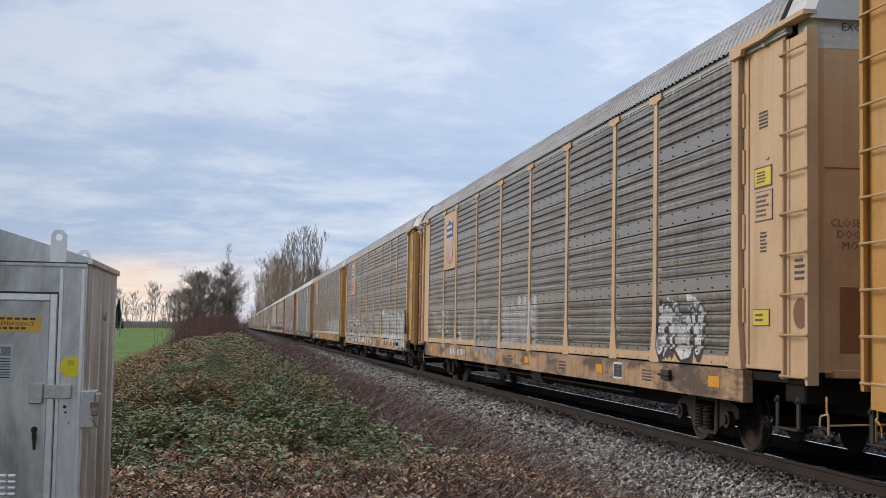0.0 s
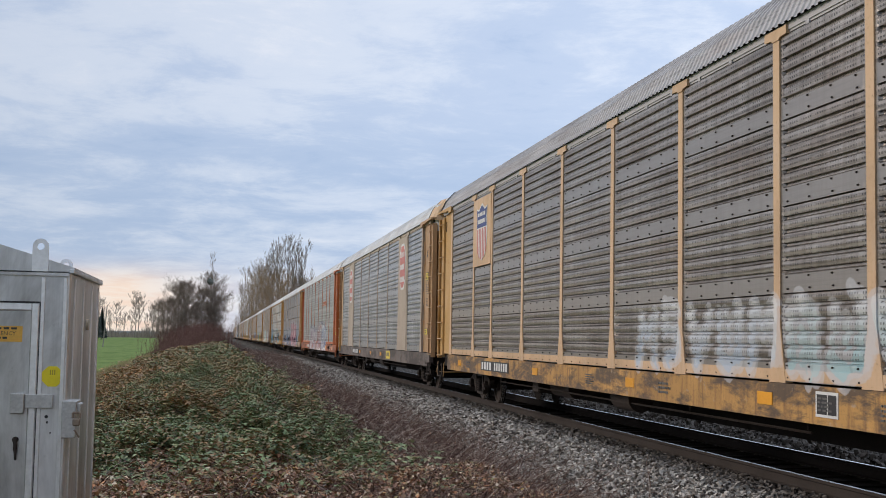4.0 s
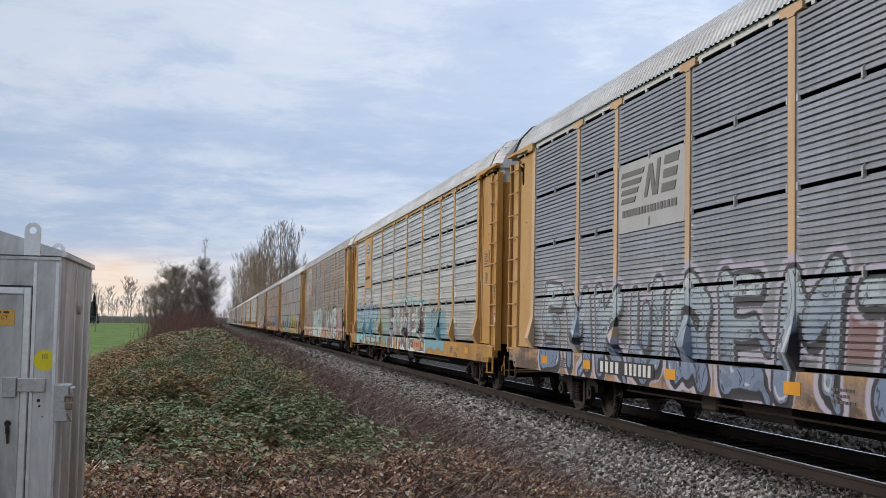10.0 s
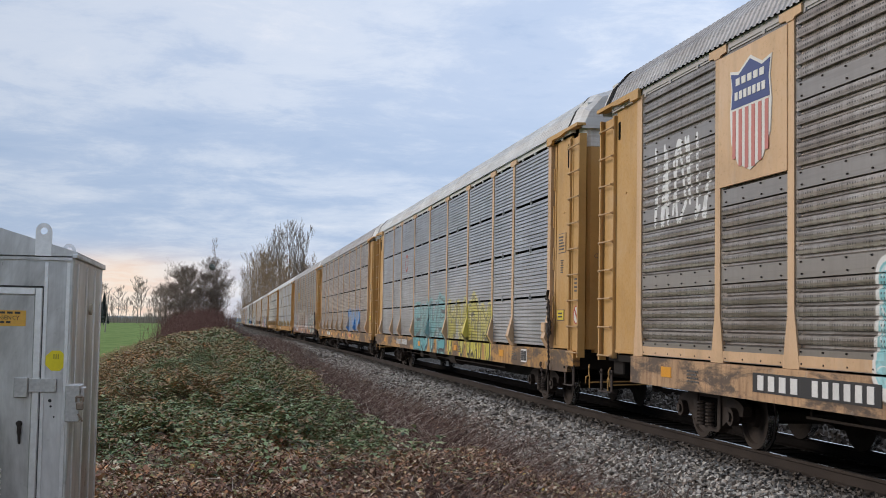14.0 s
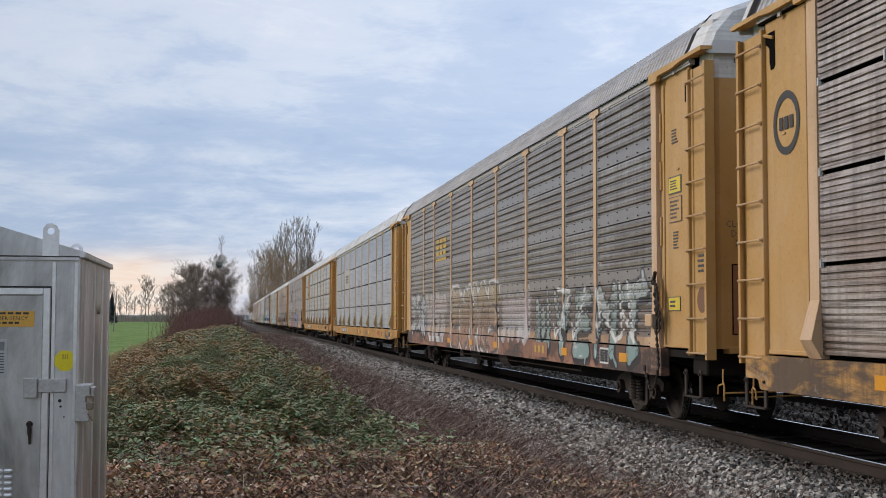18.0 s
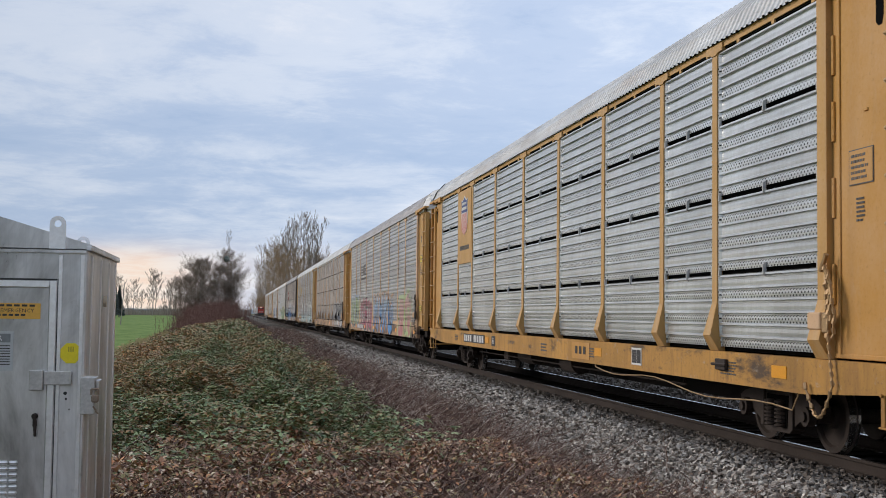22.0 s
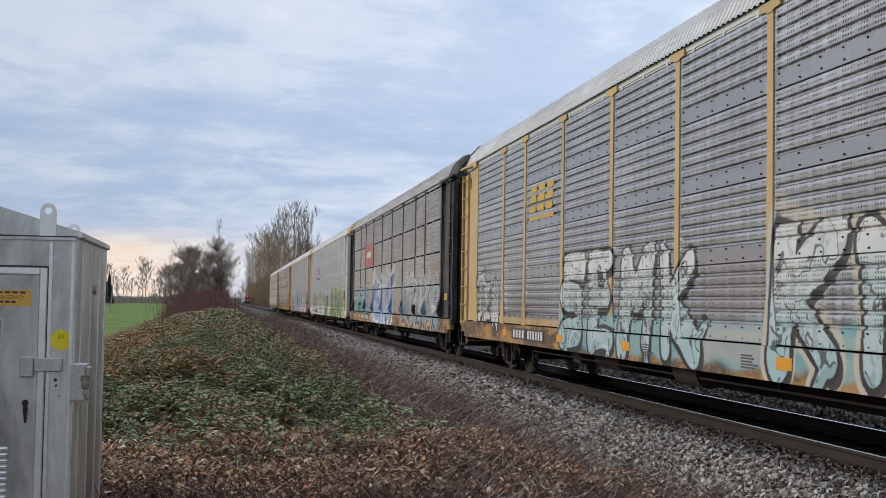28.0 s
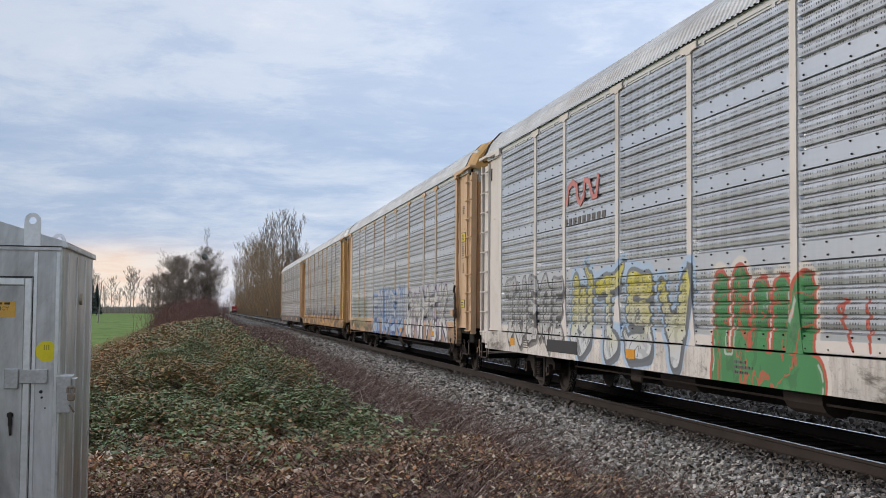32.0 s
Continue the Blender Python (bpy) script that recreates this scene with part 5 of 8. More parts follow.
def kick_plate(w, mat):
    """The painted strip along the foot of a bay."""
    def build():
        bm = bmesh.new()
        box(bm, -SIDE + 0.004, -w / 2 + 0.17, 1.160, -SIDE + 0.05, w / 2 - 0.17, 1.285, 0.004)
        return mesh_of("kick_plate", bm, mat)
    return once(("kick", round(w, 2), mat.name), build)


def painted_kick(a, b, mat, paint):
    n = max(4, int((b - a) / 0.032))
    vs, fs = [], []
    rows = ((-SIDE + 0.03, 1.160), (-SIDE + 0.004, 1.162), (-SIDE + 0.004, 1.19), (-SIDE + 0.004, 1.22), (-SIDE + 0.004, 1.25), (-SIDE + 0.004, 1.283), (-SIDE + 0.03, 1.285))
    for i in range(n + 1):
        vs += [(x, a + 0.17 + (b - a - 0.34) * i / n, z) for x, z in rows]
    m = len(rows)
    fs = [(i * m + j, i * m + j + 1, (i + 1) * m + j + 1, (i + 1) * m + j) for i in range(n) for j in range(m - 1)]
    me = grid_mesh("kick_plate", vs, fs, mat)
    co = np.array(vs)
    coat(me, co[:, 0], co[:, 1], co[:, 2], paint)
    return me


CARS = []


def autorack(index, kind, post, sill, metal, roof, end, hood, label, paint=None, reach=None, extras=()):
    """One enclosed car carrier. reach: the stretch (from, to) of the near side that bears spray paint."""
    car = tagged(new("autorack_car"), label, "railway car", group="cars of the train")
    CARS.append((index, car))
    part("underframe", underframe_mesh(), None, car, "sooty steel underframe")
    part("brake_gear", gear_mesh(), None, car)

    def painted(a, b):
        return paint if paint and reach and a < reach[1] and b > reach[0] else None
    span = 12.5 if post is TAN and kind == "A" else 13.95
    part("side_sill", sill_mesh(paint, sill, -1, span), None, car)
    part("side_sill", sill_mesh(None, sill, 1), None, car)
    for a, b in zip(POSTS, POSTS[1:]):
        me, y = sheet(kind, a, b, painted(a, b), metal, index)
        part("side_sheet", me, None, car).location = (0, y, 0)
    for y in POSTS:
        me, o = post_mesh(kind, abs(y) > 12, y, painted(y - 0.2, y + 0.2), post)
        part("post", me, None, car).location = (0, o, 0)
    bm = once(("chord", kind, post.name if kind == "C" or index == 3 else roof.name), lambda: chord_mesh(post if kind == "C" or index == 3 else roof, kind))
    part("top_chord", bm, None, car)
    part("roof", roof_mesh(roof), None, car)
    part("far_side", far_side_mesh(metal), None, car)
    if kind == "A" and sill is not SILL_DIRT:
        for a, b in zip(POSTS, POSTS[1:]):
            if painted(a, b):
                part("kick_plate", painted_kick(a, b, post, paint), None, car)
            else:
                part("kick_plate", kick_plate(b - a, post), None, car).location = (0, (a + b) / 2, 0)
    for s in (1, -1):
        flip = (lambda m: m) if s > 0 else mirrored
        part("end_hood", flip(end_cap_mesh(hood)), None, car)
        part("end_door", flip(end_door_mesh(end, kind)), None, car)
        part("end_panel", flip(end_panel_mesh(end, kind)), None, car)
        lad = part("ladder", flip(ladder_mesh(end)), None, car)
        for outer in (False, True):
            part("stile", flip(stile_mesh(end, outer)), None, lad)
        rung = flip(rung_mesh(RUNG if end in (TAN, OCHRE, YELLOW, GOLD, CREAM) else end))
        for i in range(9):
            part("rung", rung, None, lad).location = (0, 0, 1.10 + i * 0.455)
        part("sill_step", flip(step_mesh(sill if sill in (SILL_ORANGE, SILL_GOLD) else STEEL_RUST)), None, car)
        part("uncoupling_lever", flip(lever_mesh(end)), None, car)
        truck_parts(car, 10.8 if s > 0 else -10.0)
    for extra in extras:
        extra(car)
    return car


def chord_mesh(mat, kind):
    bm = bmesh.new()
    box(bm, -1.585, -13.6, 5.013, -1.50, 13.6, 5.10)
    box(bm, -1.572 if kind == "A" else -1.565, -13.6, 4.985 if kind == "A" else 4.992, -1.50, 13.6, 5.013, 0, 0 if kind == "A" else 1)
    for i in range(-13, 14):
        box(bm, -1.588, i - 0.04, 4.965, -1.566, i + 0.04, 5.012)
    box(bm, 1.50, -13.6, 4.985, 1.585, 13.6, 5.10)
    return mesh_of("top_chord", bm, mat, BLACK)


SPECS = {
    -1: ("A", GOLD, GOLD, GALV, ROOF_GREY, GOLD, ROOF_PALE, "bright yellow ends and posts"),
    0: ("A", TAN, SILL_TAN, GALV, ROOF_GREY, TAN, ROOF_PALE, "bleached tan posts and sill"),
    1: ("A", TAN, SILL_TAN, GALV, ROOF_GREY, YELLOW, ROOF_PALE, "tan posts and white and turquoise spray paint"),
    2: ("A", TAN, SILL_YELLOW, GALV, ROOF_GREY, YELLOW, ROOF_PALE, "tan posts, yellow ends and pale spray paint"),
    3: ("A", GREIGE, SILL_DIRT, GALV_STREAK, ROOF_PALE, OCHRE, TAN, "tan posts, grimy sill and a red emblem"),
    4: ("A", ORANGE, SILL_ORANGE, GALV_GREEN, ROOF_PALE, ORANGE, ROOF_PALE, "orange posts and red and blue spray paint"),
    5: ("B", TAN, SILL_TAN, GALV_IRON, ROOF_PALE, YELLOW, ROOF_PALE, "tan posts and large pink spray paint"),
    6: ("C", YELLOW, SILL_GOLD, GALV_BRIGHT, ROOF_PALE, GOLD, ROOF_PALE, "yellow posts and turquoise spray paint"),
    7: ("A", TAN, SILL_TAN, GALV, ROOF_GREY, YELLOW, ROOF_PALE, "tan posts and pale blue spray paint"),
    8: ("B", TAN, SILL_YELLOW, GALV_BLUE, ROOF_PALE, YELLOW, ROOF_PALE, "tan posts and green and yellow spray paint"),
    9: ("B", TAN, SILL_YELLOW, GALV_DIRTY, ROOF_GREY, YELLOW, ROOF_PALE, "brownish sheets and blue spray paint"),
    10: ("A", TAN, SILL_RED, GALV, ROOF_GREY, YELLOW, ROOF_PALE, "tan posts and reddish spray paint"),
    11: ("B", CREAM, SILL_GOLD, GALV_CLEAN, ROOF_PALE, GOLD, ROOF_PALE, "yellow posts and clean bluish sheets"),
    12: ("C", YELLOW, SILL_GOLD, GALV_BRIGHT, ROOF_PALE, GOLD, ROOF_PALE, "yellow posts and bright silver sheets"),
    13: ("A", TAN, SILL_TAN, GALV_LIGHT, ROOF_GREY, YELLOW, ROOF_PALE, "tan posts and blue and pink spray paint"),
    14: ("B", TAN, SILL_TAN, GALV_DUST, ROOF_PALE, YELLOW, ROOF_PALE, "tan posts and black spray paint"),
    15: ("A", CREAM, SILL_YELLOW, GALV_SLATE, ROOF_PALE, CREAM, ROOF_PALE, "cream posts and tall grey and turquoise letters"),
    16: ("B", DARK, SILL_YELLOW, GALV_DUST, ROOF_GREY, DARK, DARK, "black posts and ends and a yellow sill"),
    17: ("A", SILVER, SILL_PALE, GALV_WHITE, ROOF_PALE, SILVER, YELLOW, "silver posts and green and yellow spray paint"),
    18: ("A", TAN, SILL_TAN, GALV_WHITE, ROOF_PALE, TAN, YELLOW, "tan posts and blue and white spray paint"),
    19: ("A", YELLOW, SILL_YELLOW, GALV_LIGHT, ROOF_PALE, YELLOW, ROOF_PALE, "yellow posts and a yellow sill"),
    20: ("A", TAN, SILL_DIRT, GALV_LIGHT, ROOF_PALE, TAN, ROOF_PALE, "tan posts at the tail of the train"),
}


# ---------------------------------------------------------------- plates, emblems and stencils on the cars
def flat_paint(name, col, rough=0.6):
    return plain(name, col, rough, 0, 10, 0.18, 0.1)


F_BLACK, F_WHITE, F_RED, F_NAVY = flat_paint("stencil_black", (0.02, 0.02, 0.022)), flat_paint("stencil_white", (0.66, 0.66, 0.64)), flat_paint("emblem_red", (0.42, 0.05, 0.05)), flat_paint("emblem_blue", (0.035, 0.06, 0.20))
F_AMBER, F_LEMON, F_GREY, F_MAROON = flat_paint("reflector_amber", (0.72, 0.32, 0.02), 0.35), flat_paint("label_yellow", (0.68, 0.52, 0.05)), flat_paint("plate_grey", (0.42, 0.43, 0.43)), flat_paint("plate_red", (0.38, 0.115, 0.105))
F_PALE = flat_paint("plate_pale_grey", (0.40, 0.41, 0.42))
F_RUST = flat_paint("rust_brown", (0.20, 0.095, 0.045))
F_SMUDGE = flat_paint("worn_dark_print", (0.13, 0.125, 0.125))
F_SUN, F_ORANGE, F_PINKISH, F_FADED = flat_paint("emblem_yellow", (0.52, 0.34, 0.06)), flat_paint("emblem_orange", (0.58, 0.13, 0.03)), flat_paint("faded_red", (0.50, 0.17, 0.15)), flat_paint("faded_black", (0.10, 0.095, 0.09))
OUT = -SIDE - 0.016


def slab(car, name, y0, y1, z0, z1, mat, x=OUT, label="", thick=0.004, parent=None):
    """A thin plate or a painted bar on the near side, between y0 and y1."""
    bm = bmesh.new()
    box(bm, x - thick, min(y0, y1), z0, x + 0.03, max(y0, y1), z1)
    return part(name, bm, mat, parent or car, label)


def slanted(car, name, y0, y1, z0, z1, mat, x, lean=0.12, parent=None):
    bm = bmesh.new()
    prism(bm, [(y0 - lean * 0, z0), (y1, z0), (y1 - lean, z1), (y0 - lean, z1)], "x", x - 0.004, x + 0.02)
    return part(name, bm, mat, parent or car)


def bars(car, y0, y1, z0, z1, n, mat, x, parent, gap=0.3, rows=1, seed=1):
    """Unreadable print as short bars."""
    rng = random.Random(seed)
    bm = bmesh.new()
    h = (z1 - z0) / rows
    way = 1 if y1 > y0 else -1
    for r in range(rows):
        if rows == 1:
            spans = [(y0 + (y1 - y0) * (i + gap / 2) / n, y0 + (y1 - y0) * (i + 1 - gap / 2) / n) for i in range(n)]
        else:
            spans, a, last = [], y0, y1 - way * abs(y1 - y0) * rng.uniform(0.0, 0.35)
            unit = abs(y1 - y0) / n
            while way * (last - a) > 0.4 * unit:
                b = a + way * unit * rng.uniform(0.4, 1.3)
                spans.append((a, last if way * (b - last) > 0 else b))
                a = b + way * unit * 0.35
        for a, b in spans:
            lo, hi = (0.10, 0.90) if rows == 1 else (0.26, 0.76)
            box(bm, x - 0.003, min(a, b), z0 + h * (r + lo), x + 0.004, max(a, b), z0 + h * (r + hi))
    return tagged(part("print", bm, mat, parent), kind="stuff")


def number_plate(car, y0, y1, z0=0.84, z1=1.06, dark=True):
    p = slab(car, "number_plate", y0, y1, z0, z1, F_BLACK, label="black plate with white print") if dark else car
    bars(car, y0 - 0.08, y0 + (y1 - y0) * 0.42, z0 + 0.005, z1 - 0.005, 4, F_WHITE, OUT - 0.006, p, 0.42)
    bars(car, y0 + (y1 - y0) * 0.5, y1 + 0.08, z0 + 0.005, z1 - 0.005, 6, F_WHITE, OUT - 0.006, p, 0.42)


def stencil_plate(car, y, z0=0.82, z1=1.08, w=0.46):
    p = slab(car, "stencil_plate", y, y - w, z0, z1, F_WHITE, label="black stencil panel in a white border")
    slab(car, "stencil_field", y - 0.03, y - w * 0.52, z0 + 0.03, z1 - 0.03, F_BLACK, OUT - 0.003, parent=p)
    slab(car, "stencil_field", y - w * 0.57, y - w + 0.03, z0 + 0.03, z1 - 0.03, F_BLACK, OUT - 0.003, parent=p)
    bars(car, y - 0.05, y - w + 0.05, z0 + 0.05, z1 - 0.05, 4, F_FADED, OUT - 0.008, p, 0.3, 4, 3)


def reflectors(car, *ys):
    for y in ys:
        slab(car, "reflector", y + 0.19, y - 0.19, 0.88, 1.02, F_AMBER)


def shield(car, y, z, w, h, x):
    """A shield: blue head with two white bars, red and white stripes below."""
    root = bmesh.new()
    pts = [(-0.5, 0.93), (-0.28, 0.90), (0, 1.0), (0.28, 0.90), (0.5, 0.93), (0.46, 0.75), (0.5, 0.55), (0.47, 0.28), (0.30, 0.08), (0, 0.0), (-0.30, 0.08), (-0.47, 0.28), (-0.5, 0.55), (-0.46, 0.75)]
    prism(root, [(y + p[0] * w, z + p[1] * h) for p in pts], "x", x - 0.004, x + 0.02)
    sh = part("shield", root, F_WHITE, car, "shield emblem of blue over red and white stripes")
    head = bmesh.new()
    hp = [(-0.47, 0.90), (-0.28, 0.87), (0, 0.97), (0.28, 0.87), (0.47, 0.90), (0.43, 0.75), (0.46, 0.58), (-0.46, 0.58), (-0.43, 0.75)]
    prism(head, [(y + p[0] * w, z + p[1] * h) for p in hp], "x", x - 0.008, x - 0.003)
    part("emblem_head", head, F_NAVY, sh)
    for i in range(6):
        c = -0.39 + i * 0.156
        b = bmesh.new()
        lo = 0.02 + 0.9 * abs(c) ** 2.2
        prism(b, [(y + (c - 0.04) * w, z + lo * h), (y + (c + 0.04) * w, z + lo * h), (y + (c + 0.04) * w, z + 0.56 * h), (y + (c - 0.04) * w, z + 0.56 * h)], "x", x - 0.008, x - 0.003)
        part("stripe", b, F_PINKISH, sh)
    bars(car, y + 0.36 * w, y - 0.36 * w, z + 0.77 * h, z + 0.85 * h, 5, F_WHITE, x - 0.011, sh, 0.3)
    bars(car, y + 0.38 * w, y - 0.38 * w, z + 0.64 * h, z + 0.73 * h, 7, F_WHITE, x - 0.011, sh, 0.3)


def shield_board(mat, z0, z1, w, sz0, sh, words=False):
    def add(car):
        slab(car, "emblem_board", 9.21, 7.35, z0, z1, mat, -SIDE + 0.0, thick=0.012)
        shield(car, 8.28, sz0, w, sh, -SIDE - 0.018)
        if words:
            bars(car, 8.96, 7.6, sz0 - 0.42, sz0 - 0.27, 14, F_FADED, -SIDE - 0.014, car, 0.35)
    return add


def end_marks(car, seed, field, kind):
    """Labels on the near end: yellow tag, boxed figures, a no-riding sign and the door's warning."""
    x = -1.536
    if kind == "A" and field not in (DARK, ORANGE, SILVER):
        lemon = slab(car, "label", -12.66, -13.14, 3.30, 3.55, F_FADED, x, "yellow label in a black frame")
        slab(car, "label_field", -12.68, -13.12, 3.32, 3.53, F_LEMON, x - 0.003, parent=lemon)
        bars(car, -12.74, -13.06, 3.35, 3.50, 8, F_FADED, x - 0.008, lemon, 0.4, 4, seed + 1)
    f = slab(car, "stencil_frame", -12.68, -13.16, 2.90, 3.26, F_FADED, x)
    slab(car, "stencil_field", -12.692, -13.148, 2.912, 3.248, field, x - 0.003, parent=f)
    bars(car, -12.73, -13.11, 2.94, 3.22, 8, F_FADED, x - 0.008, f, 0.35, 5, seed)
    if kind == "A":
        bars(car, -12.78, -13.04, 4.0, 4.22, 7, F_FADED, x, car, 0.3, 5, seed + 3)
    bars(car, -12.82, -13.02, 2.52, 2.78, 6, F_FADED, x, car, 0.3, 6, seed + 6)
    bars(car, -13.72, -14.0, 2.15, 2.42, 7, F_FADED, -1.5335, car, 0.3, 4, seed + 8)
    if kind != "C":
        lab = slab(car, "label", -12.62, -13.08, 1.66, 1.86, F_FADED, x, "yellow caution label")
        slab(car, "label_field", -12.635, -13.065, 1.672, 1.848, F_LEMON, x - 0.003, parent=lab)
        bars(car, -12.70, -13.0, 1.70, 1.82, 8, F_FADED, x - 0.008, lab, 0.3, 2, seed)
    if field in (DARK, ORANGE, SILVER):
        return
    if kind == "A":
        bm = bmesh.new()
        disc(bm, (-1.533, -13.86, 1.80), 0.17, (1, 0, 0), 0.006, 24)
        part("rust_patch", bm, F_RUST, car, "round rust-brown patch on the ladder plate")
        tagged(part("lettering", once("door_words", door_words), None, car), kind="stuff").matrix_local = pose(-0.78, -14.104, 2.66, 90)
        tagged(part("lettering", once("height_words", height_words), None, car), kind="stuff").matrix_local = pose(-0.72, -14.104, 4.955, 90)
        return
    # round no-riding sign between the ladder's stiles
    bm = bmesh.new()
    disc(bm, (-1.534, -13.86, 1.76), 0.165, (1, 0, 0), 0.006, 24)
    sign = part("sign", bm, F_WHITE, car, "round white sign with a red bar")
    bm = bmesh.new()
    n = 24
    a = [[bm.verts.new((-1.540, -13.86 + r * math.cos(i * math.tau / n), 1.76 + r * math.sin(i * math.tau / n))) for i in range(n)] for r in (0.165, 0.14)]
    for i in range(n):
        bm.faces.new((a[0][i], a[0][(i + 1) % n], a[1][(i + 1) % n], a[1][i]))
    part("sign_ring", bm, F_RED, sign)
    bm = bmesh.new()
    d = 0.105
    prism(bm, [(-13.86 + d - 0.015, 1.76 + d + 0.015), (-13.86 + d + 0.015, 1.76 + d - 0.015), (-13.86 - d + 0.015, 1.76 - d - 0.015), (-13.86 - d - 0.015, 1.76 - d + 0.015)], "x", -1.543, -1.538)
    part("sign_bar", bm, F_RED, sign)
    me = once("door_words", door_words)
    tagged(part("lettering", me, None, car), kind="stuff").matrix_local = pose(-0.78, -14.104, 2.66, 90)
    tagged(part("lettering", once("height_words", height_words), None, car), kind="stuff").matrix_local = pose(-0.72, -14.104, 4.955, 90)


def height_words():
    me = text_mesh("EXCESS HEIGHT", 0.125)
    me.materials.append(F_BLACK)
    return me


def door_words():
    me = text_mesh("CLOSE AND LOCK\nDOORS BEFORE\nMOVING CAR", 0.125)
    me.materials.append(F_FADED)
    return me


def chain(car, metal=None, rope=False):
    """Tie-down chains gathered in a hook at the corner post, the end hanging in a loop below the sill."""
    bm = bmesh.new()
    rng = random.Random(8)

    def run(pts):
        for i, (a, b) in enumerate(zip(pts, pts[1:])):
            tube(bm, a, Vector(a).lerp(Vector(b), 1.12), 0.023 if i % 2 else 0.012, 5)
    for k in range(4):
        y0, z0, y1, z1 = -12.36 - 0.03 * k, 2.16 - 0.05 * k, -12.40 - 0.05 * k, 1.36 + 0.09 * (k % 3)
        n, bow = max(8, int((z0 - z1) / 0.05)), rng.uniform(0.02, 0.07)
        run([(-1.645 - 0.03 * rng.random(), y0 + (y1 - y0) * i / n - bow * math.sin(i / n * math.pi), z0 + (z1 - z0) * i / n) for i in range(n + 1)])
    run([(-1.66 - 0.01 * (i % 2), -12.45 - 0.10 * i / 12, 1.42 - 0.045 * i) for i in range(13)])
    run([(-1.66 - 0.01 * (i % 2), -12.55 + 0.62 * i / 18, 0.88 - 0.02 * i / 18 - 0.34 * math.sin(i / 18 * math.pi)) for i in range(19)])
    box(bm, -1.68, -12.46, 1.40, -1.61, -12.33, 1.62, 0.02)
    tube(bm, (-1.66, -12.30, 2.05), (-1.66, -12.42, 2.22), 0.028, 6)
    part("chain", bm, metal or STEEL_RUST, car, "chain gathered at the corner post, its end looped below the sill")
    bm = bmesh.new()
    box(bm, -1.70, -12.34, 1.44, -1.60, -12.06, 1.62, 0.012)
    part("chain_bracket", bm, TAN, car)
    if rope:
        bm = bmesh.new()
        pts = [(-1.60, -4.0 - 0.5 * i, 0.70 - 0.05 * math.sin(i * 0.8) - 0.012 * i) for i in range(16)]
        for a, b in zip(pts, pts[1:]):
            tube(bm, a, b, 0.009, 6)
        tube(bm, pts[0], (-1.55, -3.9, 0.84), 0.009, 6)
        tube(bm, pts[-1], (-1.58, -11.7, 0.84), 0.009, 6)
        part("cable", bm, BRASSY, car, "pale cable hung along the foot of the sill")


BRASSY = plain("brassy_chain", (0.40, 0.27, 0.14), 0.5, 0.5, 20, 0.3)


def jack_box(car, y):
    bm = bmesh.new()
    box(bm, OUT - 0.05, y - 0.16, 0.90, OUT, y + 0.16, 1.04, 0.01)
    tube(bm, (OUT - 0.06, y - 0.22, 0.97), (OUT - 0.06, y + 0.22, 0.97), 0.02, 6)
    part("jack_bracket", bm, STEEL_RUST, car)


def block_letters(car, y0, y1, z0, z1, n, mat, x, underline=True):
    """A logo as plain slanting bars, n stacks of three."""
    w = (y0 - y1) / n
    h = (z1 - z0) / 3
    for i in range(n):
        a, b = y0 - w * (i + 0.05), y0 - w * (i + 0.80)
        for j in range(3):
            lo, hi = z0 + h * (j + 0.12), z0 + h * (j + 0.80)
            bm = bmesh.new()
            prism(bm, [(a - 0.04 * j, lo), (b - 0.04 * j, lo), (b - 0.04 * j - 0.03, hi), (a - 0.04 * j - 0.03, hi)], "x", x - 0.004, x + 0.02)
            part("emblem_shape", bm, mat, car)
    if underline:
        slab(car, "emblem_rule", y0, y1, z0 - 0.14, z0 - 0.07, mat, x)


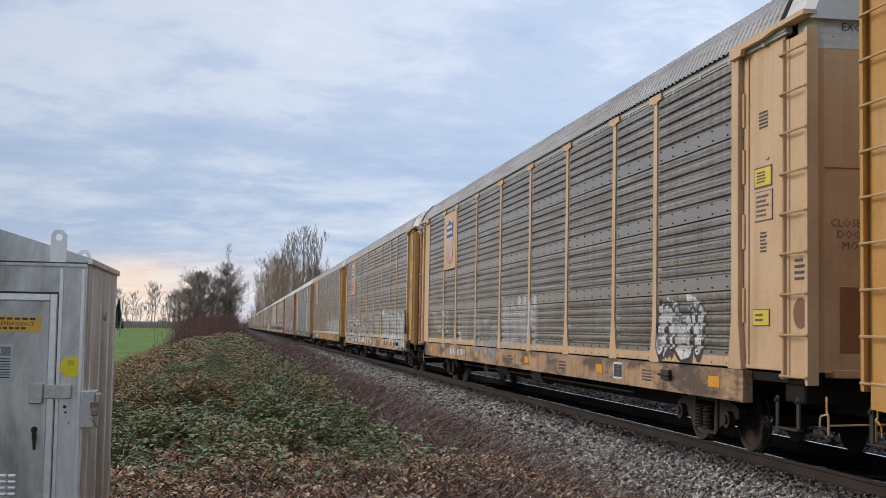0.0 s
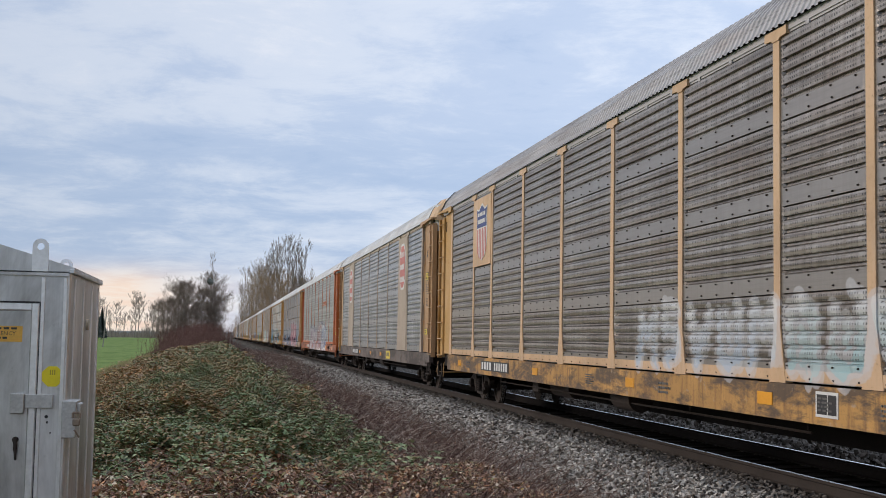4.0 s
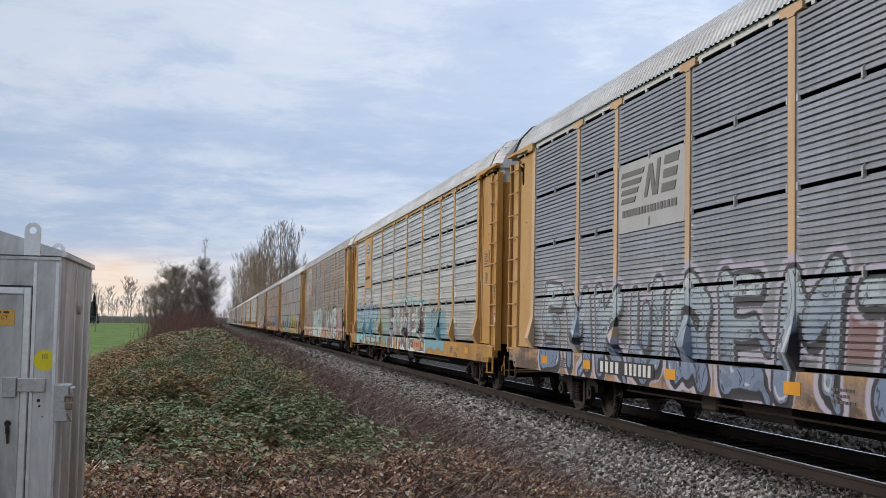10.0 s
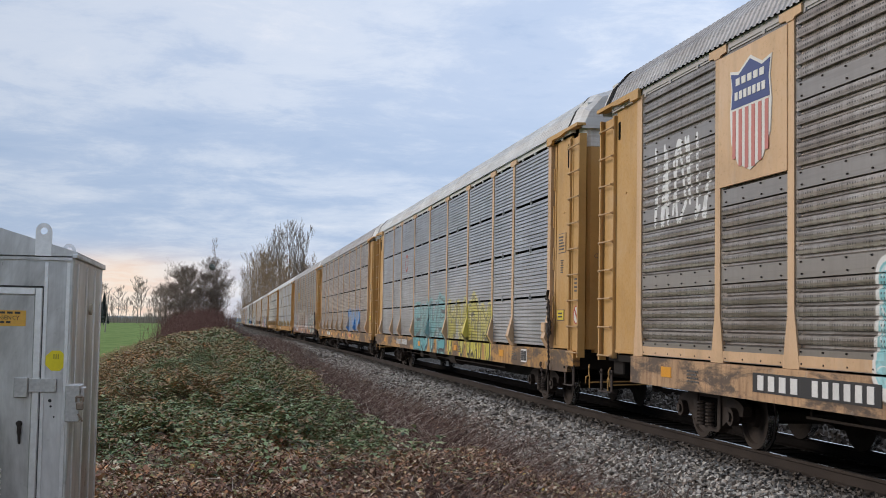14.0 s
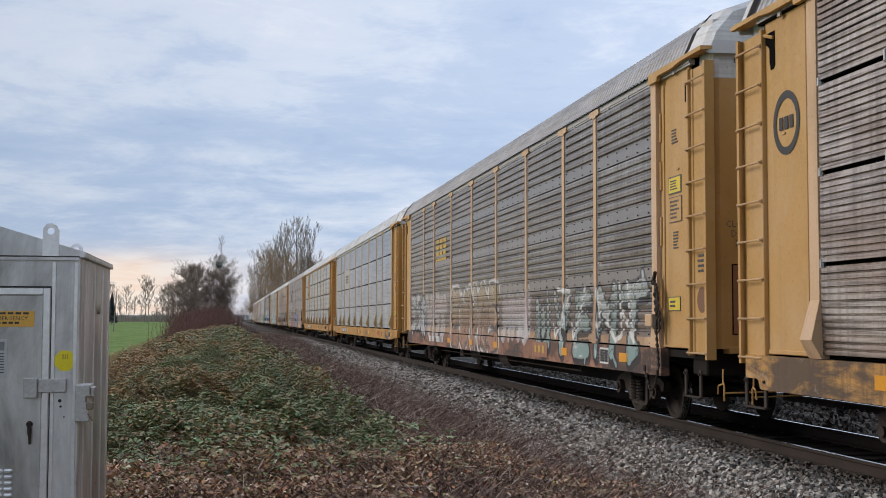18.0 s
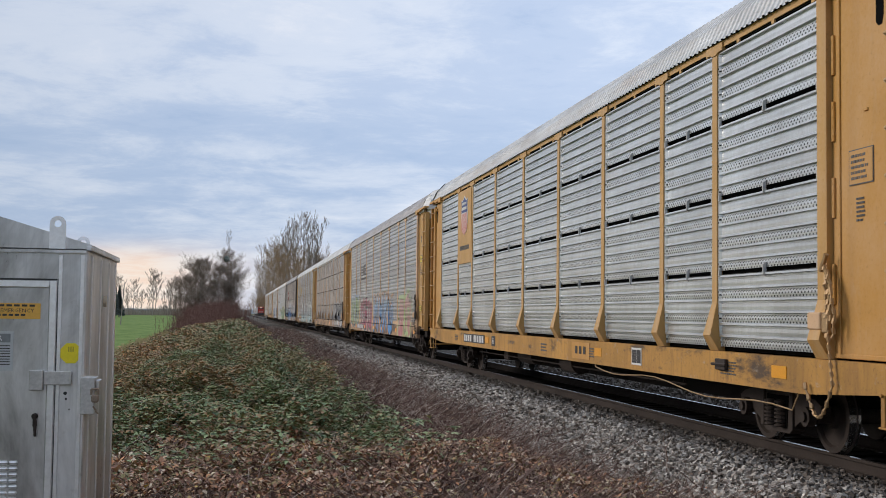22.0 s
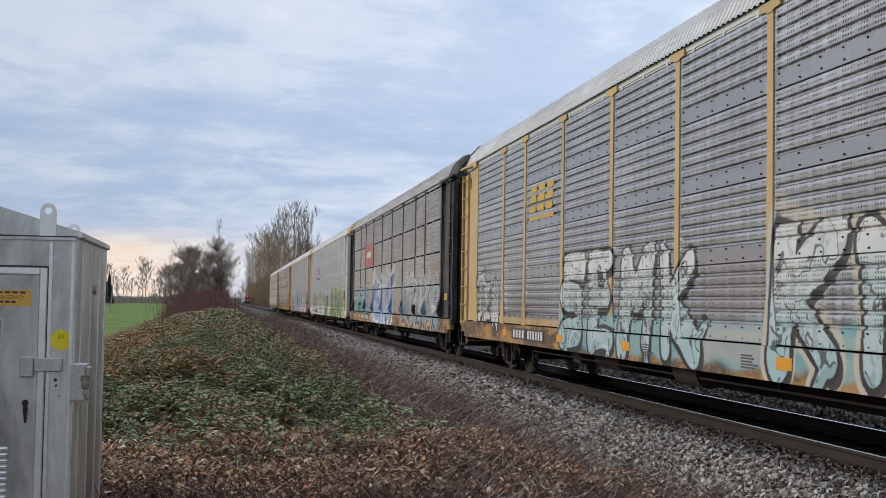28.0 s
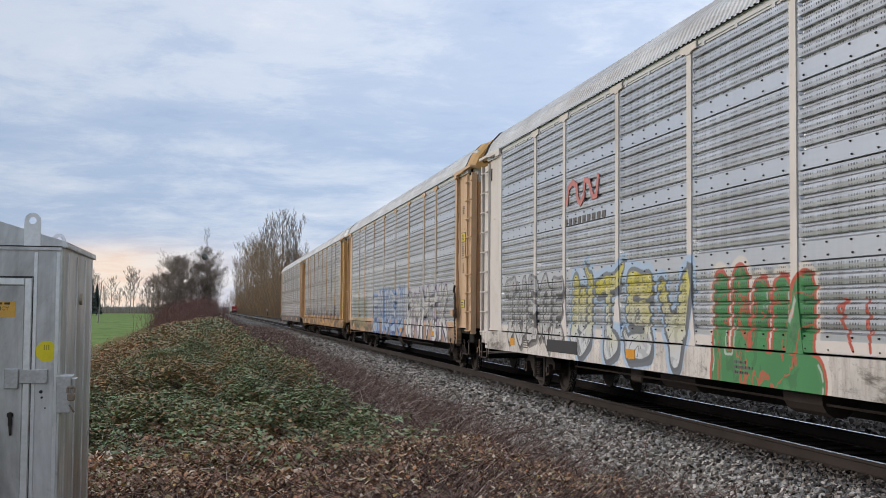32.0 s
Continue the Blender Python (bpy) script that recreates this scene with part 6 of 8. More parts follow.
PX = -SIDE + 0.013        # just proud of the side sheets' ribs
EXTRAS = {
    -1: [],
    0: [shield_board(TAN, 3.30, 4.92, 1.15, 3.42, 1.36), lambda c: number_plate(c, 8.0, 5.5, dark=False), lambda c: stencil_plate(c, -7.4), lambda c: reflectors(c, 11.2, 4.0, -1.4, -6.6, -11.6), lambda c: jack_box(c, -9.9)],
    1: [shield_board(TAN, 3.30, 4.92, 1.15, 3.42, 1.36), lambda c: number_plate(c, 8.2, 5.3), lambda c: stencil_plate(c, -7.9), lambda c: reflectors(c, 11.0, 3.6, -1.0, -5.2, -8.6, -11.4), chain, lambda c: jack_box(c, -10.1)],
    2: [shield_board(TAN, 3.30, 4.92, 1.15, 3.42, 1.36), lambda c: number_plate(c, 8.2, 5.4), lambda c: stencil_plate(c, -8.2), lambda c: reflectors(c, 10.8, 3.2, -2.4, -7.0, -11.5)],
    3: [lambda c: slab(c, "emblem_board", 9.23, 7.33, 1.15, 4.97, GREIGE, -SIDE + 0.0, thick=0.012), lambda c: octagon(c, 8.28), lambda c: slab(c, "emblem_board", -7.35, -9.21, 1.15, 4.97, GREIGE, -SIDE + 0.0, thick=0.012), lambda c: octagon(c, -8.28), lambda c: number_plate(c, 7.0, 4.6), lambda c: reflectors(c, 4.1, 0.2, -2.9),
        lambda c: plate_tt(c, -4.5, -5.55, F_LEMON, F_FADED), lambda c: end_rail(c)],
    4: [lambda c: block_letters(c, -4.85, -7.1, 3.52, 3.66, 4, F_ORANGE, -SIDE + 0.007, False),
        lambda c: slab(c, "emblem_rule", -4.85, -7.1, 3.43, 3.48, F_ORANGE, -SIDE + 0.007), lambda c: number_plate(c, 8.0, 5.6, dark=False), lambda c: jack_box(c, -9.7), lambda c: reflectors(c, -7.6, -11.4)],
    5: [lambda c: ns_plate(c, F_PALE), lambda c: number_plate(c, 8.0, 5.5), lambda c: stencil_plate(c, -11.5), lambda c: reflectors(c, 11.2, 8.6, 4.9, 1.4, -2.9, -12.4)],
    6: [shield_board(YELLOW, 2.95, 4.95, 0.92, 3.72, 1.05, True), lambda c: number_plate(c, 8.2, 5.4), lambda c: mark_r(c, 4.35), lambda c: plate_tt(c, -3.3, -4.5, YELLOW, F_RED), lambda c: reflectors(c, 8.9, 4.9, 0.8, -4.9, -11.2)],
    7: [shield_board(TAN, 3.30, 4.92, 1.15, 3.42, 1.36), lambda c: number_plate(c, 8.2, 5.4), lambda c: plate_tt(c, -5.2, -6.1, TAN, F_ORANGE), lambda c: stencil_plate(c, -8.0), lambda c: reflectors(c, 11.0, 2.2, -1.8, -4.7, -9.7), chain],
    8: [lambda c: ring(c, 6.0, 3.58, 0.30, F_PINKISH), lambda c: number_plate(c, 8.0, 5.4, dark=False), lambda c: stencil_plate(c, -10.2), lambda c: reflectors(c, 11, 3, -3, -8.4), chain],
    9: [lambda c: end_ring(c), lambda c: number_plate(c, 7.6, 5.3, dark=False), lambda c: plate_tt(c, -4.8, -6.2, YELLOW, F_RED), lambda c: reflectors(c, 10.8, 8.8, 4.4, 1.2, -1.8, -6.8)],
    10: [lambda c: block_letters(c, 6.95, 5.15, 3.38, 3.92, 3, F_SUN, PX), lambda c: number_plate(c, 8.1, 5.4, dark=False), lambda c: plate_tt(c, -5.0, -6.2, BROWN, F_SUN), lambda c: stencil_plate(c, -9.6), lambda c: reflectors(c, 4.6, 1.4, -1.5, -7.4, -10.8), chain],
    11: [lambda c: slab(c, "emblem_board", 7.20, 4.46, 3.10, 4.10, F_GREY, PX, thick=0.003), lambda c: block_letters(c, 6.6, 5.05, 3.38, 3.82, 3, F_FADED, PX - 0.006, False), lambda c: number_plate(c, 8.0, 5.5),
         lambda c: plate_tt(c, -7.6, -8.7, GOLD, F_RED), lambda c: stencil_plate(c, -11.6), lambda c: reflectors(c, 5.0, -0.4, -4.6, -12.3)],
    12: [shield_board(YELLOW, 2.95, 4.95, 0.92, 3.72, 1.05, True), lambda c: number_plate(c, 8.2, 5.4), lambda c: mark_r(c, 4.35), lambda c: weight_words(c), lambda c: plate_tt(c, -2.6, -3.7, GOLD, F_BLACK), lambda c: stencil_plate(c, -6.0), lambda c: jack_box(c, -9.6), lambda c: reflectors(c, 5.1, -4.2, -11.2), lambda c: chain(c, BRASSY, True)],
    13: [lambda c: ns_plate(c, None), lambda c: number_plate(c, 8.0, 5.3), lambda c: reflectors(c, 11.3, 8.8, 4.6, 0.8, -2.3, -7.0, -12.0), chain],
    14: [lambda c: stencil_plate(c, -11.6), lambda c: reflectors(c, 11, 4, -2, -9.6, -12.5), chain],
    15: [lambda c: block_letters(c, 6.9, 5.0, 3.40, 4.0, 3, F_SUN, PX), lambda c: number_plate(c, 8.2, 5.5), lambda c: stencil_plate(c, -11.9), lambda c: reflectors(c, 8.9, 4.4, 0.6, -4.8, -9.6, -12.6), lambda c: jack_box(c, -10.6)],
    16: [lambda c: slab(c, "emblem_board", 7.20, 4.46, 3.10, 4.12, F_MAROON, PX, thick=0.003), lambda c: bars(c, 6.9, 5.2, 3.48, 3.80, 6, F_WHITE, PX - 0.006, c, 0.3), lambda c: number_plate(c, 8.4, 5.6), lambda c: reflectors(c, 11, 9.2, 5.0, 2.4, -1.2, -6.0, -10.5)],
    17: [lambda c: wave(c), lambda c: bars(c, 7.3, 4.9, 3.05, 3.20, 9, F_FADED, PX - 0.006, c, 0.4), lambda c: slab(c, "number_plate", 8.3, 6.4, 0.84, 1.06, F_BLACK), lambda c: reflectors(c, 11, 3.7, -12.2)],
    18: [lambda c: reflectors(c, 11, 4, -3, -9), chain],
    19: [lambda c: reflectors(c, 11, 4, -3, -9)],
    20: [lambda c: reflectors(c, 11, 4, -3, -9)],
}


def octagon(c, y):
    bm = bmesh.new()
    prism(bm, [(y + 0.66 * p, 3.97 + 0.78 * q) for p, q in ((-0.45, -1), (0.45, -1), (1, -0.55), (1, 0.55), (0.45, 1), (-0.45, 1), (-1, 0.55), (-1, -0.55))], "x", -SIDE - 0.020, -SIDE - 0.008)
    o = part("emblem", bm, F_WHITE, c, "faded red and white eight-sided emblem")
    bm = bmesh.new()
    prism(bm, [(y + 0.58 * p, 3.97 + 0.70 * q) for p, q in ((-0.45, -1), (0.45, -1), (1, -0.55), (1, 0.55), (0.45, 1), (-0.45, 1), (-1, 0.55), (-1, -0.55))], "x", -SIDE - 0.024, -SIDE - 0.019)
    part("emblem_field", bm, F_PINKISH, o)
    for i in range(3):
        bars(c, y + 0.48, y - 0.47, 4.27 - i * 0.42, 4.50 - i * 0.42, 4, F_WHITE, -SIDE - 0.027, o, 0.35)


def plate_tt(c, y0, y1, mat, ink):
    p = slab(c, "plate", y0, y1, 0.80, 1.09, mat)
    bars(c, y0 - 0.16, y1 + 0.16, 0.87, 1.04, 3, ink, OUT - 0.008, p, 0.5)


def mark_r(c, y):
    p = slab(c, "plate", y + 0.2, y - 0.2, 0.82, 1.06, F_BLACK)
    me = text_mesh("R1", 0.22)
    me.materials.append(F_WHITE)
    part("lettering", me, None, p).matrix_local = pose(OUT - 0.006, y, 0.935, 90, 0, -90)


def weight_words(c):
    me = text_mesh("LD LMT 80000", 0.12)
    me.materials.append(F_FADED)
    part("lettering", me, None, c).matrix_local = pose(OUT - 0.002, 2.4, 0.95, 90, 0, -90)


def ns_plate(c, board):
    if board:
        slab(c, "emblem_board", 7.17, 4.50, 2.98, 4.02, board, PX + 0.004, thick=0.002)
    for i in range(4):
        slanted(c, "emblem_shape", 7.05, 6.45 - 0.12 * i, 3.42 + i * 0.13, 3.495 + i * 0.13, F_SMUDGE, PX - 0.003, 0.06)
    # slanting blocks that join to one mark
    for pts in ([(6.05, 3.44), (5.92, 3.44), (5.72, 3.86), (5.85, 3.90)], [(5.85, 3.90), (5.70, 3.90), (5.56, 3.44), (5.70, 3.44)], [(5.62, 3.44), (5.50, 3.44), (5.38, 3.94), (5.50, 3.94)],
                [(5.36, 3.44), (4.86, 3.44), (4.80, 3.56), (5.32, 3.56)], [(5.30, 3.63), (4.80, 3.63), (4.74, 3.75), (5.26, 3.75)], [(5.26, 3.82), (4.74, 3.82), (4.68, 3.94), (5.22, 3.94)]):
        bm = bmesh.new()
        prism(bm, pts, "x", PX - 0.006, PX + 0.02)
        part("emblem_shape", bm, F_SMUDGE, c)
    bars(c, 7.0, 4.75, 3.20, 3.33, 17, F_SMUDGE, PX - 0.003, c, 0.35)


def ring(c, y, z, r, mat):
    bm = bmesh.new()
    n = 24
    a = [[bm.verts.new((PX - 0.008, y + q * math.cos(i * math.tau / n), z + q * math.sin(i * math.tau / n))) for i in range(n)] for q in (r, r * 0.72)]
    for i in range(n):
        bm.faces.new((a[0][i], a[0][(i + 1) % n], a[1][(i + 1) % n], a[1][i]))
    part("emblem_shape", bm, mat, c)


def end_ring(c):
    """A black ring with three bars on the end plate."""
    bm = bmesh.new()
    n = 24
    a = [[bm.verts.new((-1.538, 12.95 + q * math.cos(i * math.tau / n), RING_Z + q * 1.1 * math.sin(i * math.tau / n))) for i in range(n)] for q in (0.33, 0.25)]
    for i in range(n):
        bm.faces.new((a[0][i], a[0][(i + 1) % n], a[1][(i + 1) % n], a[1][i]))
    part("emblem_shape", bm, F_BLACK, c)
    bars(c, 13.14, 12.76, RING_Z - 0.09, RING_Z + 0.09, 3, F_BLACK, -1.538, c, 0.3)


RING_Z = 3.75


def wave(c):
    """A red looping band."""
    bm = bmesh.new()
    pts = [(7.1, 3.42), (7.0, 3.72), (6.75, 3.80), (6.5, 3.72), (6.45, 3.50), (6.3, 3.40), (6.1, 3.50), (6.05, 3.78), (5.8, 3.72), (5.6, 3.45), (5.4, 3.45), (5.3, 3.8)]
    rows = []
    for i, (y, z) in enumerate(pts):
        q, r = pts[max(0, i - 1)], pts[min(len(pts) - 1, i + 1)]
        dy, dz = r[0] - q[0], r[1] - q[1]
        L = math.hypot(dy, dz)
        ny, nz = -dz / L * 0.055, dy / L * 0.055
        rows.append([bm.verts.new((PX - 0.014 + e, y + ny * s, z + nz * s)) for e in (0.0, 0.01) for s in (-1, 1)])
    for u, v in zip(rows, rows[1:]):
        for i, j in ((0, 1), (1, 3), (3, 2), (2, 0)):
            bm.faces.new((u[i], u[j], v[j], v[i]))
    bmesh.ops.recalc_face_normals(bm, faces=bm.faces)
    part("emblem_shape", bm, F_PINKISH, c)


def end_rail(c):
    """A yellow grab ladder at the corner."""
    bm = bmesh.new()
    for y in (12.35, 12.75):
        tube(bm, (-1.68, y, 0.85), (-1.68, y, 2.1), 0.018, 6)
    for i in range(4):
        tube(bm, (-1.68, 12.35, 0.9 + i * 0.38), (-1.68, 12.75, 0.9 + i * 0.38), 0.016, 6)
    part("grab_ladder", bm, GOLD, c)


for k_ in sorted(SPECS):
    kind, post, sill, metal, roof, end, hood, words = SPECS[k_]
    paint, reach = carpaint(k_)
    car_ = autorack(k_, kind, post, sill, metal, roof, end, hood, "enclosed car carrier with " + words, paint, reach, EXTRAS[k_])
    end_marks(car_, k_ + 5, end, kind)
    rng_ = random.Random(k_ + 77)
    for y_ in (-9.1, -3.7, 0.1, 9.9):
        y_ += rng_.uniform(-0.5, 0.5)
        bars(car_, y_, y_ - 0.5, 0.84, 1.02, 8, F_FADED, OUT, car_, 0.35, rng_.choice((3, 4, 5)), k_ + 9)


# ---------------------------------------------------------------- the train that draws away on the second track
FAR = []


def far_train():
    red = plain("locomotive_red", (0.48, 0.05, 0.03), 0.5)
    dark = plain("locomotive_black", (0.03, 0.03, 0.03), 0.5)
    lamp = bpy.data.materials.new("tail_light")
    lamp.use_nodes = True
    e = lamp.node_tree.nodes["Principled BSDF"]
    e.inputs["Emission Color"].default_value, e.inputs["Emission Strength"].default_value = (1, 0.55, 0.4, 1), 3.0
    loco = tagged(new("locomotive"), "red and black diesel locomotive at the tail of a distant train", "locomotive")

    def P(name, mat, *boxes, label=""):
        bm = bmesh.new()
        for b in boxes:
            box(bm, *b, 0.04)
        return part(name, bm, mat, loco, label)
    P("frame", dark, (-1.5, -10.5, 1.0, 1.5, 10.5, 1.5))
    P("hood", red, (-1.0, -4.5, 1.55, 1.0, 10.0, 4.2))
    P("cab", red, (-1.5, -8.0, 1.55, 1.5, -4.6, 4.6))
    P("nose", red, (-1.0, -10.0, 1.55, 1.0, -8.05, 3.3))
    P("windscreen", dark, (-1.3, -8.06, 3.45, -0.15, -8.02, 4.2), (0.15, -8.06, 3.45, 1.3, -8.02, 4.2))
    P("fuel_tank", dark, (-1.3, -2.5, 0.35, 1.3, 3.0, 0.98))
    P("plough", dark, (-1.5, -10.75, 0.2, 1.5, -10.55, 1.3))
    P("stripe", F_WHITE, (-1.02, -10.03, 1.9, 1.02, -10.01, 2.2))
    P("headlight", lamp, (-0.25, -8.09, 4.3, -0.05, -8.05, 4.5), (0.05, -8.09, 4.3, 0.25, -8.05, 4.5))
    for y in (-7.0, 7.0):
        P("bogie", dark, (-1.2, y - 2.2, 0.25, 1.2, y + 2.2, 0.95))
    FAR.append((0.0, loco))
    grey = plain("hopper_grey", (0.40, 0.40, 0.40), 0.7)
    for i in range(7):
        car = tagged(new("hopper_car"), "pale grey covered hopper car of the distant train", "railway car", "cars of the distant train")
        bm = bmesh.new()
        prism(bm, [(-8.0, 3.0), (-6.6, 1.2), (6.6, 1.2), (8.0, 3.0), (8.0, 4.6), (-8.0, 4.6)], "x", -1.5, 1.5)
        part("body", bm, grey, car)
        for y in (-6.2, 6.2):
            bm = bmesh.new()
            box(bm, -1.1, y - 1.2, 0.2, 1.1, y + 1.2, 0.9, 0.05)
            part("bogie", bm, dark, car)
        bm = bmesh.new()
        box(bm, -0.4, -9.0, 0.8, 0.4, 9.0, 1.15)
        part("centre_sill", bm, dark, car)
        FAR.append((20.6 + i * 18.3, car))


far_train()


def marker_post():
    bm = bmesh.new()
    box(bm, -0.06, -0.06, -0.2, 0.06, 0.06, 2.3, 0.01)
    ob = tagged(new("marker_post"), "small white post on the verge of the line", "post")
    part("post", bm, SLEEPER, ob)
    bm = bmesh.new()
    box(bm, -0.25, -0.09, 1.9, 0.25, -0.065, 2.6, 0.01)
    part("board", bm, WHITE_ENAMEL, ob)
    ob.matrix_world = pose(16.4, 396, ground_z(16.4, 396))


marker_post()


# ---------------------------------------------------------------- the signal cabinet beside the track
def brushed_metal():
    m, nt, b = material("weathered_aluminium", 0.34, 0.85)
    k = Kit(nt)
    v = k.coords()
    fine = k.noise(k.coords((14, 14, 0.8)), 6, 5, 0.7)
    blot = k.noise(k.coords((1, 1, 0.45)), 1.9, 6, 0.66, 0.4)
    streak = k.noise(k.coords((10, 10, 0.4)), 2.4, 5, 0.65, 0.15)
    c = k.ramp(blot, (0.36, (0.33, 0.327, 0.322)), (0.5, (0.59, 0.587, 0.582)), (0.64, (0.84, 0.837, 0.83)))
    c = k.mix(k.math("MULTIPLY", k.ramp(streak, (0.52, 0.0), (0.76, 1.0)), 0.30), c, (0.22, 0.21, 0.20))
    c = k.mix(k.math("MULTIPLY", k.ramp(k.noise(v, 17, 4, 0.6), (0.63, 0.0), (0.72, 1.0)), 0.22), c, (0.22, 0.20, 0.18))
    k.L(c, b.inputs["Base Color"])
    k.L(k.ramp(k.math("ADD", k.math("MULTIPLY", blot, 0.6), k.math("MULTIPLY", fine, 0.4)), (0.3, 0.24), (0.7, 0.44)), b.inputs["Roughness"])
    k.L(k.bump(fine, 0.10, 0.0015), b.inputs["Normal"])
    return m


def signal_cabinet():
    """A tall sheet-metal equipment case with a gable roof, lifting lugs, a door, hasps and stickers."""
    metal = brushed_metal()
    edge = plain("bare_aluminium_trim", (0.86, 0.85, 0.84), 0.34, 0.75, 9, 0.2, 0.12)
    dark = plain("dark_rubber_seal", (0.03, 0.03, 0.03), 0.7)
    lemon = plain("yellow_vinyl", (0.86, 0.70, 0.02), 0.4, 0, 20, 0.1)
    amber = plain("amber_vinyl", (0.72, 0.40, 0.07), 0.5, 0, 20, 0.15)
    pale = plain("grey_vinyl", (0.48, 0.50, 0.50), 0.5, 0, 20, 0.12)
    ink = plain("faded_print", (0.05, 0.045, 0.04), 0.7)
    X1, X0, Y0, Y1, ZB, ZT = -0.795, -2.05, 6.8, 8.36, -0.30, 1.872
    cab = tagged(new("signal_cabinet"), "weathered aluminium trackside equipment cabinet with a gable roof", "equipment cabinet")

    def P(name, build, mat, parent=cab, label=""):
        bm = bmesh.new()
        build(bm)
        return part(name, bm, mat, parent, label)
    mid, peak = (X0 + X1) / 2, ZT + 0.205
    P("body", lambda bm: box(bm, X0, Y0, ZB, X1, Y1, ZT, 0.008), metal)
    P("base", lambda bm: box(bm, X0 - 0.05, Y0 - 0.05, ZB - 0.25, X1 + 0.05, Y1 + 0.05, ZB, 0.02), plain("foundation_concrete", (0.32, 0.31, 0.29), 0.9))
    P("roof", lambda bm: (prism(bm, [(X0 - 0.02, ZT + 0.002), (X1 + 0.016, ZT + 0.002), (X1 + 0.016, ZT + 0.024), (mid, peak + 0.012), (X0 - 0.02, ZT + 0.02)], "y", Y0 - 0.006, Y1 + 0.012),), metal)
    P("eaves_trim", lambda bm: (box(bm, X1 - 0.01, Y0 - 0.016, ZT - 0.008, X1 + 0.018, Y1 + 0.008, ZT + 0.014, 0.003), box(bm, X0 - 0.02, Y0 - 0.018, ZT - 0.022, X1 - 0.012, Y0, ZT - 0.006)), metal)
    # lifting lugs
    for y, x in ((Y0 - 0.012, -0.955), (Y1 - 0.1, -1.0)):
        def lug(bm, y=y, x=x):
            w, zl, zc = 0.042, ZT - 0.0, 2.005 if y < 7 else 1.985
            rim = [(x - w, zl), (x + w, zl), (x + w, zc)] + [(x + w * math.cos(a * math.pi / 8), zc + w * math.sin(a * math.pi / 8)) for a in range(1, 8)] + [(x - w, zc)]
            hole = [(x + 0.019 * math.cos(a * math.tau / 14), zc + 0.019 * math.sin(a * math.tau / 14)) for a in range(14)]
            rings = []
            for yy in (y - 0.006, y + 0.006):
                a = [bm.verts.new((p[0], yy, p[1])) for p in rim]
                b = [bm.verts.new((p[0], yy, p[1])) for p in hole]
                rings.append((a, b))
                es = [bm.edges.new((q[i], q[(i + 1) % len(q)])) for q in (a, b) for i in range(len(q))]
                bmesh.ops.triangle_fill(bm, use_beauty=True, edges=es)
            for u, v in zip(rings[0], rings[1]):
                for i in range(len(u)):
                    bm.faces.new((u[i], u[(i + 1) % len(u)], v[(i + 1) % len(v)], v[i]))
            bmesh.ops.recalc_face_normals(bm, faces=bm.faces)
        P("lifting_lug", lug, edge)
    # seams of the front and of the side
    for x in (-0.935, -0.822):
        P("corner_strip", lambda bm, x=x: box(bm, x - 0.010, Y0 - 0.008, ZB, x + 0.010, Y0 + 0.002, ZT - 0.03, 0.002), edge)
    for y in (6.98, 7.42, 7.88, 8.25):
        P("side_seam", lambda bm, y=y: box(bm, X1 - 0.002, y - 0.012, ZB, X1 + 0.007, y + 0.012, ZT - 0.03, 0.002), edge)
    # door with its frame, louvres and handle
    P("door_frame", lambda bm: (box(bm, -0.988, Y0 - 0.012, ZB + 0.1, -0.952, Y0, 1.70, 0.003), box(bm, -1.95, Y0 - 0.012, 1.665, -0.990, Y0, 1.70, 0.003)), edge)
    P("door_seal", lambda bm: (box(bm, -0.949, Y0 - 0.006, ZB + 0.1, -0.943, Y0, 1.712), box(bm, -1.95, Y0 - 0.006, 1.703, -0.951, Y0, 1.712)), dark)
    door = P("door", lambda bm: box(bm, -1.95, Y0 - 0.005, ZB + 0.1, -0.990, Y0 - 0.0, 1.662, 0.002), metal)
    for i in range(12):
        for j in range(5):
            P("louvre", lambda bm, i=i, j=j: lathe(bm, [(-0.023, 0.002), (-0.017, 0.011), (0.017, 0.011), (0.023, 0.002)], "x", (-1.147 - j * 0.050, Y0 - 0.008, 0.742 - i * 0.0315), 10), edge, door)
    P("bolt_cover", lambda bm: disc(bm, (X1 + 0.006, 7.62, 1.60), 0.035, (1, 0, 0), 0.02, 12), plain("beige_plastic", (0.55, 0.46, 0.34), 0.6), cab, "round beige cover")
    # hasps
    def hasp(bm):
        box(bm, -1.075, Y0 - 0.045, 1.122, -1.005, Y0 - 0.008, 1.228, 0.004)
        box(bm, -1.005, Y0 - 0.025, 1.150, -0.862, Y0 - 0.013, 1.222, 0.003)
        box(bm, -0.872, Y0 - 0.03, 1.155, -0.862, Y0, 1.222, 0.002)
    worn = plain("worn_aluminium_hasp", (0.56, 0.55, 0.53), 0.4, 0.8, 14, 0.35, 0.2)
    P("door_hasp", hasp, worn, cab)

    def side_hasp(bm):
        box(bm, X1 - 0.02, Y0 - 0.03, 0.995, X1 + 0.055, Y0 + 0.14, 1.19, 0.004)
        box(bm, X1 + 0.055, Y0 + 0.0, 1.12, X1 + 0.075, Y0 + 0.12, 1.175, 0.003)
    P("side_hasp", side_hasp, worn, cab)

